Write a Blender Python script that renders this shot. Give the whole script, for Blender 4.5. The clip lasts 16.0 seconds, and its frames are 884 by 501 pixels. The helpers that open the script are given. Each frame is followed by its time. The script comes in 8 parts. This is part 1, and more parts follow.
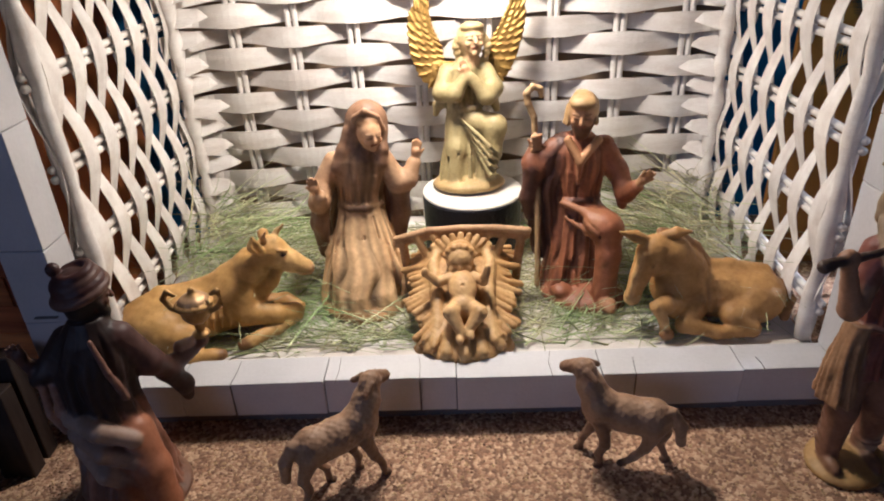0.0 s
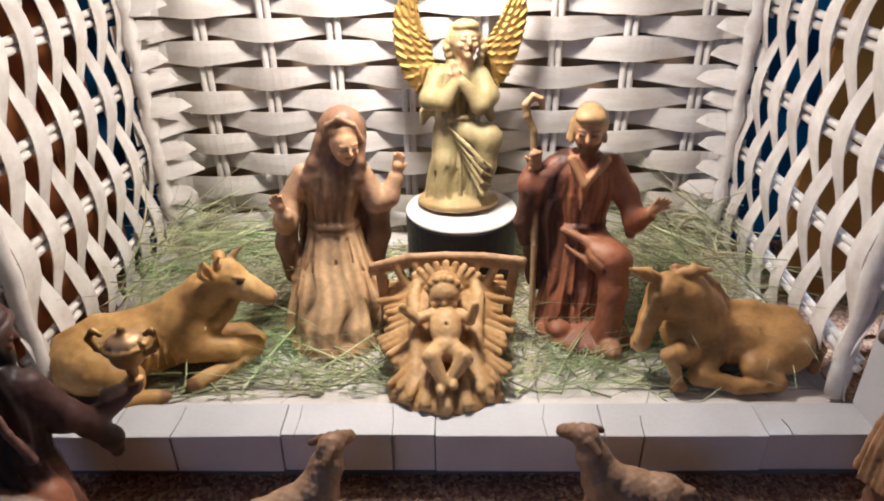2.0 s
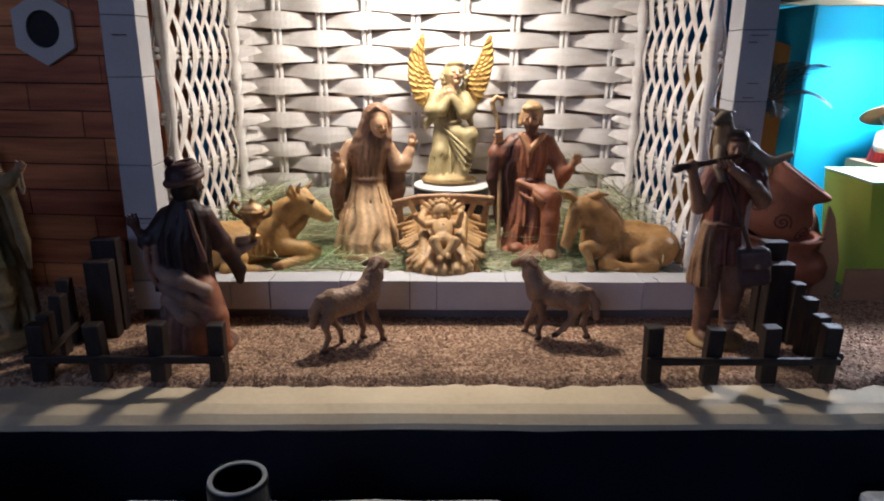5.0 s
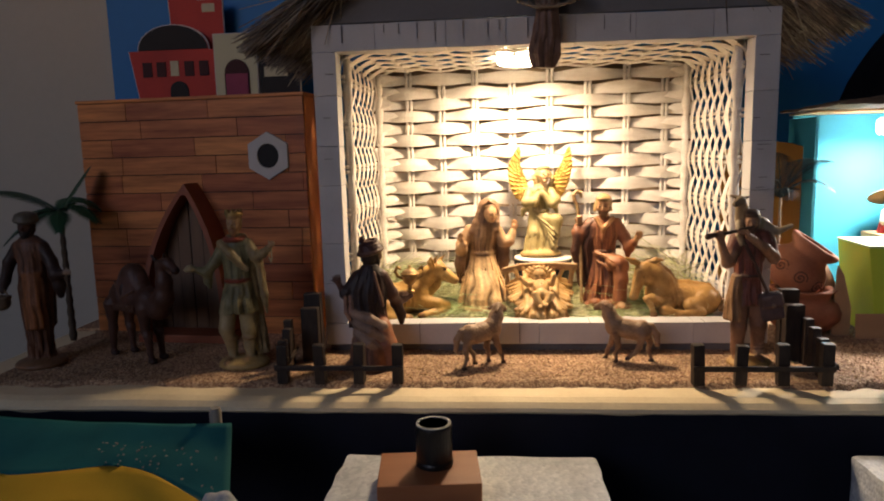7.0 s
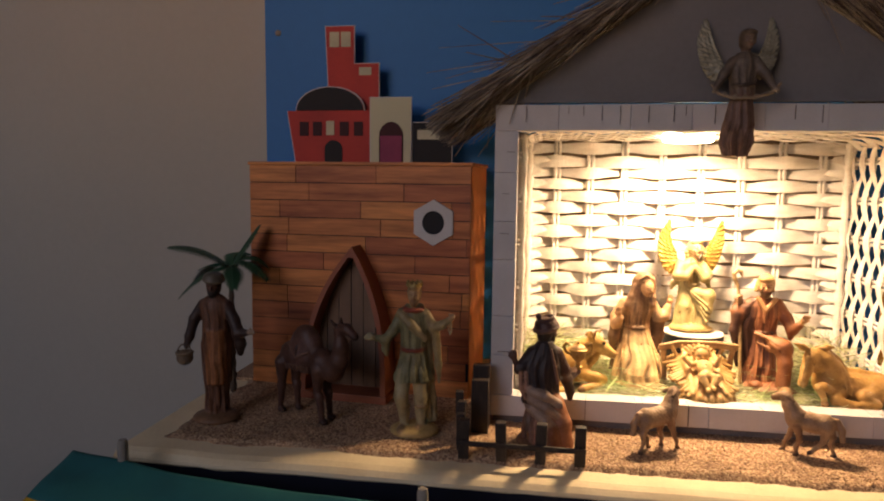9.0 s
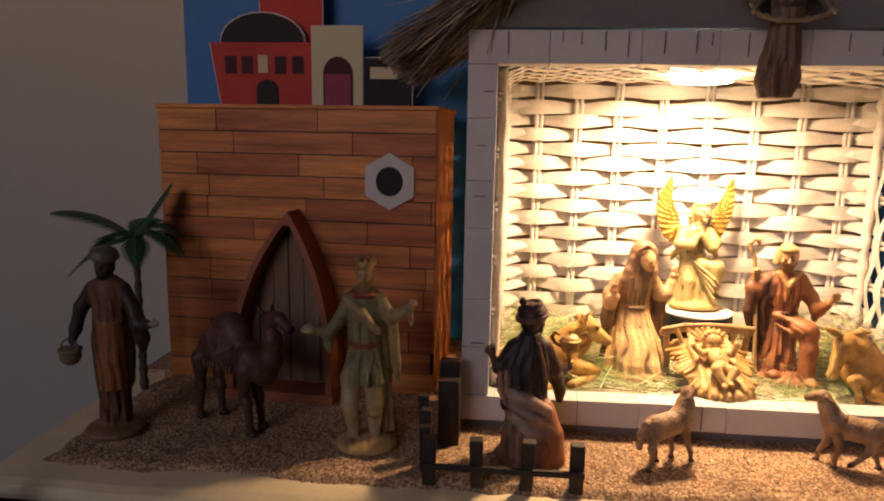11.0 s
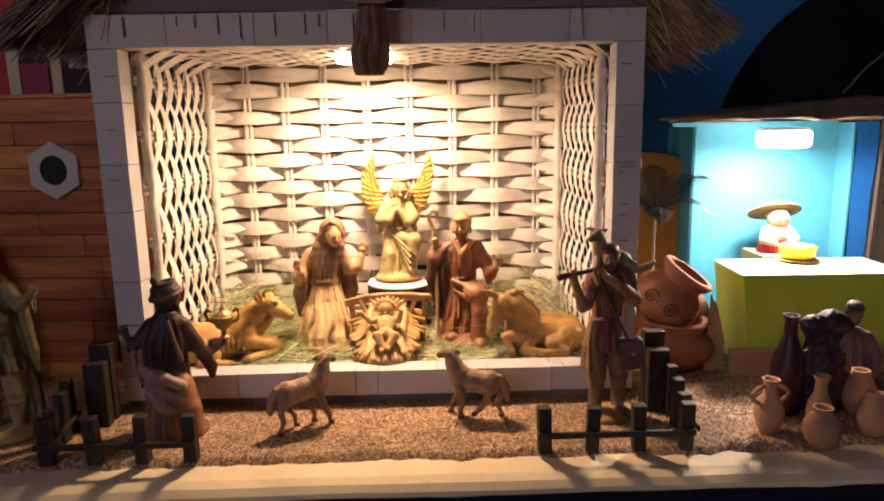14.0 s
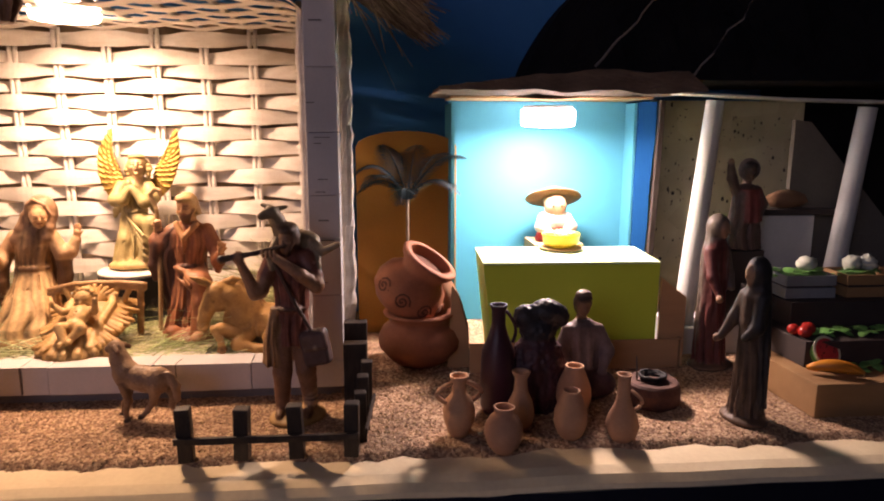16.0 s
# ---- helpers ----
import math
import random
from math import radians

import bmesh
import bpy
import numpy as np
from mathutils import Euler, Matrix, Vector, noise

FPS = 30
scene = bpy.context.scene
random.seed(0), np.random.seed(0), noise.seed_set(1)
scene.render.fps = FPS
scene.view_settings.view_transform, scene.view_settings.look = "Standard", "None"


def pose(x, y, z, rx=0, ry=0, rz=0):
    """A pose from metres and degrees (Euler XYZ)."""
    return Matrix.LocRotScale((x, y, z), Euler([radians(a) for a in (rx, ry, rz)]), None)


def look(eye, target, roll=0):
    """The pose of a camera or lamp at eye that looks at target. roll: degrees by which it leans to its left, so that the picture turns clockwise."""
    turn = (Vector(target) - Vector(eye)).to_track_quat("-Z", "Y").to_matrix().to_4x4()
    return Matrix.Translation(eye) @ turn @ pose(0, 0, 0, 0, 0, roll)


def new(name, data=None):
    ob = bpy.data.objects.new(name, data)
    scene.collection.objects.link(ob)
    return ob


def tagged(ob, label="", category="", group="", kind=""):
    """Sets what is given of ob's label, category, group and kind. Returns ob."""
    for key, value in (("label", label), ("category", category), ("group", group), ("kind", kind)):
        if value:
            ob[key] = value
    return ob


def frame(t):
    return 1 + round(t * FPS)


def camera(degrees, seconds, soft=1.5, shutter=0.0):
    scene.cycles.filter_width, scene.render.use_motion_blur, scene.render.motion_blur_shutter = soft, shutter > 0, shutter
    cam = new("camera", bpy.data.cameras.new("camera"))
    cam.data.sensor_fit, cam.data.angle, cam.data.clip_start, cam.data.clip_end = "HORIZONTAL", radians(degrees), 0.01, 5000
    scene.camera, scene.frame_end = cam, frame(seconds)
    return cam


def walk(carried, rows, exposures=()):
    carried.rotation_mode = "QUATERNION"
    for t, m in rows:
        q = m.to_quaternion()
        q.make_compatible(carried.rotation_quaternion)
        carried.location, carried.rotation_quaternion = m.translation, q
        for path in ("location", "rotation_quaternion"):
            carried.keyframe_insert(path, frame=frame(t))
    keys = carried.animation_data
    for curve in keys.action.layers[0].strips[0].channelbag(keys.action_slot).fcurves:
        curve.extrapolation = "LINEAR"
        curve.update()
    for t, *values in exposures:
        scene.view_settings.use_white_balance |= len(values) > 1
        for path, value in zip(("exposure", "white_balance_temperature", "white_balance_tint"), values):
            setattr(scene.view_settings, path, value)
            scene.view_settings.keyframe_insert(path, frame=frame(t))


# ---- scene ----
cam = camera(67.2, 16.0, 2.0)
PATH = [
    (0, (0.001, -0.281, 0.256), (-0.047, 1.485, -0.682), -2.6),
    (0.5, (0.0, -0.259, 0.245), (-0.021, 1.49, -0.723), -2.0),
    (1, (0.002, -0.238, 0.254), (-0.031, 1.519, -0.7), -2.0),
    (1.5, (0.004, -0.225, 0.252), (-0.034, 1.541, -0.686), -1.6),
    (2, (0.005, -0.227, 0.248), (-0.018, 1.533, -0.7), -0.6),
    (2.5, (-0.009, -0.281, 0.249), (-0.021, 1.529, -0.6), 0.3),
    (3, (-0.023, -0.321, 0.246), (-0.015, 1.544, -0.477), 1.2),
    (3.5, (-0.039, -0.347, 0.229), (-0.04, 1.538, -0.438), 1.5),
    (4, (-0.039, -0.377, 0.226), (0.003, 1.527, -0.385), 1.5),
    (4.2, (-0.031, -0.389, 0.217), (0.023, 1.508, -0.415), 1.5),
    (6.3, (0.001, -0.616, 0.177), (-0.014, 1.357, -0.155), -1.1),
    (6.5, (-0.004, -0.639, 0.182), (-0.014, 1.337, -0.129), -0.9),
    (7, (-0.043, -0.66, 0.201), (-0.209, 1.312, -0.086), -1.5),
    (7.5, (-0.084, -0.677, 0.22), (-0.332, 1.291, -0.036), -1.1),
    (8, (-0.125, -0.684, 0.236), (-0.474, 1.266, -0.038), -0.0),
    (8.5, (-0.154, -0.688, 0.252), (-0.485, 1.276, 0.07), -0.0),
    (9, (-0.171, -0.678, 0.251), (-0.47, 1.288, 0.044), 0.7),
    (9.2, (-0.179, -0.662, 0.249), (-0.504, 1.298, 0.021), 0.4),
    (11.3, (-0.191, -0.523, 0.247), (-0.334, 1.44, -0.104), 1.1),
    (11.5, (-0.173, -0.516, 0.248), (-0.293, 1.448, -0.108), 1.1),
    (12, (-0.125, -0.502, 0.253), (-0.173, 1.463, -0.113), 0.4),
    (12.5, (-0.098, -0.489, 0.248), (-0.107, 1.476, -0.124), 0.2),
    (13, (-0.061, -0.509, 0.238), (-0.057, 1.452, -0.153), 0.5),
    (13.5, (-0.004, -0.54, 0.237), (0.038, 1.419, -0.162), 0.0),
    (14, (0.044, -0.55, 0.239), (0.085, 1.415, -0.133), -1.0),
    (14.5, (0.098, -0.544, 0.237), (0.171, 1.417, -0.145), -0.4),
    (15, (0.151, -0.531, 0.226), (0.281, 1.423, -0.181), -0.5),
    (15.5, (0.217, -0.52, 0.219), (0.386, 1.43, -0.19), -0.2),
    (16, (0.258, -0.502, 0.21), (0.416, 1.458, -0.156), 0.1),
]
EXPOSURES = [(0.0, 0.16, 4850, 16), (4.2, 0.16, 4700, 16), (6.3, 0.48, 5600, 13), (7.0, 0.8, 6500, 15), (8.5, 1.4, 7300, 19), (12.5, 1.0, 7800, 28), (14.5, 0.72, 7000, 32), (16.0, 0.68, 7200, 40)]
walk(cam, [(t, look(eye, target, roll)) for t, eye, target, roll in PATH], EXPOSURES)

# ---------------------------------------------------------------- light
world = bpy.data.worlds.new("world")
scene.world = world
world.use_nodes = True
wn, wl = world.node_tree.nodes, world.node_tree.links
sky = wn.new("ShaderNodeTexSky")
sky.sky_type, sky.sun_disc = "NISHITA", False
sky.sun_elevation, sky.sun_rotation = radians(4), radians(200)
wl.new(sky.outputs[0], wn["Background"].inputs[0])
wn["Background"].inputs[1].default_value = 0.05


def area_lamp(name, m, size, power, colour, shape="DISK", size_y=None, spread=180):
    lamp = bpy.data.lights.new(name, "AREA")
    lamp.shape, lamp.size, lamp.energy, lamp.color = shape, size, power, colour
    lamp.spread = radians(spread)
    if size_y:
        lamp.size_y = size_y
    ob = new(name, lamp)
    ob.matrix_world = m
    return ob


STABLE_LAMP = (-0.013, 0.112, 0.2955)
STALL_LAMP = (0.4095, 0.1310, 0.2080)
area_lamp("stable_lamp_light", pose(*STABLE_LAMP), 0.046, 1.0, (1.0, 0.77, 0.48), spread=172)
area_lamp("stall_lamp_light", pose(*STALL_LAMP), 0.042, 1.1, (1.0, 0.90, 0.76))
# added cool fill for the room, placed at an assumed, unseen window in the rear wall
area_lamp("room_fill_light", look((-1.3, -2.42, 1.05), (0.0, 0.05, 0.1)), 1.2, 5.2, (0.54, 0.68, 1.0), "RECTANGLE", 0.9)


# ---------------------------------------------------------------- materials
def material(name, colour, rough=0.6, metal=0.0, second=None, scale=40.0, fine=400.0, bump=0.15, mix=0.5, spec=0.4,
             stretch=(1, 1, 1), vary=0.0, island=False, attribute=False, distance=0.001):
    """A procedural surface: two scales of noise between two colours, fine relief, and a shift from piece to piece."""
    m = bpy.data.materials.new(name)
    m.use_nodes = True
    n, l = m.node_tree.nodes, m.node_tree.links
    b = n["Principled BSDF"]
    b.inputs["Roughness"].default_value, b.inputs["Metallic"].default_value = rough, metal
    b.inputs["Specular IOR Level"].default_value = spec
    co = n.new("ShaderNodeTexCoord")
    mp = n.new("ShaderNodeMapping")
    mp.inputs["Scale"].default_value = stretch
    l.new(co.outputs["Object"], mp.inputs[0])
    big, small = n.new("ShaderNodeTexNoise"), n.new("ShaderNodeTexNoise")
    big.inputs["Scale"].default_value, small.inputs["Scale"].default_value = scale, fine
    big.inputs["Detail"].default_value, small.inputs["Detail"].default_value = 4, 5
    l.new(mp.outputs[0], big.inputs["Vector"])
    l.new(mp.outputs[0], small.inputs["Vector"])
    add = n.new("ShaderNodeMath")
    add.operation = "MULTIPLY_ADD"
    add.inputs[1].default_value, add.inputs[2].default_value = 0.4, -0.2
    l.new(small.outputs[0], add.inputs[0])
    total = n.new("ShaderNodeMath")
    l.new(big.outputs[0], total.inputs[0])
    l.new(add.outputs[0], total.inputs[1])
    ramp = n.new("ShaderNodeMapRange")
    ramp.inputs[1].default_value, ramp.inputs[2].default_value = 0.5 - mix / 2, 0.5 + mix / 2 + 0.1
    l.new(total.outputs[0], ramp.inputs[0])
    blend = n.new("ShaderNodeMix")
    blend.data_type = "RGBA"
    l.new(ramp.outputs[0], blend.inputs["Factor"])
    second = second or tuple(c * 0.7 for c in colour)
    blend.inputs["A"].default_value, blend.inputs["B"].default_value = (*colour, 1), (*second, 1)
    out = blend.outputs["Result"]
    if attribute:
        at = n.new("ShaderNodeAttribute")
        at.attribute_name = "paint"
        mul = n.new("ShaderNodeMix")
        mul.data_type, mul.blend_type = "RGBA", "MULTIPLY"
        mul.inputs["Factor"].default_value = 1
        l.new(at.outputs["Color"], mul.inputs["A"])
        l.new(out, mul.inputs["B"])
        out = mul.outputs["Result"]
        l.new(at.outputs["Alpha"], b.inputs["Metallic"])
    if vary:
        hue = n.new("ShaderNodeHueSaturation")
        if island:
            src = n.new("ShaderNodeNewGeometry").outputs["Random Per Island"]
        else:
            src = n.new("ShaderNodeObjectInfo").outputs["Random"]
        rg = n.new("ShaderNodeMapRange")
        rg.inputs[3].default_value, rg.inputs[4].default_value = 1 - vary, 1 + vary
        l.new(src, rg.inputs[0])
        l.new(rg.outputs[0], hue.inputs["Value"])
        rh = n.new("ShaderNodeMapRange")
        rh.inputs[3].default_value, rh.inputs[4].default_value = 0.5 - vary * 0.04, 0.5 + vary * 0.04
        l.new(src, rh.inputs[0])
        l.new(rh.outputs[0], hue.inputs["Hue"])
        l.new(out, hue.inputs["Color"])
        out = hue.outputs[0]
    l.new(out, b.inputs["Base Color"])
    if bump:
        bp = n.new("ShaderNodeBump")
        bp.inputs["Strength"].default_value, bp.inputs["Distance"].default_value = bump, distance
        l.new(total.outputs[0], bp.inputs["Height"])
        l.new(bp.outputs[0], b.inputs["Normal"])
    return m


def glow(name, colour, strength):
    m = bpy.data.materials.new(name)
    m.use_nodes = True
    b = m.node_tree.nodes["Principled BSDF"]
    b.inputs["Base Color"].default_value = (0.9, 0.9, 0.9, 1)
    b.inputs["Emission Color"].default_value, b.inputs["Emission Strength"].default_value = (*colour, 1), strength
    return m


def two_tone(name, low, high, scale, rough, bump, distance, detail=3.0, kind="NOISE", low2=None):
    """Grains: cells of a random colour between three tones, with relief."""
    m = bpy.data.materials.new(name)
    m.use_nodes = True
    n, l = m.node_tree.nodes, m.node_tree.links
    b = n["Principled BSDF"]
    b.inputs["Roughness"].default_value = rough
    co = n.new("ShaderNodeTexCoord")
    v = n.new("ShaderNodeTexVoronoi")
    v.inputs["Scale"].default_value = scale
    l.new(co.outputs["Object"], v.inputs["Vector"])
    bw = n.new("ShaderNodeRGBToBW")
    l.new(v.outputs["Color"], bw.inputs[0])
    ramp = n.new("ShaderNodeValToRGB")
    ramp.color_ramp.elements[0].color, ramp.color_ramp.elements[0].position = (*low, 1), 0.2
    ramp.color_ramp.elements[1].color, ramp.color_ramp.elements[1].position = (*high, 1), 0.8
    if low2:
        e = ramp.color_ramp.elements.new(0.5)
        e.color = (*low2, 1)
    l.new(bw.outputs[0], ramp.inputs[0])
    big = n.new("ShaderNodeTexNoise")
    big.inputs["Scale"].default_value, big.inputs["Detail"].default_value = 14, 5
    l.new(co.outputs["Object"], big.inputs["Vector"])
    hue = n.new("ShaderNodeHueSaturation")
    rg = n.new("ShaderNodeMapRange")
    rg.inputs[1].default_value, rg.inputs[2].default_value = 0.3, 0.7
    rg.inputs[3].default_value, rg.inputs[4].default_value = 0.7, 1.3
    l.new(big.outputs[0], rg.inputs[0])
    l.new(rg.outputs[0], hue.inputs["Value"])
    l.new(ramp.outputs[0], hue.inputs["Color"])
    l.new(hue.outputs[0], b.inputs["Base Color"])
    bp = n.new("ShaderNodeBump")
    bp.inputs["Strength"].default_value, bp.inputs["Distance"].default_value = bump, distance
    bp.invert = True
    l.new(v.outputs["Distance"], bp.inputs["Height"])
    l.new(bp.outputs[0], b.inputs["Normal"])
    return m


WICKER = material("white_wicker", (0.78, 0.75, 0.71), 0.6, second=(0.54, 0.475, 0.42), scale=26, fine=340, stretch=(0.7, 4, 4), bump=0.55, vary=0.10)
WHITE_WOOD = material("white_painted_wood", (0.58, 0.57, 0.58), 0.6, second=(0.46, 0.45, 0.46), scale=25, fine=500, bump=0.3, vary=0.06)
SEAM = material("dark_seam", (0.19, 0.175, 0.17), 0.9)
FIGURE = material("painted_resin", (1.08, 1.04, 1.0), 0.52, second=(0.58, 0.50, 0.43), scale=90, fine=500, bump=0.12, attribute=True, spec=0.38, distance=0.0006, mix=0.4)
HAY = material("green_hay", (0.30, 0.38, 0.16), 0.65, second=(0.72, 0.64, 0.42), scale=22, mix=0.22, vary=0.5, island=True, bump=0)
STRAW = material("roof_straw", (0.34, 0.285, 0.225), 0.7, second=(0.07, 0.045, 0.032), scale=50, vary=0.6, island=True, bump=0)
SAND = two_tone("coarse_sand", (0.19, 0.105, 0.062), (0.56, 0.385, 0.235), 560, 0.9, 0.6, 0.001, low2=(0.35, 0.20, 0.115))
GRAIN = material("sand_grain", (0.44, 0.28, 0.16), 0.85, second=(0.28, 0.165, 0.09), vary=0.45, island=True, bump=0)
BOARD = material("cream_board_edge", (0.84, 0.70, 0.46), 0.75, second=(0.66, 0.52, 0.32), scale=18, fine=260, bump=0.3)
PLANK = material("brown_printed_plank", (0.64, 0.22, 0.07), 0.5, second=(0.24, 0.065, 0.022), scale=16, fine=70, stretch=(0.5, 4, 6), bump=0.1, vary=0.22, mix=0.34)
PLANK_SIDE = material("orange_brown_side", (0.62, 0.22, 0.06), 0.55, second=(0.46, 0.14, 0.04), scale=12, bump=0.1)
DOOR_RED = material("dark_red_arch", (0.34, 0.10, 0.045), 0.55, second=(0.22, 0.06, 0.03), scale=20)
DOOR_WOOD = material("grey_brown_door", (0.20, 0.12, 0.075), 0.65, second=(0.12, 0.07, 0.045), stretch=(5, 5, 0.6), scale=25, vary=0.15)
HEX = material("pale_grey_card", (0.60, 0.58, 0.57), 0.7, second=(0.52, 0.50, 0.49))
BLACK = material("black_card", (0.012, 0.011, 0.013), 0.7)
BLUE = material("blue_painted_board", (0.014, 0.18, 0.50), 0.6, second=(0.011, 0.15, 0.42), scale=4, fine=90, bump=0.05)
PLASTER = material("cream_plaster_wall", (0.49, 0.455, 0.39), 0.85, second=(0.43, 0.40, 0.345), scale=2.2, fine=120, bump=0.08)
RED = material("red_card", (0.56, 0.045, 0.034), 0.65, second=(0.34, 0.028, 0.022), scale=12)
CREAM = material("cream_card", (0.56, 0.55, 0.38), 0.7, second=(0.50, 0.49, 0.34), scale=12)
MAGENTA = material("magenta_card", (0.28, 0.035, 0.10), 0.65)
MAROON = material("dark_maroon_card", (0.05, 0.008, 0.012), 0.7)
YELLOWCARD = material("pale_yellow_card", (0.62, 0.58, 0.40), 0.7)
GABLE = material("grey_gable_board", (0.18, 0.18, 0.19), 0.8, second=(0.135, 0.135, 0.14), scale=10, fine=200)
CYAN = material("cyan_painted_card", (0.026, 0.245, 0.36), 0.75, second=(0.021, 0.21, 0.31), scale=8, fine=150, bump=0.08)
DEEPBLUE = material("royal_blue_curtain", (0.001, 0.045, 0.15), 0.9, spec=0.05, second=(0.001, 0.034, 0.115), scale=20)
GREEN = material("lime_green_card", (0.50, 0.68, 0.06), 0.65, second=(0.46, 0.62, 0.052), scale=10, bump=0.06)
PALEGREEN = material("pale_green_card", (0.55, 0.72, 0.42), 0.65, second=(0.5, 0.66, 0.38), scale=10, bump=0.06)
CARDBOARD = material("brown_cardboard", (0.46, 0.28, 0.14), 0.85, second=(0.38, 0.22, 0.11), scale=15, stretch=(1, 1, 6))
OCHRE = material("ochre_hill_card", (0.36, 0.17, 0.03), 0.8, second=(0.26, 0.12, 0.022), scale=9)
BARK = material("grey_brown_bark", (0.15, 0.105, 0.075), 0.9, second=(0.06, 0.042, 0.032), scale=28, fine=160, bump=0.9, distance=0.004, stretch=(1, 3, 3))
ROCK = material("black_rock_paper", (0.011, 0.010, 0.011), 0.9, spec=0.12, second=(0.005, 0.005, 0.006), scale=18, bump=0.6, distance=0.004)
TWIG = material("pale_twig", (0.20, 0.17, 0.14), 0.8)
COLUMN = material("white_column", (0.55, 0.55, 0.53), 0.6, second=(0.43, 0.43, 0.41), scale=25)
TERRA = material("terracotta", (0.34, 0.125, 0.062), 0.75, second=(0.20, 0.068, 0.036), scale=30, fine=300)
TERRA_DARK = material("terracotta_carving", (0.13, 0.05, 0.03), 0.85)
TERRA_SHADE = material("terracotta_mouth_shade", (0.10, 0.04, 0.025), 0.9)
CLAY = material("light_clay", (0.50, 0.27, 0.155), 0.8, second=(0.36, 0.18, 0.10), scale=40, vary=0.14)
DARKWOOD = material("dark_fence_wood", (0.0132, 0.0084, 0.0066), 0.55, second=(0.045, 0.028, 0.02), scale=60, stretch=(4, 4, 1), vary=0.2)
TEAL = material("teal_cloth", (0.006, 0.125, 0.13), 0.85, second=(0.004, 0.085, 0.09), scale=30, fine=900, bump=0.4)
YELLOW = material("yellow_cloth", (0.60, 0.36, 0.02), 0.85, second=(0.5, 0.29, 0.015), scale=30, fine=900, bump=0.4)
NAVY = material("navy_cloth", (0.004, 0.005, 0.016), 0.9, second=(0.002, 0.003, 0.009), scale=30, fine=700, bump=0.4)
FOAM = two_tone("white_foam", (0.50, 0.52, 0.55), (0.66, 0.67, 0.68), 300, 0.85, 0.5, 0.001)
BLOCK = material("brown_wood_block", (0.33, 0.12, 0.045), 0.5, second=(0.24, 0.085, 0.03), scale=14, stretch=(1, 5, 5))
PIPE = material("black_plastic_pipe", (0.01, 0.01, 0.011), 0.35, second=(0.006, 0.006, 0.007))
PIPE_RIM = material("worn_grey_rim", (0.34, 0.36, 0.38), 0.6)
PEG = material("grey_wood_peg", (0.30, 0.27, 0.23), 0.8)
PALM = material("palm_leaf_green", (0.016, 0.085, 0.038), 0.5, second=(0.010, 0.05, 0.022), scale=60, vary=0.25)
PALM_DARK = material("palm_leaf_dark", (0.016, 0.042, 0.055), 0.6, spec=0.25, second=(0.005, 0.014, 0.02), scale=60, vary=0.25)
TRUNK = material("palm_trunk", (0.10, 0.07, 0.045), 0.8, second=(0.05, 0.034, 0.022), scale=80)
TRUNK_PALE = material("palm_trunk_beads", (0.34, 0.27, 0.2), 0.8, second=(0.2, 0.15, 0.11), scale=80)
DRUM = material("black_drum_paper", (0.014, 0.014, 0.022), 0.5, second=(0.008, 0.008, 0.012), scale=25, bump=0.5, distance=0.003)
DRUM_TOP = material("white_drum_top", (0.66, 0.62, 0.56), 0.7, second=(0.58, 0.54, 0.48))
LAMP_BODY = material("white_lamp_plastic", (0.75, 0.75, 0.73), 0.4)
LENS_WARM = glow("warm_lamp_lens", (1.0, 0.80, 0.50), 20.0)
LENS_COOL = glow("cool_lamp_lens", (1.0, 0.96, 0.90), 30.0)
BURLAP = material("brown_sack", (0.20, 0.10, 0.05), 0.9, second=(0.13, 0.065, 0.035), scale=40, fine=600, bump=0.5)
SPECK = two_tone("speckled_wall", (0.25, 0.225, 0.15), (0.29, 0.26, 0.18), 40, 0.85, 0.1, 0.001)
GREYCLOTH = material("grey_canvas", (0.14, 0.125, 0.10), 0.9, second=(0.09, 0.078, 0.066), scale=12)
STEP = material("step_wood", (0.34, 0.19, 0.08), 0.7, second=(0.25, 0.13, 0.055), scale=14, stretch=(1, 4, 4))
STEP_DARK = material("dark_step", (0.05, 0.035, 0.03), 0.8)
CRATE = material("grey_crate_slat", (0.25, 0.27, 0.28), 0.8, second=(0.17, 0.18, 0.19), vary=0.1)
LETTUCE = material("lettuce_green", (0.07, 0.24, 0.05), 0.5, second=(0.18, 0.36, 0.10), scale=90, bump=0.4, vary=0.2)
TOMATO = material("tomato_red", (0.45, 0.03, 0.02), 0.25)
CARROT = material("carrot_orange", (0.60, 0.22, 0.02), 0.4, second=(0.5, 0.16, 0.015))
MELON = material("melon_flesh", (0.55, 0.05, 0.05), 0.35)
RIND = material("melon_rind", (0.62, 0.62, 0.42), 0.4)
CAULI = material("cauliflower_white", (0.62, 0.62, 0.52), 0.7, second=(0.5, 0.52, 0.4), scale=150, bump=0.6)
BREAD = material("round_loaf", (0.05, 0.02, 0.016), 0.7, second=(0.15, 0.062, 0.043), scale=70, bump=0.5)
GROUT = material("dark_floor", (0.05, 0.05, 0.055), 0.6)
CEIL = material("ceiling_paint", (0.55, 0.53, 0.50), 0.9)


# ---------------------------------------------------------------- mesh tools
def mesh_of(bm, mat, smooth=False, name="mesh"):
    me = bpy.data.meshes.new(name)
    bmesh.ops.recalc_face_normals(bm, faces=bm.faces)
    bm.to_mesh(me)
    bm.free()
    for m in (mat if isinstance(mat, (list, tuple)) else [mat]):
        me.materials.append(m)
    if smooth:
        me.shade_smooth()
    return me


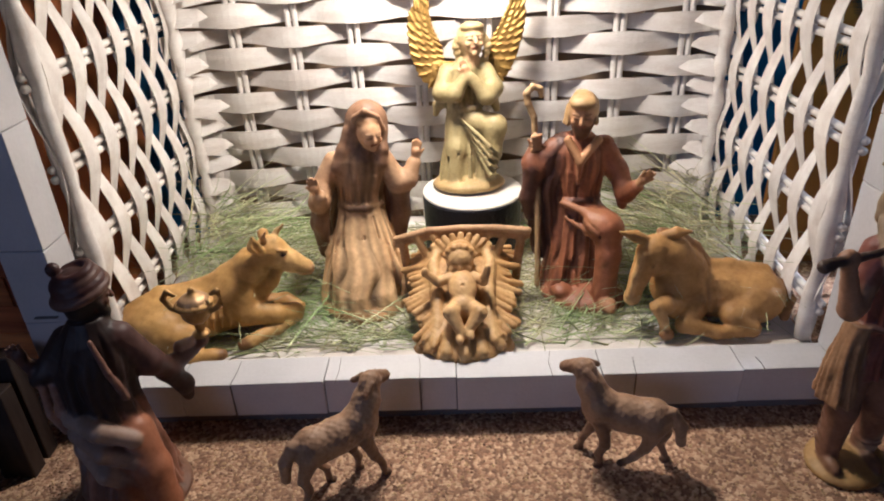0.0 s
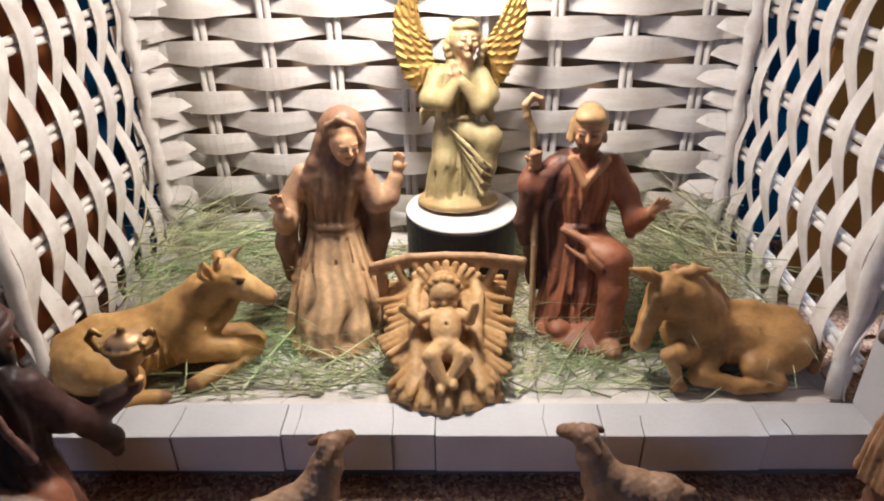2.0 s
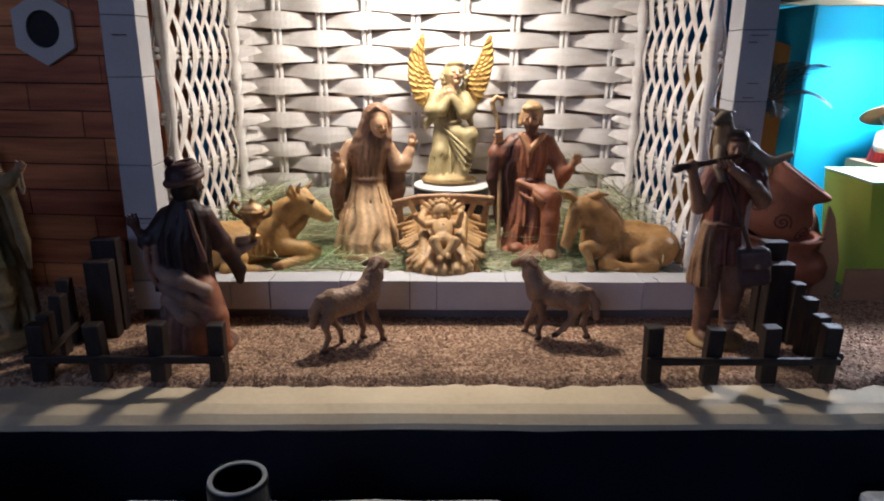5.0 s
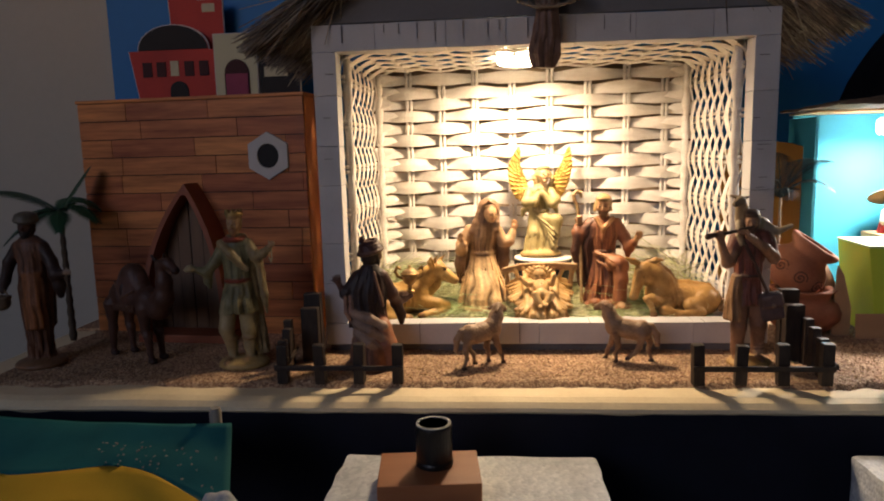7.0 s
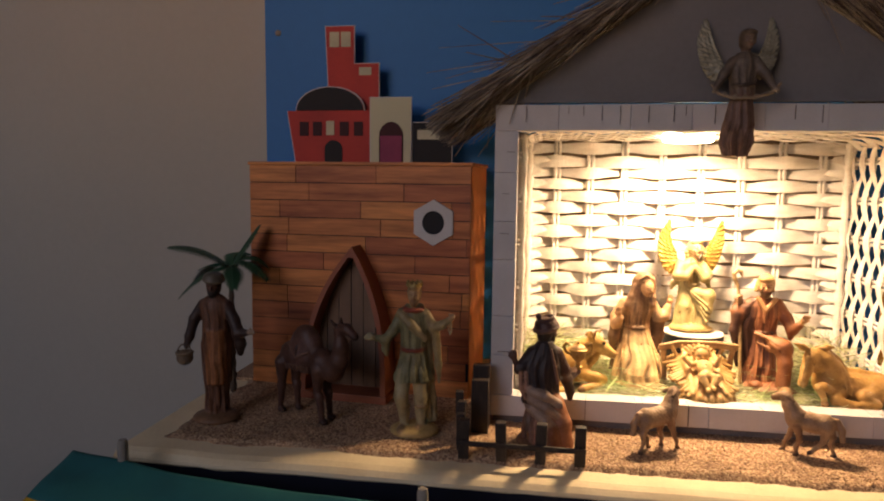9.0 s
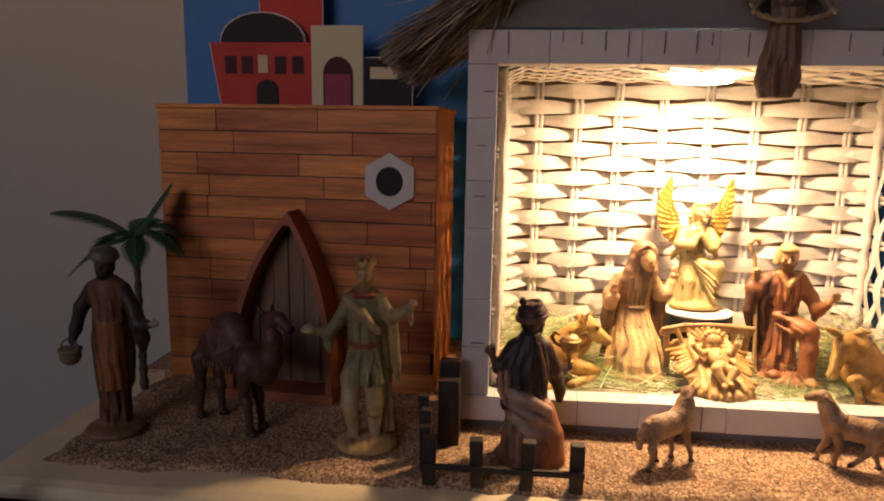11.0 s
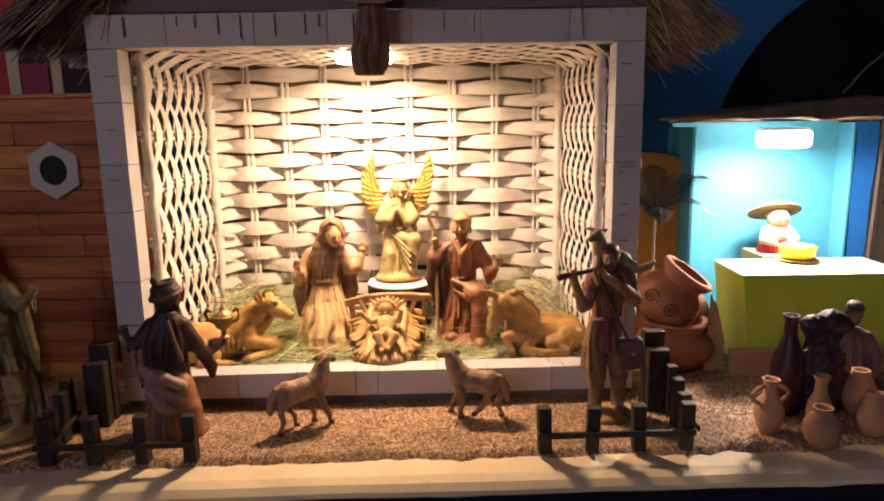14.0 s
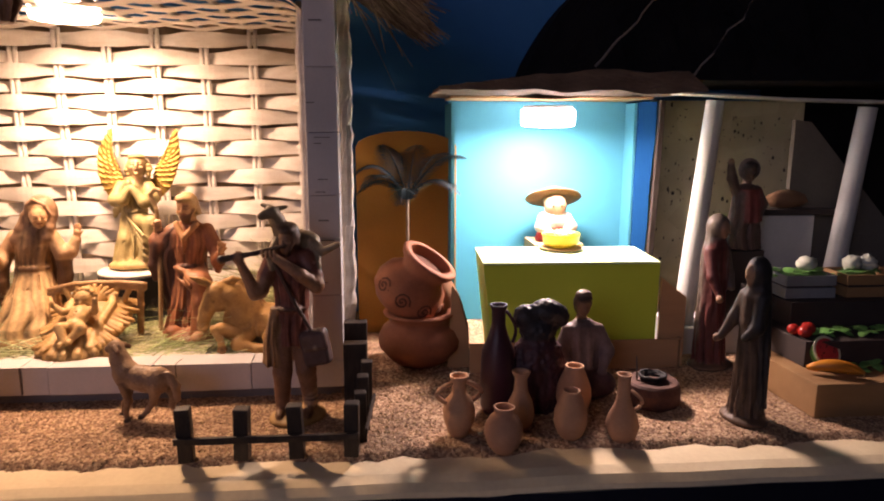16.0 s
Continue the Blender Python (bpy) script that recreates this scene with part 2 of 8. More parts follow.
def part(name, bm, mat, parent=None, label="", smooth=False, m=None):
    """Links a bmesh as one mesh object under a thing or under a part."""
    ob = new(name, bm if isinstance(bm, bpy.types.Mesh) else mesh_of(bm, mat, smooth, name))
    if parent:
        ob.parent = parent
    if m is not None:
        ob.matrix_basis = m
    if label:
        ob["label"] = label
    return ob


def thing(name, m, label, category, group="", kind=""):
    ob = new(name)
    ob.empty_display_size = 0.01
    ob.matrix_basis = m
    return tagged(ob, label, category, group, kind)


def box(bm, x0, x1, y0, y1, z0, z1, bevel=0.0, m=None):
    t = Matrix.Translation(((x0 + x1) / 2, (y0 + y1) / 2, (z0 + z1) / 2)) @ Matrix.Diagonal((x1 - x0, y1 - y0, z1 - z0, 1))
    r = bmesh.ops.create_cube(bm, size=1, matrix=(m @ t) if m is not None else t)
    if bevel:
        es = {e for v in r["verts"] for e in v.link_edges}
        bmesh.ops.bevel(bm, geom=list(es), offset=bevel, segments=2, affect="EDGES", profile=0.6)
    return bm


def box_mesh(x0, x1, y0, y1, z0, z1, bevel=0.0):
    return box(bmesh.new(), x0, x1, y0, y1, z0, z1, bevel)


def tube(bm, pts, radii, n=8, close=True):
    """A round bar along points."""
    pts = [Vector(p) for p in pts]
    if not isinstance(radii, (list, tuple)):
        radii = [radii] * len(pts)
    rings, up = [], Vector((0.31, 0.17, 0.93))
    for i, p in enumerate(pts):
        d = (pts[min(i + 1, len(pts) - 1)] - pts[max(i - 1, 0)]).normalized()
        a = d.cross(up if abs(d.dot(up)) < 0.95 else Vector((1, 0, 0))).normalized()
        b = d.cross(a)
        rings.append([bm.verts.new(p + radii[i] * (math.cos(2 * math.pi * k / n) * a + math.sin(2 * math.pi * k / n) * b)) for k in range(n)])
    for r, s in zip(rings, rings[1:]):
        for k in range(n):
            bm.faces.new((r[k], r[(k + 1) % n], s[(k + 1) % n], s[k]))
    if close:
        bm.faces.new(rings[0][::-1])
        bm.faces.new(rings[-1])
    return bm


def lathe(bm, profile, n=28, m=None, wobble=0.0):
    """A turned form from (radius, height) pairs."""
    rings = []
    for r, z in profile:
        ring = []
        for k in range(n):
            a = 2 * math.pi * k / n
            q = r * (1 + wobble * noise.noise((math.cos(a) * 2, math.sin(a) * 2, z * 60)))
            v = Vector((q * math.cos(a), q * math.sin(a), z))
            ring.append(bm.verts.new(m @ v if m is not None else v))
        rings.append(ring)
    for r, s in zip(rings, rings[1:]):
        for k in range(n):
            bm.faces.new((r[k], r[(k + 1) % n], s[(k + 1) % n], s[k]))
    bm.faces.new(rings[0][::-1])
    bm.faces.new(rings[-1])
    return bm


def ribbon(bm, pts, sides, thick):
    """A flat splint: points, half-width vectors and half-thickness vectors."""
    rings = []
    for p, s, t in zip(pts, sides, thick):
        p, s, t = Vector(p), Vector(s), Vector(t)
        rings.append([bm.verts.new(p - s - t * 0.4), bm.verts.new(p - t), bm.verts.new(p + s - t * 0.4), bm.verts.new(p + s + t * 0.4), bm.verts.new(p + t), bm.verts.new(p - s + t * 0.4)])
    for r, s in zip(rings, rings[1:]):
        for k in range(6):
            bm.faces.new((r[k], r[(k + 1) % 6], s[(k + 1) % 6], s[k]))
    bm.faces.new(rings[0][::-1])
    bm.faces.new(rings[-1])
    return bm


def prism(bm, outline, y0, y1):
    """A flat cut-out in the x-z plane with thickness in y."""
    a = [bm.verts.new((x, y0, z)) for x, z in outline]
    b = [bm.verts.new((x, y1, z)) for x, z in outline]
    bm.faces.new(a)
    bm.faces.new(b[::-1])
    for i in range(len(a)):
        j = (i + 1) % len(a)
        bm.faces.new((a[j], a[i], b[i], b[j]))
    return bm


def raw_mesh(name, verts, faces, mat, smooth=False):
    me = bpy.data.meshes.new(name)
    verts, faces = np.asarray(verts, np.float32), np.asarray(faces, np.int32)
    me.vertices.add(len(verts))
    me.vertices.foreach_set("co", verts.ravel())
    k = faces.shape[1]
    me.loops.add(faces.size)
    me.loops.foreach_set("vertex_index", faces.ravel())
    me.polygons.add(len(faces))
    me.polygons.foreach_set("loop_start", np.arange(len(faces), dtype=np.int32) * k)
    me.update(calc_edges=True)
    me.polygons.foreach_set("use_smooth", np.full(len(faces), smooth))
    me.materials.append(mat)
    return me


def blades(name, roots, dirs, lengths, widths, bend, mat, rng, segments=3):
    """Many thin three-sided stalks in one mesh."""
    n = len(roots)
    roots, dirs = np.asarray(roots, float), np.asarray(dirs, float)
    dirs = dirs / np.linalg.norm(dirs, axis=1, keepdims=True)
    ref = np.where(np.abs(dirs[:, 2:3]) > 0.9, [[1.0, 0, 0]], [[0, 0, 1.0]])
    a = np.cross(dirs, ref)
    a /= np.linalg.norm(a, axis=1, keepdims=True)
    b = np.cross(dirs, a)
    vs = []
    for s in range(segments + 1):
        u = s / segments
        c = roots + dirs * (lengths * u)[:, None] + bend * (u * u)
        w = (widths * (1 - 0.6 * u))[:, None]
        for k in range(3):
            an = 2 * math.pi * k / 3
            vs.append(c + w * (math.cos(an) * a + math.sin(an) * b))
    verts = np.stack(vs, 1).reshape(-1, 3)
    base = np.arange(n)[:, None] * (3 * (segments + 1))
    fs = []
    for s in range(segments):
        for k in range(3):
            q = [3 * s + k, 3 * s + (k + 1) % 3, 3 * s + 3 + (k + 1) % 3, 3 * s + 3 + k]
            fs.append(base + np.array(q)[None])
    return raw_mesh(name, verts, np.concatenate(fs), mat, True)


# ---------------------------------------------------------------- carved figures: solid forms blended in a grid, then skinned
class Carving:
    """A field of blended solids in millimetres, with a paint colour at every place."""

    def __init__(self, lo, hi, cell=1.0):
        self.lo, self.h = np.array(lo, float), cell
        self.n = np.ceil((np.array(hi, float) - self.lo) / cell).astype(int) + 1
        self.d = np.full(self.n, 9.0, np.float32)
        self.c = np.zeros((*self.n, 4), np.float32)
        self.axes = [self.lo[i] + cell * np.arange(self.n[i]) for i in range(3)]

    def window(self, lo, hi, pad):
        a = np.clip(np.floor((np.array(lo) - pad - self.lo) / self.h).astype(int), 0, self.n)
        b = np.clip(np.ceil((np.array(hi) + pad - self.lo) / self.h).astype(int) + 1, 0, self.n)
        s = tuple(slice(i, j) for i, j in zip(a, b))
        return s, np.meshgrid(*[ax[i:j] for ax, i, j in zip(self.axes, a, b)], indexing="ij")

    def blend(self, s, dn, colour, k, cut=False, fold_shade=None):
        if dn.size == 0:
            return
        d = self.d[s]
        if cut:
            dn = -dn
            h = np.clip(0.5 - 0.5 * (d - dn) / k, 0, 1)
            self.d[s] = d * (1 - h) + dn * h + k * h * (1 - h)
            return
        h = np.clip(0.5 + 0.5 * (d - dn) / k, 0, 1)
        w = np.clip(0.5 + 0.5 * (d - dn) / 0.7, 0, 1)[..., None]
        self.d[s] = d * (1 - h) + dn * h - k * h * (1 - h)
        if colour is not None:
            col = np.array(colour if len(colour) == 4 else (*colour, 0.0), np.float32)
            if fold_shade is not None:
                col = col * np.stack([fold_shade, fold_shade, fold_shade, np.ones_like(fold_shade)], -1).astype(np.float32)
            self.c[s] = self.c[s] * (1 - w) + col * w

    def ell(self, c, r, colour, k=2.0, rot=(0, 0, 0), cut=False):
        m = np.array(Euler([radians(a) for a in rot]).to_matrix())
        R = max(r)
        s, (X, Y, Z) = self.window(np.array(c) - R, np.array(c) + R, 3 + k)
        p = np.stack([X - c[0], Y - c[1], Z - c[2]], -1) @ m
        q = np.sqrt(((p / np.array(r)) ** 2).sum(-1))
        g = np.sqrt(((p / np.array(r) ** 2) ** 2).sum(-1)) + 1e-6
        self.blend(s, q * (q - 1) / g, colour, k, cut)

    def cap(self, a, b, ra, rb, colour, k=2.0, cut=False):
        a, b = np.array(a, float), np.array(b, float)
        R = max(ra, rb)
        s, (X, Y, Z) = self.window(np.minimum(a, b) - R, np.maximum(a, b) + R, 3 + k)
        ab = b - a
        L = max((ab ** 2).sum(), 1e-6)
        t = np.clip(((X - a[0]) * ab[0] + (Y - a[1]) * ab[1] + (Z - a[2]) * ab[2]) / L, 0, 1)
        d = np.sqrt((X - a[0] - t * ab[0]) ** 2 + (Y - a[1] - t * ab[1]) ** 2 + (Z - a[2] - t * ab[2]) ** 2)
        self.blend(s, d - (ra + (rb - ra) * t), colour, k, cut)

    def chain(self, pts, radii, colour, k=1.5, cut=False):
        if not isinstance(radii, (list, tuple)):
            radii = [radii] * len(pts)
        for i in range(len(pts) - 1):
            self.cap(pts[i], pts[i + 1], radii[i], radii[i + 1], colour, k, cut)

    def robe(self, zs, cx, cy, rx, ry, colour, k=2.0, folds=9, depth=0.06, phase=0.0, twist=0.0, lean=0.0):
        """A draped body: ovals stacked in height, with upright folds that deepen downwards and are shaded in the
        colour.
        """
        z0, z1 = zs[0], zs[-1]
        R = max(max(rx), max(ry)) * 1.2
        lo = (min(cx) - R, min(cy) - R, z0)
        hi = (max(cx) + R, max(cy) + R, z1)
        s, (X, Y, Z) = self.window(lo, hi, 2 + k)
        f = lambda v: np.interp(Z, zs, v)
        dx, dy, ax, ay = X - f(cx), Y - f(cy), f(rx), f(ry)
        th = np.arctan2(dy / ay, dx / ax)
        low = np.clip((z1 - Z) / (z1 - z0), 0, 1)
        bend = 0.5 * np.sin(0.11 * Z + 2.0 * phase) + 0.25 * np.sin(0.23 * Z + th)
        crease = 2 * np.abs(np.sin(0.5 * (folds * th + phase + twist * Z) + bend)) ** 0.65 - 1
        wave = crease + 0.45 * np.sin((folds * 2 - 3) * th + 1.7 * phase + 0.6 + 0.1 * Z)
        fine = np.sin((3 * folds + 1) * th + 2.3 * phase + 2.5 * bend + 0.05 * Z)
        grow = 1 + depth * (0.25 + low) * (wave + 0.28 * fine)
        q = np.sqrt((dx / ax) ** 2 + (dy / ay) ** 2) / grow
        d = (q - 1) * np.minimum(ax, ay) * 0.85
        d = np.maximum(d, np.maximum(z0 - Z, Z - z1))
        # fold shading put into the paint colour: dark creases, light ridges
        self.blend(s, d, colour, k, fold_shade=np.clip(0.86 + (0.30 * wave + 0.20 * fine) * (0.4 + low), 0.38, 1.25))

    def ring(self, c, R, r, colour, k=0.8, rot=(0, 0, 0)):
        m = np.array(Euler([radians(a) for a in rot]).to_matrix())
        s, (X, Y, Z) = self.window(np.array(c) - R - r, np.array(c) + R + r, 3 + k)
        p = np.stack([X - c[0], Y - c[1], Z - c[2]], -1) @ m
        d = np.sqrt((np.sqrt(p[..., 0] ** 2 + p[..., 1] ** 2) - R) ** 2 + p[..., 2] ** 2) - r
        self.blend(s, d, colour, k)

    def slab(self, c, half, colour, k=1.0, rot=(0, 0, 0), rounding=1.0):
        m = np.array(Euler([radians(a) for a in rot]).to_matrix())
        R = float(np.linalg.norm(half))
        s, (X, Y, Z) = self.window(np.array(c) - R, np.array(c) + R, 3 + k)
        p = np.abs(np.stack([X - c[0], Y - c[1], Z - c[2]], -1) @ m) - (np.array(half) - rounding)
        d = np.sqrt((np.maximum(p, 0) ** 2).sum(-1)) + np.minimum(p.max(-1), 0) - rounding
        self.blend(s, d, colour, k)

    def grain(self, amount, size):
        X, Y, Z = np.meshgrid(*self.axes, indexing="ij")
        f = 2 * math.pi / size
        self.d += (amount * (np.sin(f * X + 1.3 * np.sin(f * 0.6 * Z)) * np.sin(f * 0.9 * Y + 0.5) * np.sin(f * 0.8 * Z + np.sin(f * 0.5 * X)))).astype(np.float32)

    def mesh(self, name, scale=0.001):
        d = self.d
        inside = d < 0
        n0, n1, n2 = d.shape
        corner = [(i, j, k) for i in (0, 1) for j in (0, 1) for k in (0, 1)]
        sub = lambda a, o: a[o[0]:n0 - 1 + o[0], o[1]:n1 - 1 + o[1], o[2]:n2 - 1 + o[2]]
        count = sum(sub(inside, o).astype(np.int8) for o in corner)
        act = np.argwhere((count > 0) & (count < 8))
        ids = np.full((n0 - 1, n1 - 1, n2 - 1), -1, np.int32)
        ids[tuple(act.T)] = np.arange(len(act))
        val = {o: d[act[:, 0] + o[0], act[:, 1] + o[1], act[:, 2] + o[2]] for o in corner}
        total, hits = np.zeros((len(act), 3)), np.zeros(len(act))
        for o in corner:
            for ax in range(3):
                if o[ax]:
                    continue
                e = list(o)
                e[ax] = 1
                a, b = val[o], val[tuple(e)]
                cross = (a < 0) != (b < 0)
                t = np.where(cross, a / np.where(cross, a - b, 1), 0)
                p = np.tile(np.array(o, float), (len(act), 1))
                p[:, ax] = t
                total += p * cross[:, None]
                hits += cross
        verts = (act + total / np.maximum(hits, 1)[:, None]) * self.h + self.lo
        col = sum(self.c[act[:, 0] + o[0], act[:, 1] + o[1], act[:, 2] + o[2]] for o in corner) / 8
        faces = []
        for ax in range(3):
            u, v = [(1, 2), (2, 0), (0, 1)][ax]
            a = [slice(None)] * 3
            b = [slice(None)] * 3
            a[ax], b[ax] = slice(0, d.shape[ax] - 1), slice(1, d.shape[ax])
            ia, ib = inside[tuple(a)], inside[tuple(b)]
            e = np.argwhere(ia != ib)
            e = e[(e[:, u] > 0) & (e[:, v] > 0) & (e[:, u] < d.shape[u] - 1) & (e[:, v] < d.shape[v] - 1)]
            flip = ib[tuple(e.T)]
            q = []
            for du, dv in ((-1, -1), (0, -1), (0, 0), (-1, 0)):
                c = e.copy()
                c[:, u] += du
                c[:, v] += dv
                q.append(ids[tuple(c.T)])
            q = np.stack(q, 1)
            q[flip] = q[flip][:, ::-1]
            faces.append(q)
        faces = np.concatenate(faces)
        # one round of gentle smoothing takes out the grid
        for _ in range(1):
            acc, cnt = np.zeros_like(verts), np.zeros(len(verts))
            for i in range(4):
                for j in (1, 3):
                    for ax in range(3):
                        acc[:, ax] += np.bincount(faces[:, i], verts[faces[:, (i + j) % 4], ax], len(verts))
                cnt += 2 * np.bincount(faces[:, i], minlength=len(verts))
            verts = 0.5 * verts + 0.5 * acc / np.maximum(cnt, 1)[:, None]
        me = raw_mesh(name, verts * scale, faces, FIGURE, True)
        at = me.attributes.new("paint", "FLOAT_COLOR", "POINT")
        at.data.foreach_set("color", col.astype(np.float32).ravel())
        return me


def statue(name, carving, m, label, category="statue", group=""):
    return tagged(part(name, carving.mesh(name), None, m=m), label, category, group)


SKIN = (0.52, 0.31, 0.16)
DARK_SKIN = (0.10, 0.045, 0.03)
EYE_TONE = (0.045, 0.022, 0.014)


def head(f, c, turn=0.0, nod=0.0, r=8.0, skin=SKIN, hair=None, beard=None, eyes=True):
    """A plain carved head that looks towards -y, turned about z by turn and bowed by nod degrees."""
    m = Euler((radians(nod), 0, radians(turn)), "XYZ").to_matrix()
    at = lambda x, y, z: tuple(Vector(c) + m @ Vector((x * r, y * r, z * r)))
    rot = (nod, 0, turn)
    if hair:
        f.ell(at(0, 0.22, 0.22), (r * 0.98, r * 1.02, r * 1.10), hair, 1.5, rot)
        f.ell(at(0, 0.45, -0.45), (r * 0.82, r * 0.70, r * 0.8), hair, 1.5, rot)
    f.ell(at(0, -0.08, 0.10), (r * 0.80, r * 0.88, r * 1.02), skin, 1.0, rot)
    f.ell(at(0, -0.34, -0.50), (r * 0.56, r * 0.50, r * 0.56), skin, 1.4, rot)
    f.ell(at(0, -0.66, -0.92), (r * 0.24, r * 0.22, r * 0.20), skin, 1.0, rot)
    f.cap(at(0, 0.1, -0.7), at(0, 0.35, -1.6), r * 0.48, r * 0.55, skin, 1.5)
    f.cap(at(0, -0.90, 0.20), at(0, -1.10, -0.26), r * 0.07, r * 0.15, skin, 0.7)
    if eyes:
        shade = tuple(0.62 * c for c in skin[:3])
        for s in (-1, 1):
            f.ell(at(s * 0.36, -1.04, 0.02), (r * 0.25, r * 0.17, r * 0.14), None, 0.6, rot, cut=True)
            f.ell(at(s * 0.36, -0.83, 0.03), (r * 0.21, r * 0.12, r * 0.12), skin, 0.3, rot)
            f.cap(at(s * 0.20, -0.94, -0.01), at(s * 0.50, -0.86, -0.01), r * 0.05, r * 0.05, EYE_TONE, 0.2)
            f.cap(at(s * 0.16, -0.93, 0.24), at(s * 0.56, -0.78, 0.23), r * 0.075, r * 0.05, shade, 0.5)
            f.ell(at(s * 0.46, -0.72, -0.30), (r * 0.22, r * 0.18, r * 0.20), skin, 1.0, rot)
        f.cap(at(-0.18, -0.84, -0.56), at(0.18, -0.84, -0.56), r * 0.085, r * 0.085, (0.30, 0.12, 0.07), 0.4)
    if hair:
        f.ell(at(0, -0.30, 0.82), (r * 0.84, r * 0.72, r * 0.42), hair, 0.8, rot)
    if beard:
        f.ell(at(0, -0.55, -0.95), (r * 0.50, r * 0.40, r * 0.60), beard, 1.0, rot)
        for s in (-1, 1):
            f.cap(at(s * 0.66, -0.26, -0.2), at(s * 0.34, -0.62, -0.85), r * 0.20, r * 0.24, beard, 0.9)


def palm_of(f, wrist, tip, skin=SKIN, spread=1.0, thumb=1):
    """A hand from the wrist to the finger tips."""
    w, t = Vector(wrist), Vector(tip)
    d = t - w
    L = d.length
    d.normalize()
    side = d.cross(Vector((0, 1, 0)))
    side = side.normalized() if side.length > 0.1 else Vector((1, 0, 0))
    f.cap(tuple(w), tuple(w + d * L * 0.5), 2.2, 3.0, skin, 1.0)
    for i in range(4):
        o = side * (i - 1.5) * 1.55 * spread
        f.cap(tuple(w + d * L * 0.5 + o * 0.8), tuple(w + d * (L * (0.98 - 0.07 * abs(i - 1.5))) + o * 1.1), 1.05, 0.85, skin, 0.5)
    f.cap(tuple(w + d * L * 0.3 + side * thumb * 2), tuple(w + d * L * 0.62 + side * thumb * 4.6), 1.1, 0.9, skin, 0.6)


def carve_mother():
    f = Carving((-36, -48, -1), (46, 34, 128), 0.55)
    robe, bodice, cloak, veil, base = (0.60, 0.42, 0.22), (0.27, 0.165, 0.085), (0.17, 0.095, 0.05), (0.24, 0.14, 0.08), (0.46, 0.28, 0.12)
    # brighter brown for the raised arms, lamplight put into the colour
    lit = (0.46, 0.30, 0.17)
    # base and the kneeling skirt that runs forward to the knees
    f.ell((0, -10, 1), (30, 34, 8), base, 2)
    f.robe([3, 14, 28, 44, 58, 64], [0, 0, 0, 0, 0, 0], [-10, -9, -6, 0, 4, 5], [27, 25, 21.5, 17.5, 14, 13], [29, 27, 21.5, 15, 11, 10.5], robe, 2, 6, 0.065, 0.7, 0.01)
    # long pleats between belt and hem
    for x, w in ((-19, 1.4), (-13, 1.0), (-6, 1.2), (3, 1.3), (9, 1.0), (15, 1.1), (20, 1.4)):
        f.chain([(x * 0.55, -6, 55), (x * 0.8, -18 + abs(x) * 0.35, 38), (x * 1.0, -31 + abs(x) * 0.55, 20), (x * 1.15, -37 + abs(x) * 0.65, 6)], [0.7, w * 0.8, w, w * 1.2], None, 1.2, cut=True)
    for x, w in ((-24, 1.6), (-16, 1.5), (-9, 1.4), (-1, 1.6), (6, 1.3), (18, 1.5), (24, 1.6)):
        f.chain([(x * 0.6, -4 + abs(x) * 0.2, 50), (x * 0.95, -21 + abs(x) * 0.6, 30), (x * 1.12, -34 + abs(x) * 0.8, 6)], [0.9, w, w * 1.5], robe, 1.4)
    # bodice and belt
    f.robe([58, 68, 80, 90, 97], [0, 0, 1, 2, 3], [5, 5, 6, 7, 9], [13, 13.5, 15.5, 15, 9], [10, 10.5, 11, 10, 8], bodice, 2, 6, 0.035, 0.3)
    f.chain([(-13.5, 3, 60), (-6, -5.5, 61), (4, -6, 61), (13.5, 2, 61)], [1.8, 2.0, 2.0, 1.8], cloak, 0.8)
    for x in (-9, -4, 2, 8):
        f.chain([(x, -3.5, 90), (x * 0.8, -5.5, 76), (x * 0.7, -5, 64)], [0.3, 1.0, 0.6], None, 1.0, cut=True)
    # cloak at the back and hanging from both arms
    f.robe([6, 30, 58, 82, 96], [0, -1, 0, 1, 3], [14, 14, 14, 13, 13], [27, 23, 20, 17, 10], [10, 9, 8, 8, 7], cloak, 2.5, 8, 0.08, 1.1)
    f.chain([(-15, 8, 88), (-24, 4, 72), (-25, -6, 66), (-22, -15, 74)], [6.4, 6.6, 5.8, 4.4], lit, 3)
    f.chain([(-24, 2, 70), (-27, 0, 50), (-25, 0, 30)], [6.2, 5.8, 5.0], cloak, 3)
    f.chain([(-22, -4, 66), (-25, -5, 50), (-24, -5, 40)], [4.4, 4.0, 2.4], cloak, 2.5)
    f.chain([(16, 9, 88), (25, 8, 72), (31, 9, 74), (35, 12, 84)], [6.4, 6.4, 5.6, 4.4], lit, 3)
    f.chain([(25, 9, 72), (25, 8, 52), (22, 8, 34)], [6.6, 6.0, 5.0], cloak, 3)
    palm_of(f, (-22, -15, 73), (-25, -19, 88), SKIN, 1.1, 1)
    palm_of(f, (35, 12, 83), (38, 13, 99), SKIN, 1.0, -1)
    # veil round the bowed head
    f.ell((7, 13, 110), (13.4, 13.5, 14.8), veil, 2, (0, 8, 0))
    f.robe([84, 94, 106], [1, 3, 6], [11, 12, 13], [16, 14, 13], [11, 12, 12], veil, 2.5, 7, 0.06)
    f.chain([(-4, 6, 108), (-8, 4, 96), (-12, 2, 86)], [3.0, 3.6, 3.6], veil, 3)
    f.chain([(17, 8, 106), (16, 5, 96), (15, 3, 88)], [3.0, 3.6, 3.6], veil, 3)
    f.ell((10.5, -6.0, 107.5), (9.6, 11.5, 12.8), None, 0.8, (4, 6, 22), cut=True)
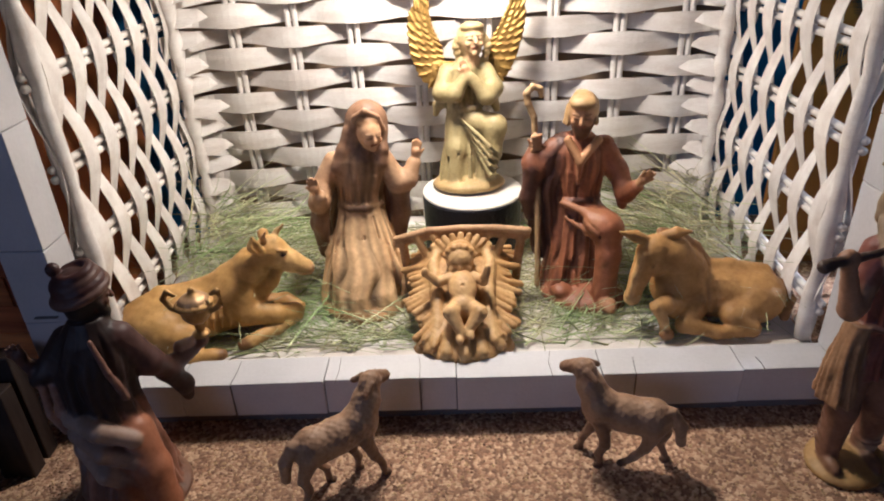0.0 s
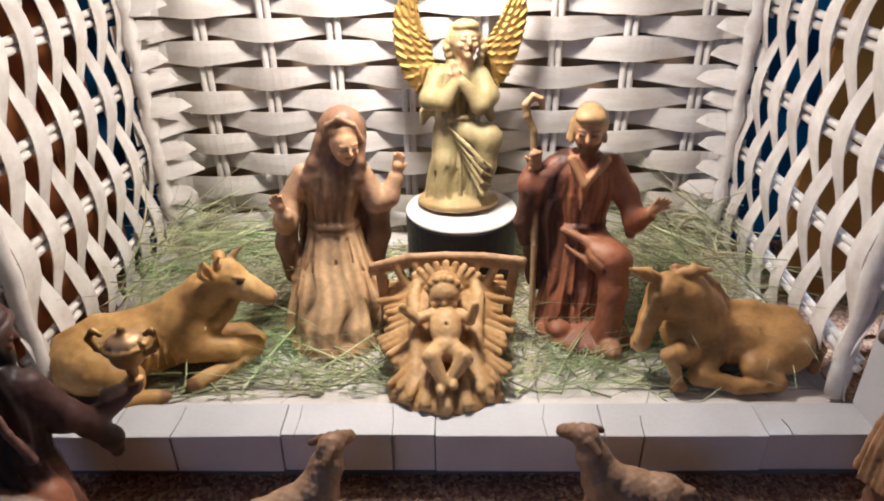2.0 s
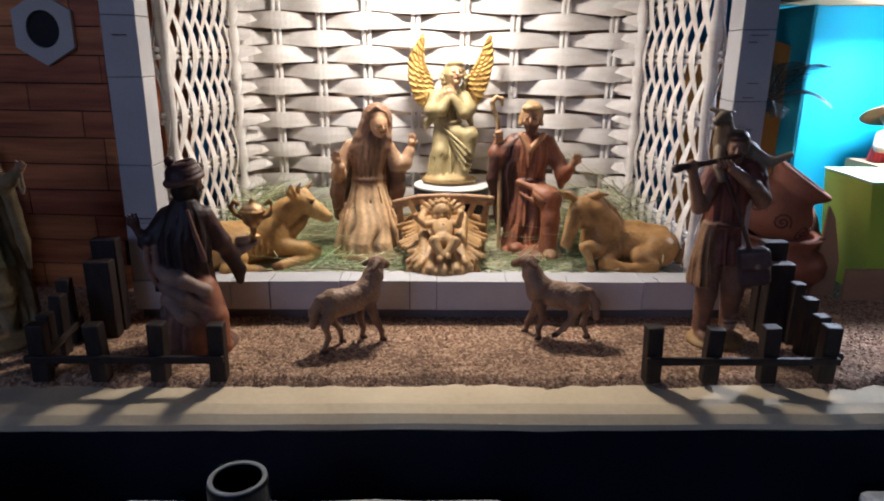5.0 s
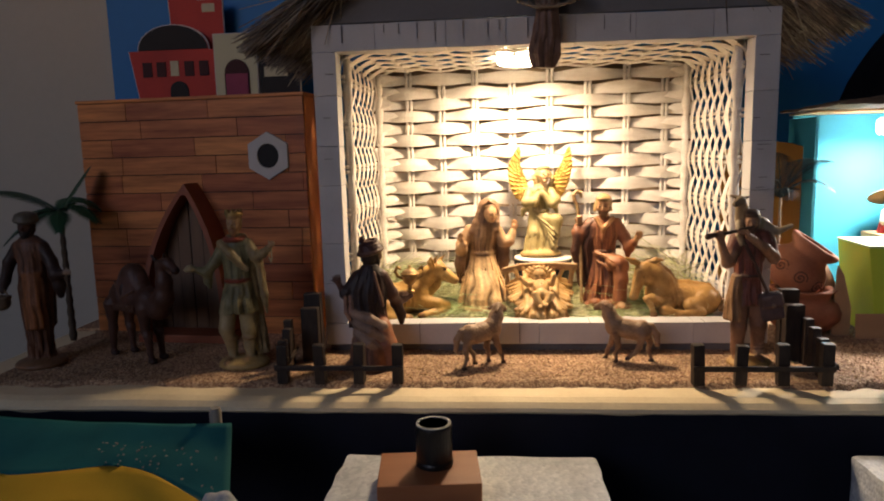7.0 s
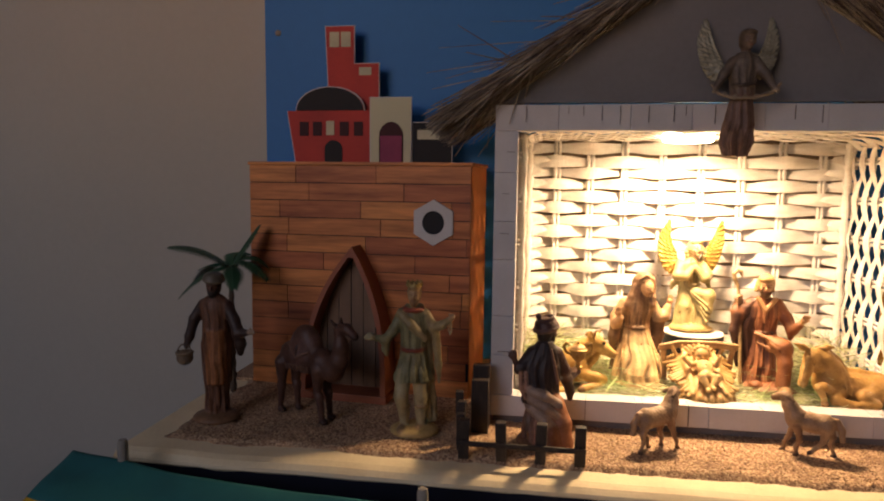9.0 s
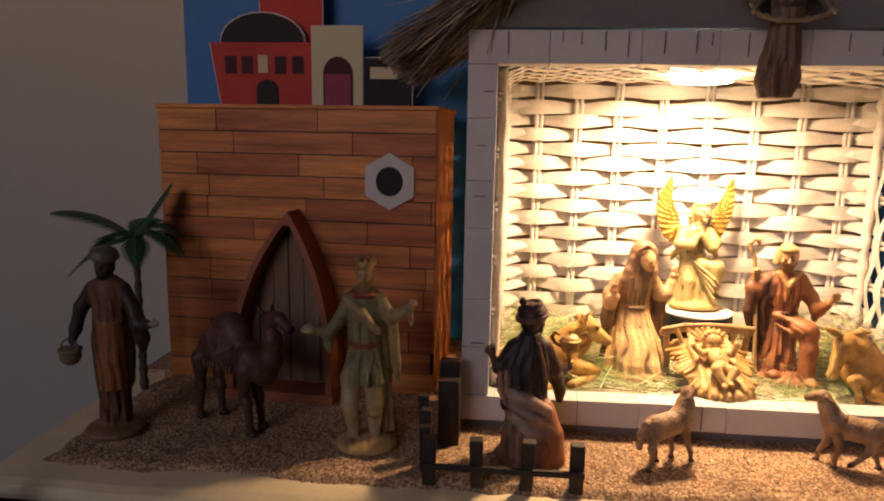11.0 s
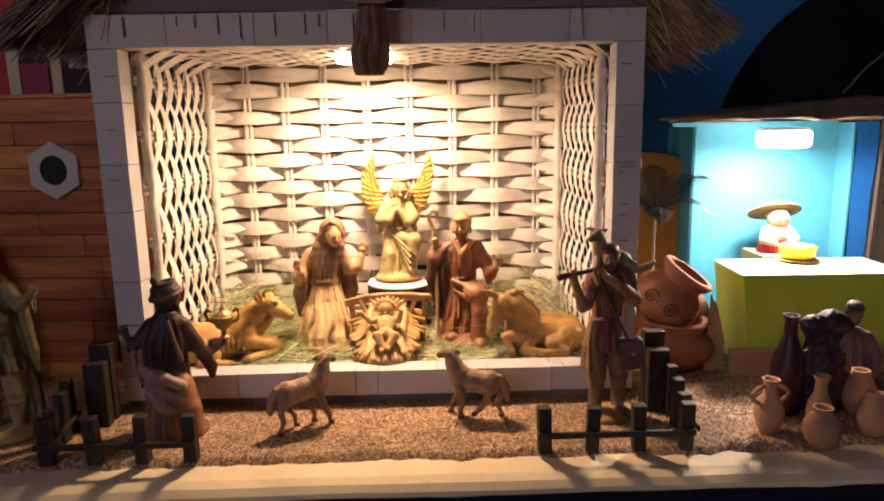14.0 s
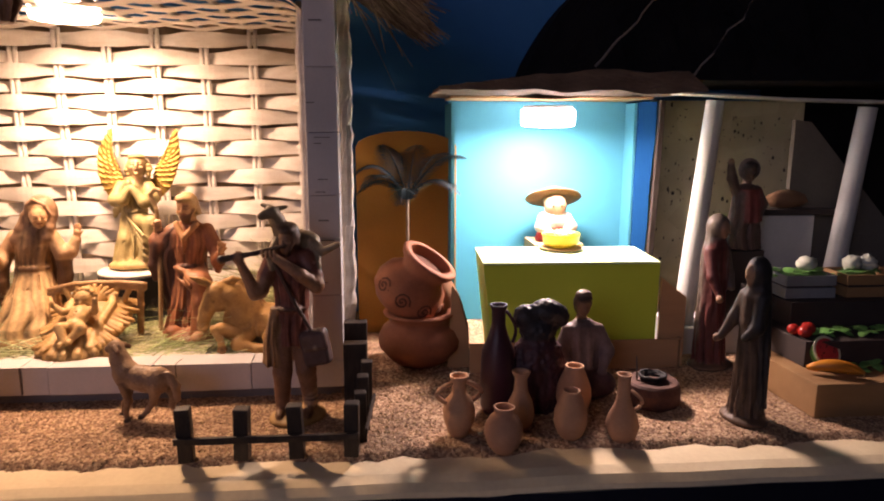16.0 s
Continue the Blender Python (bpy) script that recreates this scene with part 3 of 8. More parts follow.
    f.chain([(0.5, 4, 108), (1.5, 2, 117), (8, 0, 121.5), (15, 2.5, 117), (18, 5, 109)], [1.6, 1.8, 1.8, 1.7, 1.5], (0.36, 0.22, 0.13), 0.8)
    f.ell((9, 4.5, 114.5), (8.0, 7.5, 5.4), (0.30, 0.17, 0.075), 0.6, (14, 0, 22))
    head(f, (9.0, 3.0, 107.0), 32, 6, 8.8, (0.66, 0.42, 0.23), None)
    f.grain(0.14, 7)
    return f


def carve_carpenter():
    f = Carving((-42, -50, -1), (46, 32, 134), 0.55)
    robe, cloak, hair, base = (0.29, 0.115, 0.052), (0.085, 0.038, 0.025), (0.40, 0.27, 0.12), (0.30, 0.125, 0.06)
    sash = (0.33, 0.15, 0.07)
    f.ell((2, -14, 1), (32, 23, 8.5), base, 2, (0, 0, -42))
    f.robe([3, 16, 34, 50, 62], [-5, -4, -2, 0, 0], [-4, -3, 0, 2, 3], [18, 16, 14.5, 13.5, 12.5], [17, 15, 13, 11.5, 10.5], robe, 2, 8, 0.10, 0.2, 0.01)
    # the raised knee with cloth wound over it
    f.chain([(5, 0, 52), (14, -22, 50), (15, -27, 34), (13, -30, 10)], [10, 9.0, 7.2, 7.6], robe, 3.5)
    f.ell((12, -20, 51), (13, 10, 8), sash, 3, (14, 24, -10))
    f.chain([(-11, -7, 61), (2, -16, 58), (13, -25, 52), (21, -20, 44), (22, -6, 42)], [2.0, 2.4, 2.2, 2.0, 1.6], sash, 3)
    f.chain([(-9, -9, 52), (3, -18, 46), (13, -26, 41), (20, -20, 36)], [1.2, 2.0, 2.2, 1.4], sash, 2.6)
    for a in range(5):
        f.chain([(-2 + 3 * a, -20 + a, 58 - 2 * a), (6 + 3 * a, -30 + 1.5 * a, 52 - 4 * a), (14 + 2.4 * a, -34 + 3.5 * a, 43 - 3 * a)], [0.5, 1.2, 0.5], None, 0.9, cut=True)
    for x, y in ((9, -34), (14, -36), (19, -33)):
        f.chain([(x, y + 9, 34), (x * 0.95, y + 3, 20), (x * 0.9, y, 6)], [1.2, 1.8, 2.2], robe, 1.2)
    f.ell((14, -39, 6), (5.4, 9, 4.4), (0.40, 0.23, 0.12), 1.5)
    f.ell((-12, -20, 7), (7, 9, 5), robe, 2)
    f.robe([58, 68, 80, 92, 101], [0, 0, 0, 0, 0], [3, 3, 4, 5, 6], [12.5, 13.5, 16, 16, 8], [10, 10.5, 11.5, 10.5, 8], robe, 2, 8, 0.05, 0.5)
    f.chain([(-12.5, 1, 62), (-5, -7.5, 62), (5, -7.5, 62), (12.5, 1, 62)], [1.7, 2.0, 2.0, 1.7], cloak, 0.8)
    f.chain([(-9, -3, 100), (-2, -8.5, 88), (9, -4, 100)], [2.6, 2.4, 2.6], (0.44, 0.24, 0.11), 1.2)
    f.chain([(-2, -8, 88), (-3, -9, 74)], [2.0, 1.0], (0.34, 0.15, 0.07), 1.5)
    for x, zt in ((-7, 57), (-2, 55), (-12, 50), (-5, 40), (-14, 38), (-9, 30)):
        f.chain([(x * 0.8, -9, zt), (x, -13 - 0.1 * abs(x), zt * 0.6), (x * 1.15, -20, 8)], [0.5, 1.4, 1.8], None, 1.0, cut=True)
    for x in (-9, -6, 4, 9):
        f.chain([(x * 1.1, -5.5, 92), (x * 0.8, -8.0, 78), (x * 0.7, -7.4, 66)], [0.3, 1.1, 0.6], None, 0.9, cut=True)
    # dark cloak over the staff arm, open below the elbow
    f.robe([20, 40, 66, 90, 100], [-17, -19, -19, -14, -6], [4, 5, 6, 7, 8], [9, 10, 11, 12, 8], [8, 9, 9, 9, 7], cloak, 2.5, 7, 0.13, 0.4)
    f.chain([(-16, 6, 92), (-27, 4, 78), (-30, 4, 84), (-28, 6, 92)], [6.4, 6.4, 5.4, 4.0], (0.20, 0.08, 0.04), 3)
    f.chain([(-29, 2, 80), (-32, 1, 62), (-31, 0, 50)], [5.6, 4.8, 3.0], cloak, 3)
    palm_of(f, (-28, 5, 91), (-27, 3, 103), SKIN, 0.8, 1)
    for k in range(4):
        f.cap((-29.5, 2, 93 + 2.6 * k), (-24.5, 3, 94 + 2.6 * k), 1.3, 1.2, SKIN, 0.5)
    f.chain([(-26, -12, 6), (-26, -4, 50), (-27, 4, 90), (-28.5, 7, 112), (-32, 8, 120), (-33, 8.5, 126), (-29.5, 9, 130), (-25, 9, 128.5), (-24.5, 9, 124)], [1.9, 1.8, 1.8, 1.9, 2.1, 2.1, 2.0, 1.8, 1.5], (0.46, 0.33, 0.17), 0.8)
    # open hand
    f.chain([(15, 6, 93), (23, 1, 78), (27, -8, 67), (31, -16, 74)], [6.4, 6.4, 6.0, 4.2], robe, 3)
    f.chain([(26, -6, 68), (26, -6, 58)], [5.0, 3.0], robe, 2.5)
    palm_of(f, (31, -16, 74), (36, -26, 88), SKIN, 1.25, -1)
    head(f, (0.0, 2.0, 115.0), -14, 8, 9.6, (0.50, 0.29, 0.15), hair, (0.15, 0.075, 0.035))
    # hair in combed locks down to the neck
    for a in [radians(v) for v in (-150, -130, -112, -95, -78, -62, 62, 78, 95, 112, 130, 150)]:
        top, low = (-0.5 + 2.5 * math.sin(a), 6 - 2.5 * math.cos(a), 126), (9.6 * math.sin(a), 7.5 - 9.0 * math.cos(a) * (0.55 if abs(a) < 1.0 else 1.0), 123.5 if abs(a) < 1.0 else 108)
        f.chain([top, tuple(0.35 * p + 0.65 * q + (0, 0, 2.5)[k] for k, (p, q) in enumerate(zip(top, low))), low], [1.6, 2.1, 1.4], hair, 0.5)
    f.grain(0.16, 7)
    return f


def carve_wing(f, spine, widths, side, gold):
    """A raised crescent wing along a spine, with overlapping rows of narrow feathers."""
    pts = [Vector(p) for p in spine]
    def line(u):
        x = min(max(u, 0), 1) * (len(pts) - 1)
        i = min(int(x), len(pts) - 2)
        a, b, c, d = pts[max(i - 1, 0)], pts[i], pts[i + 1], pts[min(i + 2, len(pts) - 1)]
        t = x - i
        return 0.5 * ((2 * b) + (c - a) * t + (2 * a - 5 * b + 4 * c - d) * t * t + (3 * b - a - 3 * c + d) * t ** 3)
    wide = lambda u: float(np.interp(u, np.linspace(0, 1, len(widths)), widths))
    n = 22
    for i in range(n):
        u = i / (n - 1)
        p, q = line(u), line(u + 0.04) - line(u - 0.04)
        f.ell(tuple(p), (wide(u), 1.5, 5.0 - 1.5 * u), gold, 1.2, (-math.degrees(math.atan2(q.y, q.z)), math.degrees(math.atan2(q.x, q.z)), 0))
    # rows of feathers, short scales near the body and long quills towards the tip
    for row in range(4):
        m = 20 - 2 * row
        for i in range(m):
            u = (i + 0.5 * (row % 2)) / m
            p, w = line(u), wide(u)
            along = (line(u + 0.05) - line(u - 0.05)).normalized()
            out = Vector((side, 0, 0)) - along * along.x * side
            out.normalize()
            sweep = -1.1 + 3.6 * min(1.0, u * 1.2)
            d = (out + along * sweep).normalized()
            a = p + out * w * (-0.95 + 0.48 * row) + Vector((0, -1.3, 0))
            L = w * 0.42 + 2.4 * u
            b = a + d * L
            f.cap(tuple(a), tuple(b + Vector((0, 0.4, 0))), 1.15, 0.85, gold, 0.22)


def carve_angel():
    f = Carving((-48, -30, -1), (48, 26, 140), 0.55)
    robe, gold, hair = (0.37, 0.315, 0.15), (0.38, 0.25, 0.065, 0.75), (0.40, 0.315, 0.15)
    f.ell((0, -4, 2.5), (25.5, 21, 6.5), (0.44, 0.33, 0.14), 1.5)
    # kneeling skirt: one knee down, the other raised
    f.robe([6, 18, 32, 46, 56], [-2, -2, -2, -2, -2], [2, 2, 2, 2, 2], [17, 15.5, 14, 12.5, 11], [13, 12.5, 11.5, 10, 9], robe, 2, 8, 0.09, 0.4, 0.02)
    f.chain([(2, -1, 46), (18, -11, 43), (16, -12, 26), (11, -12, 8)], [8.5, 8.2, 6.6, 6.6], robe, 3.0)
    f.chain([(-7, -2, 46), (-8, -8, 28), (-10, -10, 9)], [7, 6.6, 7], robe, 4)
    for a in range(4):
        f.chain([(-6 + 2 * a, -10, 50 - 4 * a), (6 + a, -19, 40 - 6 * a), (14, -23, 32 - 6.5 * a), (20, -18, 26 - 5 * a)], [0.7, 1.4, 1.5, 0.8], robe, 0.9)
    for x, y, zt, w in ((-4, -16, 44, 1.5), (3, -17, 38, 1.3), (-15, -12, 36, 1.3), (-9, -18, 30, 1.2), (9, -21, 24, 1.2), (20, -14, 28, 1.1)):
        f.chain([(x * 0.7, y + 5, zt), (x * 0.9, y, zt * 0.6), (x * 1.1, y - 1.5, 8)], [0.5, w, w * 1.3], None, 1.0, cut=True)
    for x in (-18, -12, -6, 1, 7):
        f.chain([(x * 0.6, -9, 42), (x * 0.95, -13 + abs(x) * 0.25, 22), (x * 1.05, -15 + abs(x) * 0.3, 7)], [0.6, 1.2, 1.6], robe, 1.0)
    f.robe([52, 62, 72, 81, 88], [-2, -2, -1, 0, 2], [2, 2, 1, 1, 2], [11, 12.5, 13.5, 13, 7], [9, 9.5, 9.5, 9, 6], robe, 2, 6, 0.05)
    f.chain([(-11, 0, 55), (-4, -7.5, 54), (5, -7.5, 55), (10.5, 0, 56)], [1.6, 1.7, 1.7, 1.6], (0.38, 0.31, 0.15), 0.8)
    for z in (60, 64, 68, 72):
        f.chain([(-13, -5, z - 2), (-4, -10.5, z - 4), (9, -9, z + 1)], [0.4, 0.9, 0.4], None, 0.7, cut=True)
    # wide sleeves folded over the breast, joined hands at the cheek
    f.chain([(-13, 0, 79), (-17, -6, 66), (-8, -13, 66), (0, -13, 78)], [5.6, 6.2, 5.6, 3.4], robe, 2.2)
    f.chain([(13, 0, 79), (18, -5, 68), (13, -13, 64), (3, -14, 76)], [5.6, 6.4, 6.0, 3.4], robe, 2.2)
    f.chain([(16, -6, 64), (20, -4, 54)], [4.6, 2.4], robe, 2)
    palm_of(f, (1, -13, 76), (-3, -13.5, 88), SKIN, 0.7, 1)
    f.chain([(-12, 4, 60), (-20, 5, 56), (-22, 5, 50)], [4.4, 3.4, 2.0], robe, 2)
    head(f, (4, -3, 99), 14, -8, 9.4, (0.52, 0.37, 0.20), hair)
    for i in range(15):
        a = radians(-140 + 20 * i)
        f.ell((4 + 10.4 * math.sin(a), 0.5 - 5.5 * math.cos(a), 105.5 - 9.0 * abs(math.sin(a)) ** 2.2), (2.5, 2.5, 3.0), hair, 0.7)
    for s in (-1, 1):
        for k in range(3):
            f.ell((4 + s * (10.6 - k), -1.5 + k, 95 - 4 * k), (2.8, 3, 2.8), hair, 0.8)
    carve_wing(f, [(-10, 8, 80), (-21, 9, 76), (-27, 10, 92), (-31, 11, 112), (-25, 11, 134)], [5, 9.5, 11.5, 8.0, 1.2], -1, gold)
    carve_wing(f, [(12, 8, 82), (20, 9, 78), (27, 10, 94), (34, 11, 112), (37, 11, 133)], [5, 9.0, 10.5, 7.5, 1.2], 1, gold)
    f.grain(0.11, 6)
    return f


def carve_manger():
    f = Carving((-50, -54, -1), (50, 40, 66), 0.58)
    tan, wood, pale = (0.46, 0.285, 0.105), (0.40, 0.25, 0.12), (0.54, 0.36, 0.15)
    rng = random.Random(6)
    # plank at the head, with slats below it
    f.chain([(-40, 25, 42), (-20, 27, 46), (0, 27, 47), (20, 26, 47), (40, 23, 46)], [2.6, 3.0, 3.0, 3.0, 2.8], wood, 0.6)
    f.chain([(-40, 24, 45.5), (-20, 26, 49.5), (0, 26, 50.5), (20, 25, 50.5), (41, 22, 49.5)], [2.0, 2.4, 2.4, 2.4, 2.4], wood, 0.8)
    f.cap((-33, 27, 2), (-36, 25, 42), 2.8, 2.8, wood, 1)
    f.cap((33, 26, 2), (37, 23, 45), 2.8, 2.8, wood, 1)
    for i in range(6):
        x = -25 + 10 * i
        f.cap((x * 0.75, 22, 28), (x * 1.1, 25, 46), 2.4, 2.4, pale, 0.6)
    # the bed slopes down from the head to a ruffled front
    f.ell((0, 10, 20), (29, 24, 17), tan, 3, (22, 0, 0))
    f.ell((0, -18, 12), (25, 26, 11), tan, 4, (14, 0, 0))
    slope = lambda y: 13.0 + 26.0 * min(max((y + 42) / 66, 0), 1) ** 1.15
    # sheaves of straw fanning out on both sides, each a bundle of stalks
    for sx in (-1, 1):
        for i in range(9):
            y = 22 - 6.2 * i
            an = radians(42 - 13.5 * i)
            L = 20.5 + 3 * math.sin(i * 2.1 + sx) - 0.6 * i
            root = Vector((sx * (14 - 0.3 * i), y, slope(y) - 3))
            out = Vector((sx * math.cos(an), math.sin(an) * 0.8, -0.32))
            for k in range(5):
                fan = (k - 2) * 0.15
                d = Vector((out.x, out.y + fan, out.z + 0.12 * math.sin(k * 2.4 + i))).normalized()
                tip = root + d * L * rng.uniform(0.88, 1.12)
                f.cap(tuple(root + Vector((0, fan * 10, 1.5 - 0.5 * abs(k - 2)))), tuple(tip), 2.7, 2.0, tan if (i + k) % 3 else pale, 0.7)
    # folds of the cloth from the body to the ruffled front hem
    for i in range(11):
        x = -25 + 5 * i
        w = 1.0 if i % 2 else 0.2
        f.chain([(x * 0.35, -18, slope(-18) - 1), (x * 0.75, -33 + 0.008 * x * x, 14 + w), (x * 1.0, -47 + 0.022 * x * x, 6 + 2.6 * w)], [2.6, 3.2, 2.6 + 0.9 * w], pale if i % 2 else tan, 0.8)
    f.chain([(-26, -32, 3), (-14, -43, 4), (0, -47, 4), (14, -43, 4), (26, -32, 3)], [3.0, 3.2, 3.2, 3.2, 3.0], tan, 1.4)
    for s in (-1, 1):
        f.chain([(s * 13, 26, slope(24) + 4), (s * 17, 10, slope(10) + 2), (s * 15, -8, slope(-8) + 1), (s * 15, -26, 17), (s * 17, -38, 12)], [2.6, 3.6, 3.8, 3.4, 2.4], pale, 1.4)
    # rays of straw standing up behind the head
    for i in range(9):
        a = radians(-64 + 16 * i)
        f.cap((6 * math.sin(a), 14, 36 + 3 * math.cos(a)), (19 * math.sin(a), 20, 36 + 13 * math.cos(a)), 3.0, 2.0, tan if i % 2 else pale, 0.8)
    # the child, as a plain doll
    skin = (0.58, 0.39, 0.17)
    cy, cz = -4.0, -3.5
    f.ell((0, -10 + cy, 35.5 + cz), (8.2, 11.5, 7.0), skin, 1.5, (24, 0, 0))
    f.ell((0, -20 + cy, 29.5 + cz), (7.6, 6.5, 6.4), skin, 1.6)
    f.ell((-1, 5.5 + cy, 45.5 + cz), (8.4, 8.2, 8.8), skin, 1.0, (18, 0, 0))
    f.ell((-1, 9.5 + cy, 48 + cz), (8.6, 7.0, 8.0), (0.44, 0.27, 0.10), 0.8)
    for i in range(7):
        a = radians(-75 + 25 * i)
        f.ell((-1 + 8.2 * math.sin(a), 5 + cy, 47 + 7.4 * math.cos(a) + cz), (2.4, 2.6, 2.2), (0.44, 0.27, 0.10), 0.6)
    f.ell((-1, -2.8 + cy, 44.4 + cz), (1.4, 1.5, 1.4), skin, 0.7)
    for s in (-1, 1):
        f.cap((-1 + s * 2.2, -2.0 + cy, 46.8 + cz), (-1 + s * 4.4, -1.2 + cy, 46.8 + cz), 0.6, 0.5, EYE_TONE, 0.2)
        f.ell((-1 + s * 4.4, -0.8 + cy, 42.8 + cz), (2.4, 2.0, 2.2), skin, 1.0)
    f.ell((-1, -2.0 + cy, 41.2 + cz), (1.7, 0.8, 0.6), (0.34, 0.14, 0.07), 0.3)
    f.chain([(-7, -4 + cy, 39 + cz), (-14, -7 + cy, 38 + cz), (-20, -7 + cy, 43 + cz)], [3.2, 2.9, 2.3], skin, 0.9)
    f.ell((-21.5, -7.5 + cy, 45 + cz), (2.2, 2.0, 3.0), skin, 0.6)
    f.chain([(7, -4 + cy, 39 + cz), (12, -9 + cy, 39 + cz), (14, -11 + cy, 46 + cz)], [3.2, 2.9, 2.3], skin, 0.9)
    f.ell((14.5, -11.5 + cy, 48.5 + cz), (2.2, 2.0, 3.0), skin, 0.6)
    f.chain([(-4, -21 + cy, 29 + cz), (-7, -29 + cy, 31 + cz), (-1, -37 + cy, 21.5 + cz)], [5.0, 4.3, 2.8], skin, 0.8)
    f.chain([(4, -21 + cy, 29 + cz), (9, -28 + cy, 30 + cz), (2, -35 + cy, 22.5 + cz)], [5.0, 4.3, 2.8], skin, 0.8)
    f.ell((-2.5, -39.5 + cy, 20.5 + cz), (2.4, 4.2, 2.4), skin, 0.6)
    f.ell((3.5, -37.5 + cy, 22 + cz), (2.3, 4.0, 2.3), skin, 0.6)
    f.ell((0, -15 + cy, 40.5 + cz), (1.0, 1.0, 1.2), None, 0.5, cut=True)
    f.grain(0.22, 5)
    return f


def carve_cow():
    f = Carving((-56, -40, -1), (68, 36, 70), 0.7)
    tan, pale, dark = (0.52, 0.32, 0.095), (0.58, 0.385, 0.14), (0.24, 0.13, 0.05)
    f.ell((-12, 4, 17), (38, 20, 17), tan, 4, (0, 5, 6))
    f.ell((-32, 0, 16), (19, 20, 16.5), tan, 4)
    f.ell((14, 0, 22), (18, 16, 18), tan, 5)
    f.chain([(-44, 6, 27), (-26, 7, 33), (-6, 7, 32), (12, 4, 37)], [3.5, 3.5, 3, 4.5], tan, 4)
    # ribs, shoulder blade, haunch
    for i in range(6):
        x = -14 + 4.6 * i
        f.chain([(x, -9, 29), (x - 1.5, -15.5, 20), (x - 2, -16, 12)], [0.5, 1.0, 0.6], tan, 1.6)
    f.ell((16, -12, 22), (9, 6, 14), tan, 2.5, (0, 14, 0))
    f.ell((-30, -13, 17), (14, 8, 12), tan, 2.5, (0, 20, 0))
    # neck with loose folds, head held up and forward
    f.chain([(18, 2, 32), (28, -2.2, 42), (36, -4.6, 48)], [13, 10.5, 8.6], tan, 3.5)
    f.chain([(28, -8.2, 24), (36, -8.6, 32), (41, -8.7, 39)], [5, 4.0, 3.6], tan, 3)
    f.ell((39, -5.8, 50), (10, 9.0, 9.6), tan, 2.5, (0, 30, 0))
    f.chain([(42, -7.1, 48), (49, -9.4, 42.5), (55.5, -11.4, 38)], [8.0, 6.6, 5.4], pale, 2)
    f.ell((58, -11.8, 36.5), (4.2, 5.2, 4.2), (0.48, 0.30, 0.13), 1.2)
    f.chain([(58, -16.3, 34.6), (51, -14.9, 36), (47, -13.7, 38)], [0.6, 0.7, 0.4], None, 0.5, cut=True)
    f.ell((61, -15.5, 38), (0.9, 0.9, 0.8), (0.12, 0.06, 0.03), 0.3)
    f.cap((42, -14.1, 53.4), (47, -15.4, 52.2), 1.0, 0.8, tan, 0.6)
    f.ell((44.8, -15.3, 50.6), (1.9, 1.0, 1.3), EYE_TONE, 0.3)
    f.ell((46, -2.2, 50.0), (1.9, 1.0, 1.3), EYE_TONE, 0.3)
    # ears and short horns
    f.chain([(33, -11, 53), (29, -13.5, 59), (29, -14.5, 65)], [2.8, 3.8, 1.0], tan, 1.0)
    f.chain([(31, -15, 56), (29.5, -17, 61)], [0.8, 2.0], None, 0.6, cut=True)
    f.chain([(38, 1.6, 54), (38, 7.6, 56), (36, 12.4, 55)], [2.6, 3.2, 1.0], tan, 1.0)
    f.chain([(36, -8.6, 57), (35, -11.1, 62), (37, -13, 66)], [2.2, 1.6, 0.7], (0.40, 0.26, 0.11), 0.8)
    f.chain([(41, -3.7, 57), (45, -3.3, 61), (49, -5, 65)], [2.2, 1.6, 0.7], (0.56, 0.40, 0.18), 0.8)
    f.ell((41, -6.7, 57.5), (4.0, 4.4, 2.4), pale, 1.0)
    # folded fore legs, hind leg, tail
    f.chain([(18, -13, 17), (34, -16, 13), (46, -12, 9)], [8, 6.4, 5.8], tan, 2.5)
    f.chain([(46, -12, 7), (32, -20, 5.5), (16, -25, 4.5)], [5.4, 4.4, 4.0], pale, 1.2)
    f.ell((13, -26, 4), (5, 3.8, 3.6), dark, 1.2)
    f.chain([(28, 6, 10), (44, 4, 8), (50, -2, 5)], [6, 5.4, 4.8], tan, 2)
    f.chain([(-30, -12, 16), (-16, -20, 12), (-26, -26, 6), (-6, -29, 4.5)], [10, 7.5, 5.0, 4.2], tan, 2)
    f.ell((-3, -29.5, 4), (5, 3.6, 3.4), dark, 1.2)
    f.chain([(-48, 2, 22), (-52, -6, 12), (-46, -16, 5)], [2.4, 1.9, 2.4], dark, 1)
    f.grain(0.22, 8)
    return f


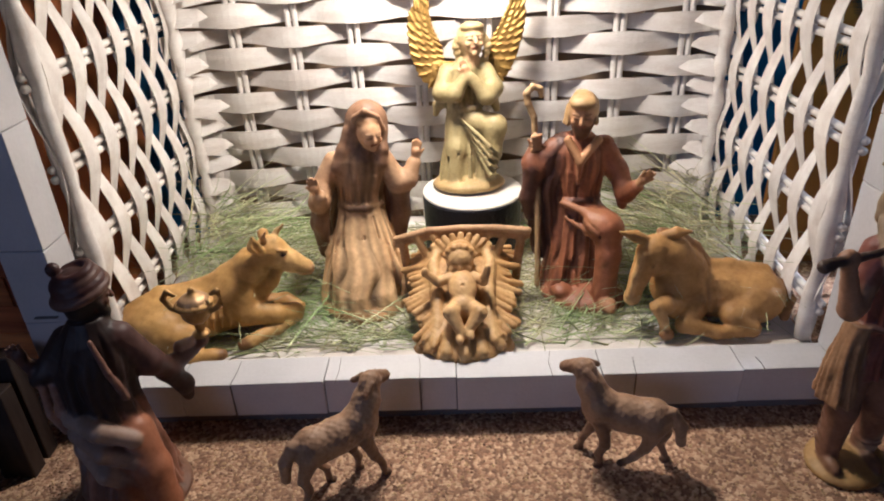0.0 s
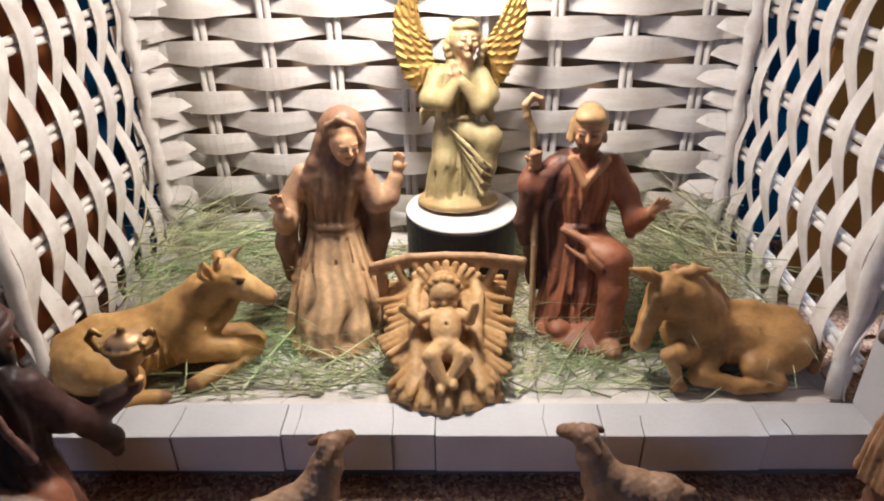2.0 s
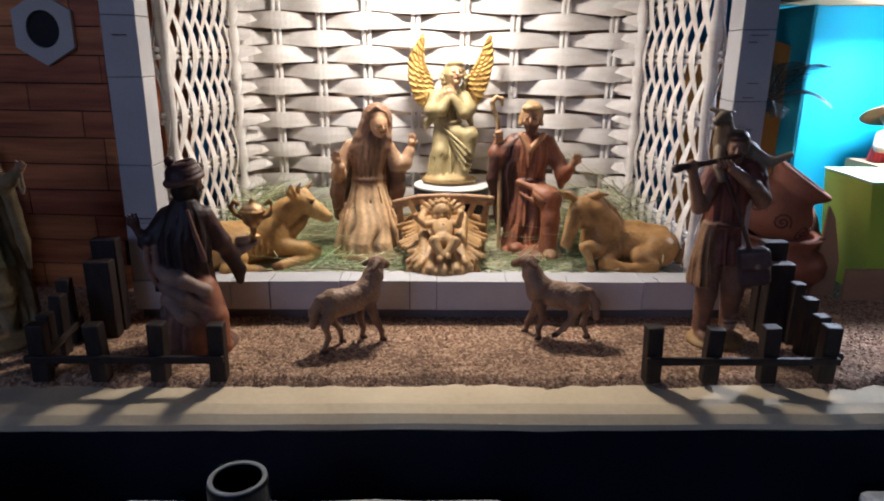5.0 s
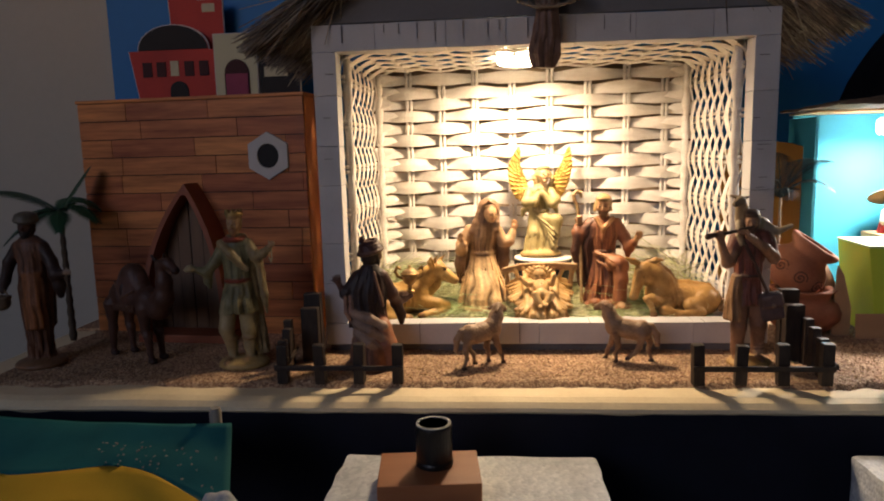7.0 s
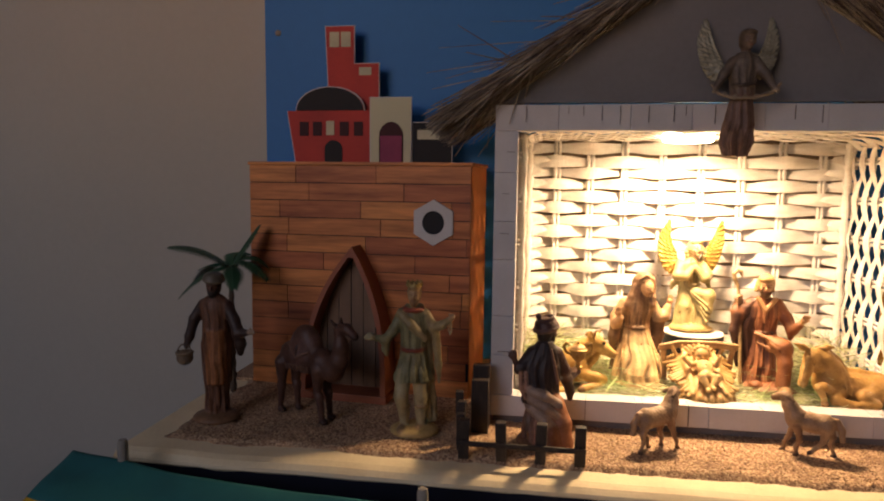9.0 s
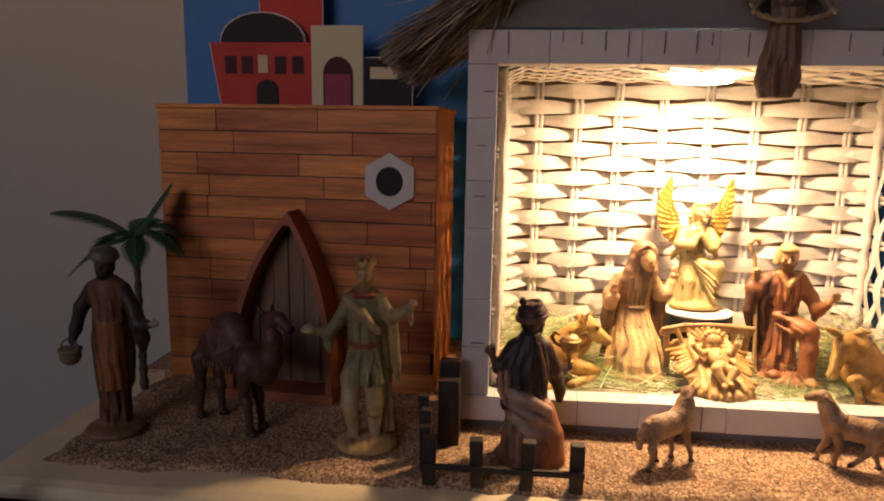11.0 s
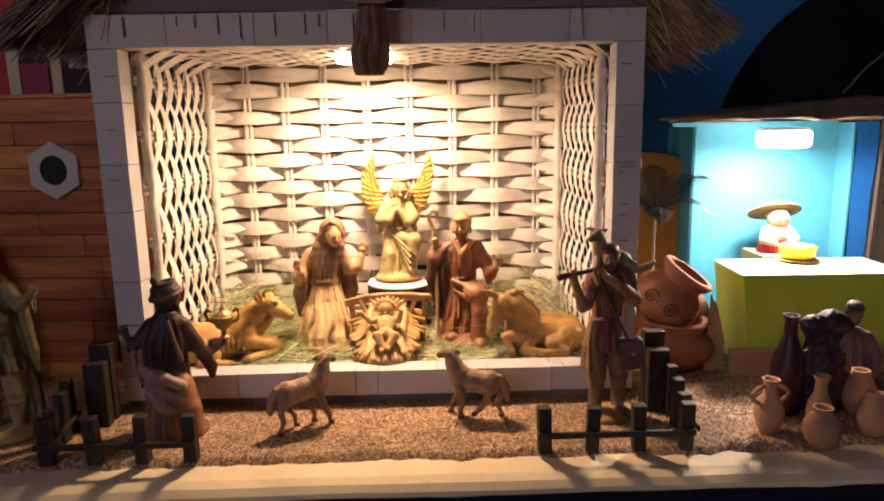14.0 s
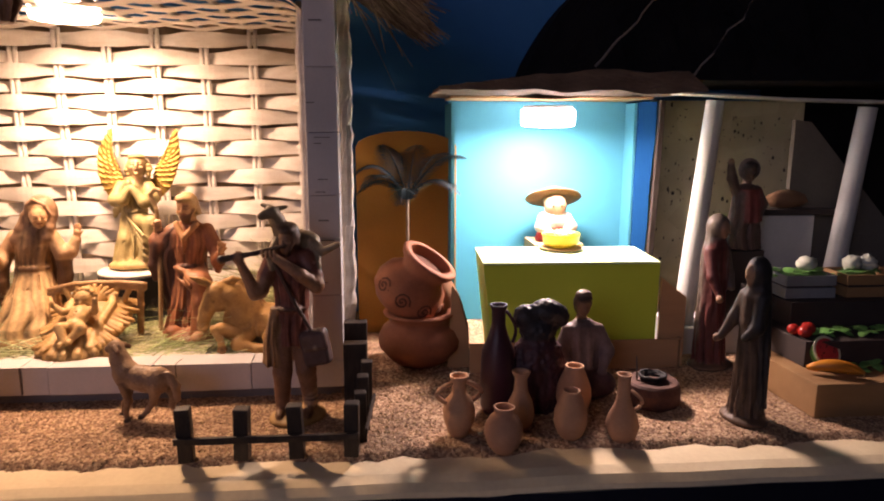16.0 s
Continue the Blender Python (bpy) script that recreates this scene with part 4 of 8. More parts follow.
def carve_donkey():
    f = Carving((-56, -44, -1), (62, 34, 70), 0.7)
    tan, dark, pale = (0.43, 0.25, 0.08), (0.26, 0.14, 0.052), (0.52, 0.335, 0.13)
    f.ell((18, 2, 16), (36, 19, 16.5), tan, 4, (0, 3, -6))
    f.ell((38, -4, 15), (17, 18, 16), tan, 4)
    f.ell((-6, 0, 22), (17, 15, 19), tan, 5)
    f.chain([(44, 2, 28), (24, 4, 32), (6, 4, 33), (-2, 3, 40)], [4, 3, 3.4, 5], tan, 3.5)
    f.ell((36, -15, 15), (13, 7, 11.5), tan, 2.5, (0, -18, 0))
    for i in range(5):
        x = 2 + 5 * i
        f.chain([(x, -10, 29), (x + 1.5, -15.5, 20), (x + 2, -16, 11)], [0.5, 1.0, 0.6], tan, 1.6)
    # arched neck, mane, long face bent down
    f.chain([(-6, 0, 32), (-14, -2, 43), (-23, -4, 48)], [13.5, 11.0, 8.6], tan, 3.5)
    f.chain([(-20, 2, 56), (-8, 4, 52), (2, 5, 44), (10, 6, 36)], [2.6, 3.4, 3.2, 1.8], dark, 1.6)
    for i in range(9):
        u = i / 8
        a = Vector((-20 + 30 * u, 2 + 4 * u, 57 - 20 * u ** 1.3))
        f.cap(tuple(a), tuple(a + Vector((3.5, -5.5, -6))), 1.5, 0.9, dark, 0.5)
    f.ell((-26, -5, 48), (8.6, 7.6, 8.6), tan, 2.5)
    f.ell((-23, -6, 40), (7.4, 7.0, 9.0), tan, 2.5, (0, 14, 0))
    f.chain([(-29, -7, 46), (-33, -10, 34), (-36, -12, 24)], [6.8, 5.6, 4.6], tan, 2)
    f.chain([(-33, -11, 48), (-37, -14, 36), (-39, -15.5, 26)], [2.4, 2.0, 2.2], pale, 1.6)
    f.ell((-37, -12.5, 21), (5.0, 5.2, 4.6), pale, 1.5)
    f.ell((-40.4, -15.4, 22.6), (0.9, 0.9, 1.1), (0.12, 0.06, 0.03), 0.3)
    f.chain([(-40, -15, 18.4), (-35, -16.6, 20), (-32, -16, 22.5)], [0.5, 0.7, 0.4], None, 0.5, cut=True)
    f.cap((-30, -12.5, 43.6), (-25.5, -12.4, 43.4), 0.9, 0.8, tan, 0.5)
    f.ell((-27.6, -12.8, 41.6), (1.7, 0.9, 1.1), EYE_TONE, 0.3)
    # leaf-shaped ears, hollow at the front
    f.chain([(-29, -5, 54), (-37, -7, 58), (-46, -9, 62)], [2.4, 3.6, 1.0], tan, 0.9)
    f.chain([(-32, -8.6, 55.6), (-39, -10.2, 59)], [0.8, 1.8], None, 0.5, cut=True)
    f.chain([(-22, -3, 55), (-13, -4, 58), (-5, -4, 58.5)], [2.4, 3.4, 1.0], tan, 0.9)
    # one fore leg raised and bent, the other folded under
    f.chain([(-12, -13, 14), (-20, -20, 20), (-25, -22, 20)], [7, 5.0, 4.0], tan, 2)
    f.chain([(-25, -22, 20), (-21, -24, 12), (-19, -25, 5)], [3.8, 2.8, 3.0], pale, 1.0)
    f.ell((-19, -26, 4), (4.2, 4.4, 3.4), dark, 1.0)
    f.chain([(0, -13, 12), (-8, -22, 7), (10, -25, 4)], [7, 4.8, 4.0], tan, 2)
    f.chain([(36, -13, 14), (20, -20, 12), (30, -25, 5.5), (10, -27, 4)], [10, 7, 4.8, 3.8], tan, 2)
    f.chain([(53, -2, 22), (57, -12, 16), (51, -18, 8)], [2.4, 2, 2.8], dark, 1)
    f.grain(0.22, 8)
    return f


def carve_sheep(turned, stride):
    f = Carving((-42, -24, -1), (44, 26, 72), 0.65)
    wool, face, hoof = (0.36, 0.235, 0.145), (0.24, 0.145, 0.085), (0.09, 0.05, 0.03)
    f.ell((-2, 0, 34), (20, 9.5, 10), wool, 4, (0, -8, 0))
    f.ell((-14, 0, 33.5), (9.5, 9.5, 10.5), wool, 3)
    f.ell((12, 0, 36), (9.5, 8.5, 10.5), wool, 3)
    f.chain([(13, 0, 40), (18, turned * 2, 48), (20, turned * 3, 53)], [8.6, 6.8, 5.4], wool, 3)
    f.ell((21.5, turned * 4, 56), (5.8, 5.0, 5.4), wool, 2)
    f.chain([(23, turned * 5, 56.5), (31.5, turned * 9, 52.5)], [4.6, 3.1], face, 1.5)
    for s in (-1, 1):
        f.ell((27, turned * 7 + s * 3.3, 56.6), (0.9, 0.8, 0.9), EYE_TONE, 0.3)
        f.chain([(20, turned * 4 + s * 4.6, 57.5), (15.5, turned * 4 + s * 7.4, 54.5)], [1.9, 1.6], face, 0.8)
    legs = ([(12, -5, 30), (16, -5.5, 17), (20, -5.5, 9), (21, -5.5, 2)], [(11, 5, 30), (8, 5.5, 17), (11, 5.5, 9), (10, 5.5, 2)],
            [(-17, -5, 31), (-22, -5.5, 20), (-20, -5.5, 12), (-24, -5.5, 2)], [(-15, 5, 31), (-12, 5.5, 18), (-7, 5.5, 11), (-6 + stride, 5.5, 2 + stride)])
    for i, leg in enumerate(legs):
        f.chain(leg, [5.4 if i > 1 else 4.4, 2.7, 2.0, 1.7], wool if i > 1 else face, 1.6)
        f.cap(leg[-1], (leg[-1][0] + 1.6, leg[-1][1], leg[-1][2] - 0.8), 2.2, 2.0, hoof, 0.6)
    f.chain([(-23, 0, 38), (-28, 0, 30), (-29, 0, 20)], [3.4, 3.2, 2.6], wool, 2)
    f.grain(0.42, 4.2)
    return f


def carve_kneeling_king():
    f = Carving((-46, -46, -1), (48, 50, 132), 0.65)
    dark, purple, pink, turban = (0.030, 0.016, 0.014), (0.075, 0.035, 0.03), (0.22, 0.12, 0.09), (0.055, 0.020, 0.018)
    gold, grey, rust = (0.42, 0.27, 0.10, 0.7), (0.34, 0.24, 0.185), (0.36, 0.15, 0.075)
    f.ell((2, -8, 1.5), (28, 26, 5.5), (0.20, 0.11, 0.07), 2)
    f.robe([2, 14, 30, 44, 54], [2, 2, 1, 0, 0], [-6, -6, -3, 0, 1], [21, 20, 18, 15, 13], [22, 20, 16, 13, 11], (0.24, 0.12, 0.08), 2, 8, 0.09, 0.4, 0.03)
    f.chain([(12, -8, 40), (18, -14, 22), (20, -18, 5)], [8, 8.5, 9], rust, 3)
    f.chain([(6, -16, 30), (10, -24, 14), (12, -26, 4)], [4, 5, 5.5], rust, 2)
    # broad bands of pale cloth wound round the hips
    for a in range(3):
        f.chain([(-17, 2, 52 - 9 * a), (-12, -13, 52 - 9 * a), (2, -19 - 2 * a, 49 - 11 * a), (14, -15 - 2 * a, 41 - 12 * a), (17, -4, 37 - 10 * a)], [2.4, 4.2, 4.8, 4.0, 2.4], grey if a != 1 else (0.28, 0.19, 0.145), 1.4)
    for a in range(4):
        f.chain([(-12 + 2 * a, -15, 44 - 8 * a), (0, -23, 39 - 9 * a), (12, -20, 30 - 9 * a)], [0.4, 1.0, 0.5], None, 0.7, cut=True)
    f.chain([(-15, -10, 26), (-12, -18, 14), (-10, -20, 4)], [3, 4, 4.5], (0.22, 0.14, 0.10), 2)
    # slim torso under a dark cape that slopes from the neck
    f.robe([46, 58, 72, 84, 96], [0, 0, 0, 0, 0], [1, 1, 2, 2, 3], [13, 13.5, 14.5, 13, 7], [11, 11, 11, 10, 7], dark, 2, 7, 0.06, 0.8)
    f.robe([38, 56, 74, 88, 98], [-5, -4, -3, -1, 0], [-3, -3, -1, 1, 2], [15, 16, 17, 13.5, 7], [11, 11.5, 11, 10, 7], dark, 2.5, 8, 0.10)
    f.chain([(6, -10, 92), (10, -11, 76), (13, -8, 60)], [1.2, 1.6, 1.6], pink, 0.9)
    # arm that offers the urn, with a hanging sleeve
    f.chain([(11, 4, 86), (19, 8, 68), (22, 17, 57), (30, 31, 58)], [6.6, 6.4, 5.4, 3.6], purple, 2.5)
    f.chain([(22, 16, 56), (26, 21, 44), (26, 22, 36)], [5.4, 4.6, 3.0], dark, 2.5)
    f.ell((32, 35, 60), (5.2, 5.2, 3.6), DARK_SKIN, 1.5)
    f.chain([(26, 26, 63), (30, 30, 63)], [3.2, 2.6], (0.42, 0.30, 0.26), 1.0)
    # other arm bent up with an open hand, sleeve hanging below
    f.chain([(-12, 2, 86), (-22, -4, 72), (-25, -6, 70)], [6.6, 6.0, 4.4], dark, 2.5)
    f.chain([(-24, -5, 70), (-28, -6, 78)], [3.8, 2.8], purple, 1.5)
    palm_of(f, (-28, -6, 77), (-32, -7, 90), DARK_SKIN, 1.35, 1)
    for dx in (0, 5):
        f.chain([(-23 + dx, -9, 68), (-22 + dx, -11, 54), (-18 + dx, -12, 44)], [2.0, 2.4, 1.6], (0.36, 0.20, 0.14), 1.0)
    head(f, (2, 5, 107), 128, 6, 9.0, DARK_SKIN, (0.02, 0.012, 0.01), (0.012, 0.008, 0.007), True)
    # wound turban with a knot
    f.ell((0, 4, 114), (11, 11, 7), turban, 1.5)
    for i in range(4):
        f.ring((0.5, 4, 110.5 + 3.0 * i), 11.2 - 1.6 * i, 2.2, (0.06, 0.022, 0.02) if i % 2 else (0.12, 0.065, 0.05), 0.4, (8, -12, 0))
    f.ell((-7, 2, 122), (3, 3, 3.4), turban, 1)
    # the lidded urn with two looped handles
    ux, uy, uz = 34.0, 36.0, 69.0
    f.ell((ux, uy, uz - 5), (4.6, 4.6, 1.8), gold, 0.5)
    f.ell((ux, uy, uz), (2.6, 2.6, 5.0), gold, 0.8)
    f.ell((ux, uy, uz + 9), (7.6, 7.6, 7.6), gold, 1.2)
    f.ring((ux, uy, uz + 13), 8.4, 1.3, gold, 0.5)
    f.ell((ux, uy, uz + 14.5), (7.4, 7.4, 4.0), (0.55, 0.38, 0.22, 0.6), 0.6)
    for i in range(14):
        a = 2 * math.pi * i / 14
        f.cap((ux + 7.6 * math.cos(a), uy + 7.6 * math.sin(a), uz + 14), (ux + 1.6 * math.cos(a), uy + 1.6 * math.sin(a), uz + 18.8), 0.9, 0.6, gold, 0.25)
    f.ell((ux, uy, uz + 20.5), (1.8, 1.8, 1.8), gold, 0.6)
    for s in (-1, 1):
        f.chain([(ux + s * 7.5, uy, uz + 8), (ux + s * 12.5, uy, uz + 11), (ux + s * 15, uy, uz + 16), (ux + s * 12.5, uy, uz + 20), (ux + s * 9.5, uy, uz + 18)], [1.5, 1.6, 1.6, 1.5, 1.2], gold, 0.5)
    f.grain(0.14, 7)
    return f


def carve_standing_king():
    f = Carving((-58, -34, -1), (52, 34, 166), 1.0)
    tunic, cloak, skin, red = (0.19, 0.18, 0.095), (0.32, 0.25, 0.13), (0.48, 0.31, 0.17), (0.26, 0.06, 0.035)
    f.ell((2, 0, 3), (27, 22, 7), (0.50, 0.36, 0.15), 2)
    pale = (0.36, 0.30, 0.17)
    f.robe([54, 62, 74, 86], [-1, 0, 0, 0], [0, 0, 1, 2], [18, 17, 15, 13], [13, 13, 12, 11], tunic, 2, 9, 0.14, 0.7, 0.01)
    # bent leg before the standing one
    f.chain([(-9, -2, 62), (-11, -10, 40), (-9, -4, 22), (-8, -4, 8)], [9, 7.6, 6.0, 4.6], pale, 1.6)
    f.chain([(7, 1, 62), (9, -1, 38), (9, 0, 22), (10, -1, 8)], [9, 7.4, 6.2, 4.6], pale, 1.6)
    for x, y in ((-9, -5), (9, -1)):
        f.ring((x, y, 29), 6.2, 1.6, (0.30, 0.21, 0.11), 0.8)
        f.ell((x - 1, y - 6, 7), (4.4, 8.4, 4), (0.34, 0.22, 0.12), 1.4)
    f.robe([10, 40, 80, 120, 130], [15, 11, 5, 0, 0], [11, 11, 9, 6, 5], [10, 11, 14, 17, 9], [6, 7, 8, 8, 6], cloak, 2.5, 8, 0.12, 0.3)
    f.robe([82, 96, 112, 121, 130], [0, 0, 0, 0, 0], [1, 1, 1, 1, 2], [12.5, 13, 15, 14.5, 7.5], [10, 10, 10.5, 9.5, 7], tunic, 2, 7, 0.06)
    for x in (-9, -2, 6):
        f.chain([(x * 0.6, -12, 84), (x, -13.5, 70), (x * 1.3, -14, 56)], [0.5, 1.1, 1.3], None, 0.9, cut=True)
    f.ring((0, 1.5, 86), 12.5, 1.7, red, 0.8)
    f.ring((0, 0, 126), 9, 2.4, red, 1.2)
    f.chain([(-13, -6, 122), (0, -12, 112), (14, -8, 98)], [4, 4.4, 3], cloak, 2)
    # near hand holds a hanging chain, far hand a dish
    f.chain([(13, 2, 120), (22, 0, 108), (32, -6, 112), (40, -9, 118)], [6, 5.4, 4.4, 3.0], cloak, 2.5)
    f.chain([(24, 1, 106), (25, 3, 90), (27, 4, 70), (28, 5, 52)], [4.4, 4.2, 4.0, 1.6], cloak, 2.5)
    palm_of(f, (40, -9, 118), (46, -11, 124), skin, 0.8, 1)
    f.chain([(42, -10, 120), (43, -10, 108), (41.5, -10, 104), (40, -10, 108), (40, -10, 118)], [1.0, 0.9, 0.9, 0.9, 1.0], (0.42, 0.34, 0.2), 0.4)
    f.chain([(-13, 2, 120), (-21, -3, 104), (-29, -8, 95), (-40, -12, 98)], [6, 5.4, 4.8, 3.0], tunic, 2.5)
    f.chain([(-28, -6, 95), (-29, -6, 86), (-28, -5, 80)], [4.6, 4.2, 2.4], tunic, 2.5)
    f.ell((-44, -12, 98), (7, 7, 2.6), (0.40, 0.33, 0.18), 0.8)
    f.ell((-44, -12, 100.5), (5, 5, 2.4), (0.30, 0.26, 0.16), 0.6)
    head(f, (1, -1, 141), 4, 2, 8.2, skin, (0.28, 0.18, 0.08), (0.30, 0.17, 0.08))
    f.ring((1, 0, 150), 7.4, 2.0, (0.40, 0.28, 0.10, 0.6), 0.6)
    for i in range(9):
        a = 2 * math.pi * i / 9
        f.cap((1 + 7.4 * math.cos(a), 7.4 * math.sin(a), 150), (1 + 7.6 * math.cos(a), 7.6 * math.sin(a), 154), 1.6, 1.1, (0.40, 0.28, 0.10, 0.6), 0.8)
    f.grain(0.15, 8)
    return f


def carve_basket_bearer():
    f = Carving((-48, -34, -1), (60, 34, 166), 1.0)
    robe, orange, dark = (0.14, 0.062, 0.035), (0.27, 0.105, 0.04), (0.04, 0.022, 0.018)
    f.ell((0, 0, 3), (26, 22, 7), (0.20, 0.11, 0.06), 2)
    f.robe([6, 26, 52, 80, 98], [0, 0, 0, 0, 0], [2, 2, 2, 2, 2], [12, 11.5, 14, 16, 13.5], [11, 11, 12, 12, 10], robe, 2, 9, 0.12, 0.2, 0.01)
    f.robe([40, 66, 96], [4, 4, 3], [-6, -6, -4], [9, 10, 9], [8, 8, 7], orange, 2.5, 6, 0.08)
    f.robe([94, 106, 118, 126, 132], [0, 0, 0, 0, 0], [1, 1, 1, 1, 2], [13, 13.5, 15.5, 15, 7.5], [10.5, 10.5, 10.5, 9.5, 7], robe, 2, 7, 0.06)
    f.robe([40, 70, 110, 128], [-2, -2, -1, 0], [9, 9, 8, 6], [15, 17, 17, 10], [8, 8, 8, 7], dark, 3, 8, 0.10)
    f.chain([(14, 2, 121), (23, 0, 106), (29, -4, 94), (42, -9, 96)], [6, 6, 6, 3.2], dark, 2.5)
    f.chain([(28, -3, 96), (30, -1, 82), (29, 1, 72)], [6, 6, 3.4], dark, 2.5)
    palm_of(f, (42, -9, 96), (52, -12, 98), (0.30, 0.22, 0.16), 0.9, 1)
    f.chain([(-14, 2, 121), (-24, 0, 106), (-29, -2, 88), (-31, -5, 78)], [6, 5.6, 5, 3.2], dark, 2.5)
    f.ell((-33, -6, 66), (9, 8, 8), (0.20, 0.14, 0.09), 1.5)
    f.ring((-33, -6, 71), 8, 1.8, (0.24, 0.17, 0.11), 0.6)
    f.ring((-33, -6, 72), 8, 1.0, (0.20, 0.14, 0.09), 0.6, (90, 0, 0))
    head(f, (0, -1, 142), 10, 4, 8.4, DARK_SKIN, (0.02, 0.012, 0.01), (0.015, 0.01, 0.008), False)
    f.ell((0, 0, 150), (11, 11, 6.5), (0.10, 0.09, 0.07), 1.5)
    for i in range(2):
        f.ring((0, 0, 148 + 3.5 * i), 9.6 - 1.5 * i, 2.4, (0.12, 0.105, 0.08), 0.6, (6, 8, 0))
    f.grain(0.16, 8)
    return f


def carve_camel():
    f = Carving((-56, -28, -1), (80, 28, 116), 0.9)
    hide, dark, rug = (0.080, 0.036, 0.025), (0.045, 0.02, 0.014), (0.115, 0.055, 0.045)
    f.ell((-2, 0, 63), (31, 12.5, 16), hide, 5)
    f.ell((-26, 0, 63), (13, 11, 15), hide, 5)
    f.chain([(-14, 0, 76), (-4, 0, 88), (2, 0, 89), (10, 0, 78)], [9, 9, 8.4, 9], hide, 6)
    # saddle cloth with a tasselled hem
    f.ell((-2, 0, 78), (20, 12.5, 18), rug, 3, (0, -6, 0))
    f.ell((-3, 0, 68), (19, 14.2, 17), rug, 2)
    for i in range(9):
        x = -18 + 4 * i
        for s in (-1, 1):
            f.cap((x, s * 13.6, 58), (x, s * 13.4, 52), 1.3, 1.0, (0.16, 0.085, 0.06), 0.6)
    f.chain([(-20, -9, 80), (-3, -14.6, 66), (14, -12, 74)], [1.2, 1.4, 1.2], (0.16, 0.085, 0.06), 0.8)
    f.ring((-2, 0, 72), 14.5, 1.2, dark, 0.6, (90, 0, 90))
    f.chain([(24, 0, 64), (38, 0, 57), (47, 0, 68), (50, 0, 84), (49, 0, 95)], [13, 11, 9, 7.2, 6.4], hide, 5)
    f.chain([(48, 0, 101), (58, 0, 103), (68, 0, 98)], [6.4, 5.4, 3.8], hide, 3)
    f.ell((69, 0, 96.5), (4.2, 4.2, 3.8), dark, 1.5)
    f.cap((60, -3, 96), (66, -3, 94), 1.0, 1.0, (0.22, 0.13, 0.09), 0.5)
    for s in (-1, 1):
        f.chain([(46, s * 4.6, 106), (43, s * 7, 111)], [2.2, 1.2], dark, 0.8)
        f.ell((57, s * 5.0, 104.5), (1.4, 0.9, 1.2), (0.01, 0.008, 0.006), 0.3)
    f.ring((49, 0, 84), 6.4, 1.2, rug, 0.6, (10, -10, 0))
    for x, y, lean in ((-31, -8, -4), (-27, 8, 2), (25, -8, 5), (22, 8, 3)):
        f.chain([(x, y, 56), (x - 1.5, y, 32), (x + lean * 0.4, y, 28), (x + lean, y, 5)], [8, 3.9, 4.0, 2.9], hide, 3)
        f.ell((x + lean + 2, y, 3), (5.2, 4.2, 3.0), dark, 1.5)
    f.chain([(-38, 0, 70), (-43, 0, 58), (-42, 0, 46)], [2.4, 2.0, 2.6], dark, 1)
    f.grain(0.3, 6)
    return f


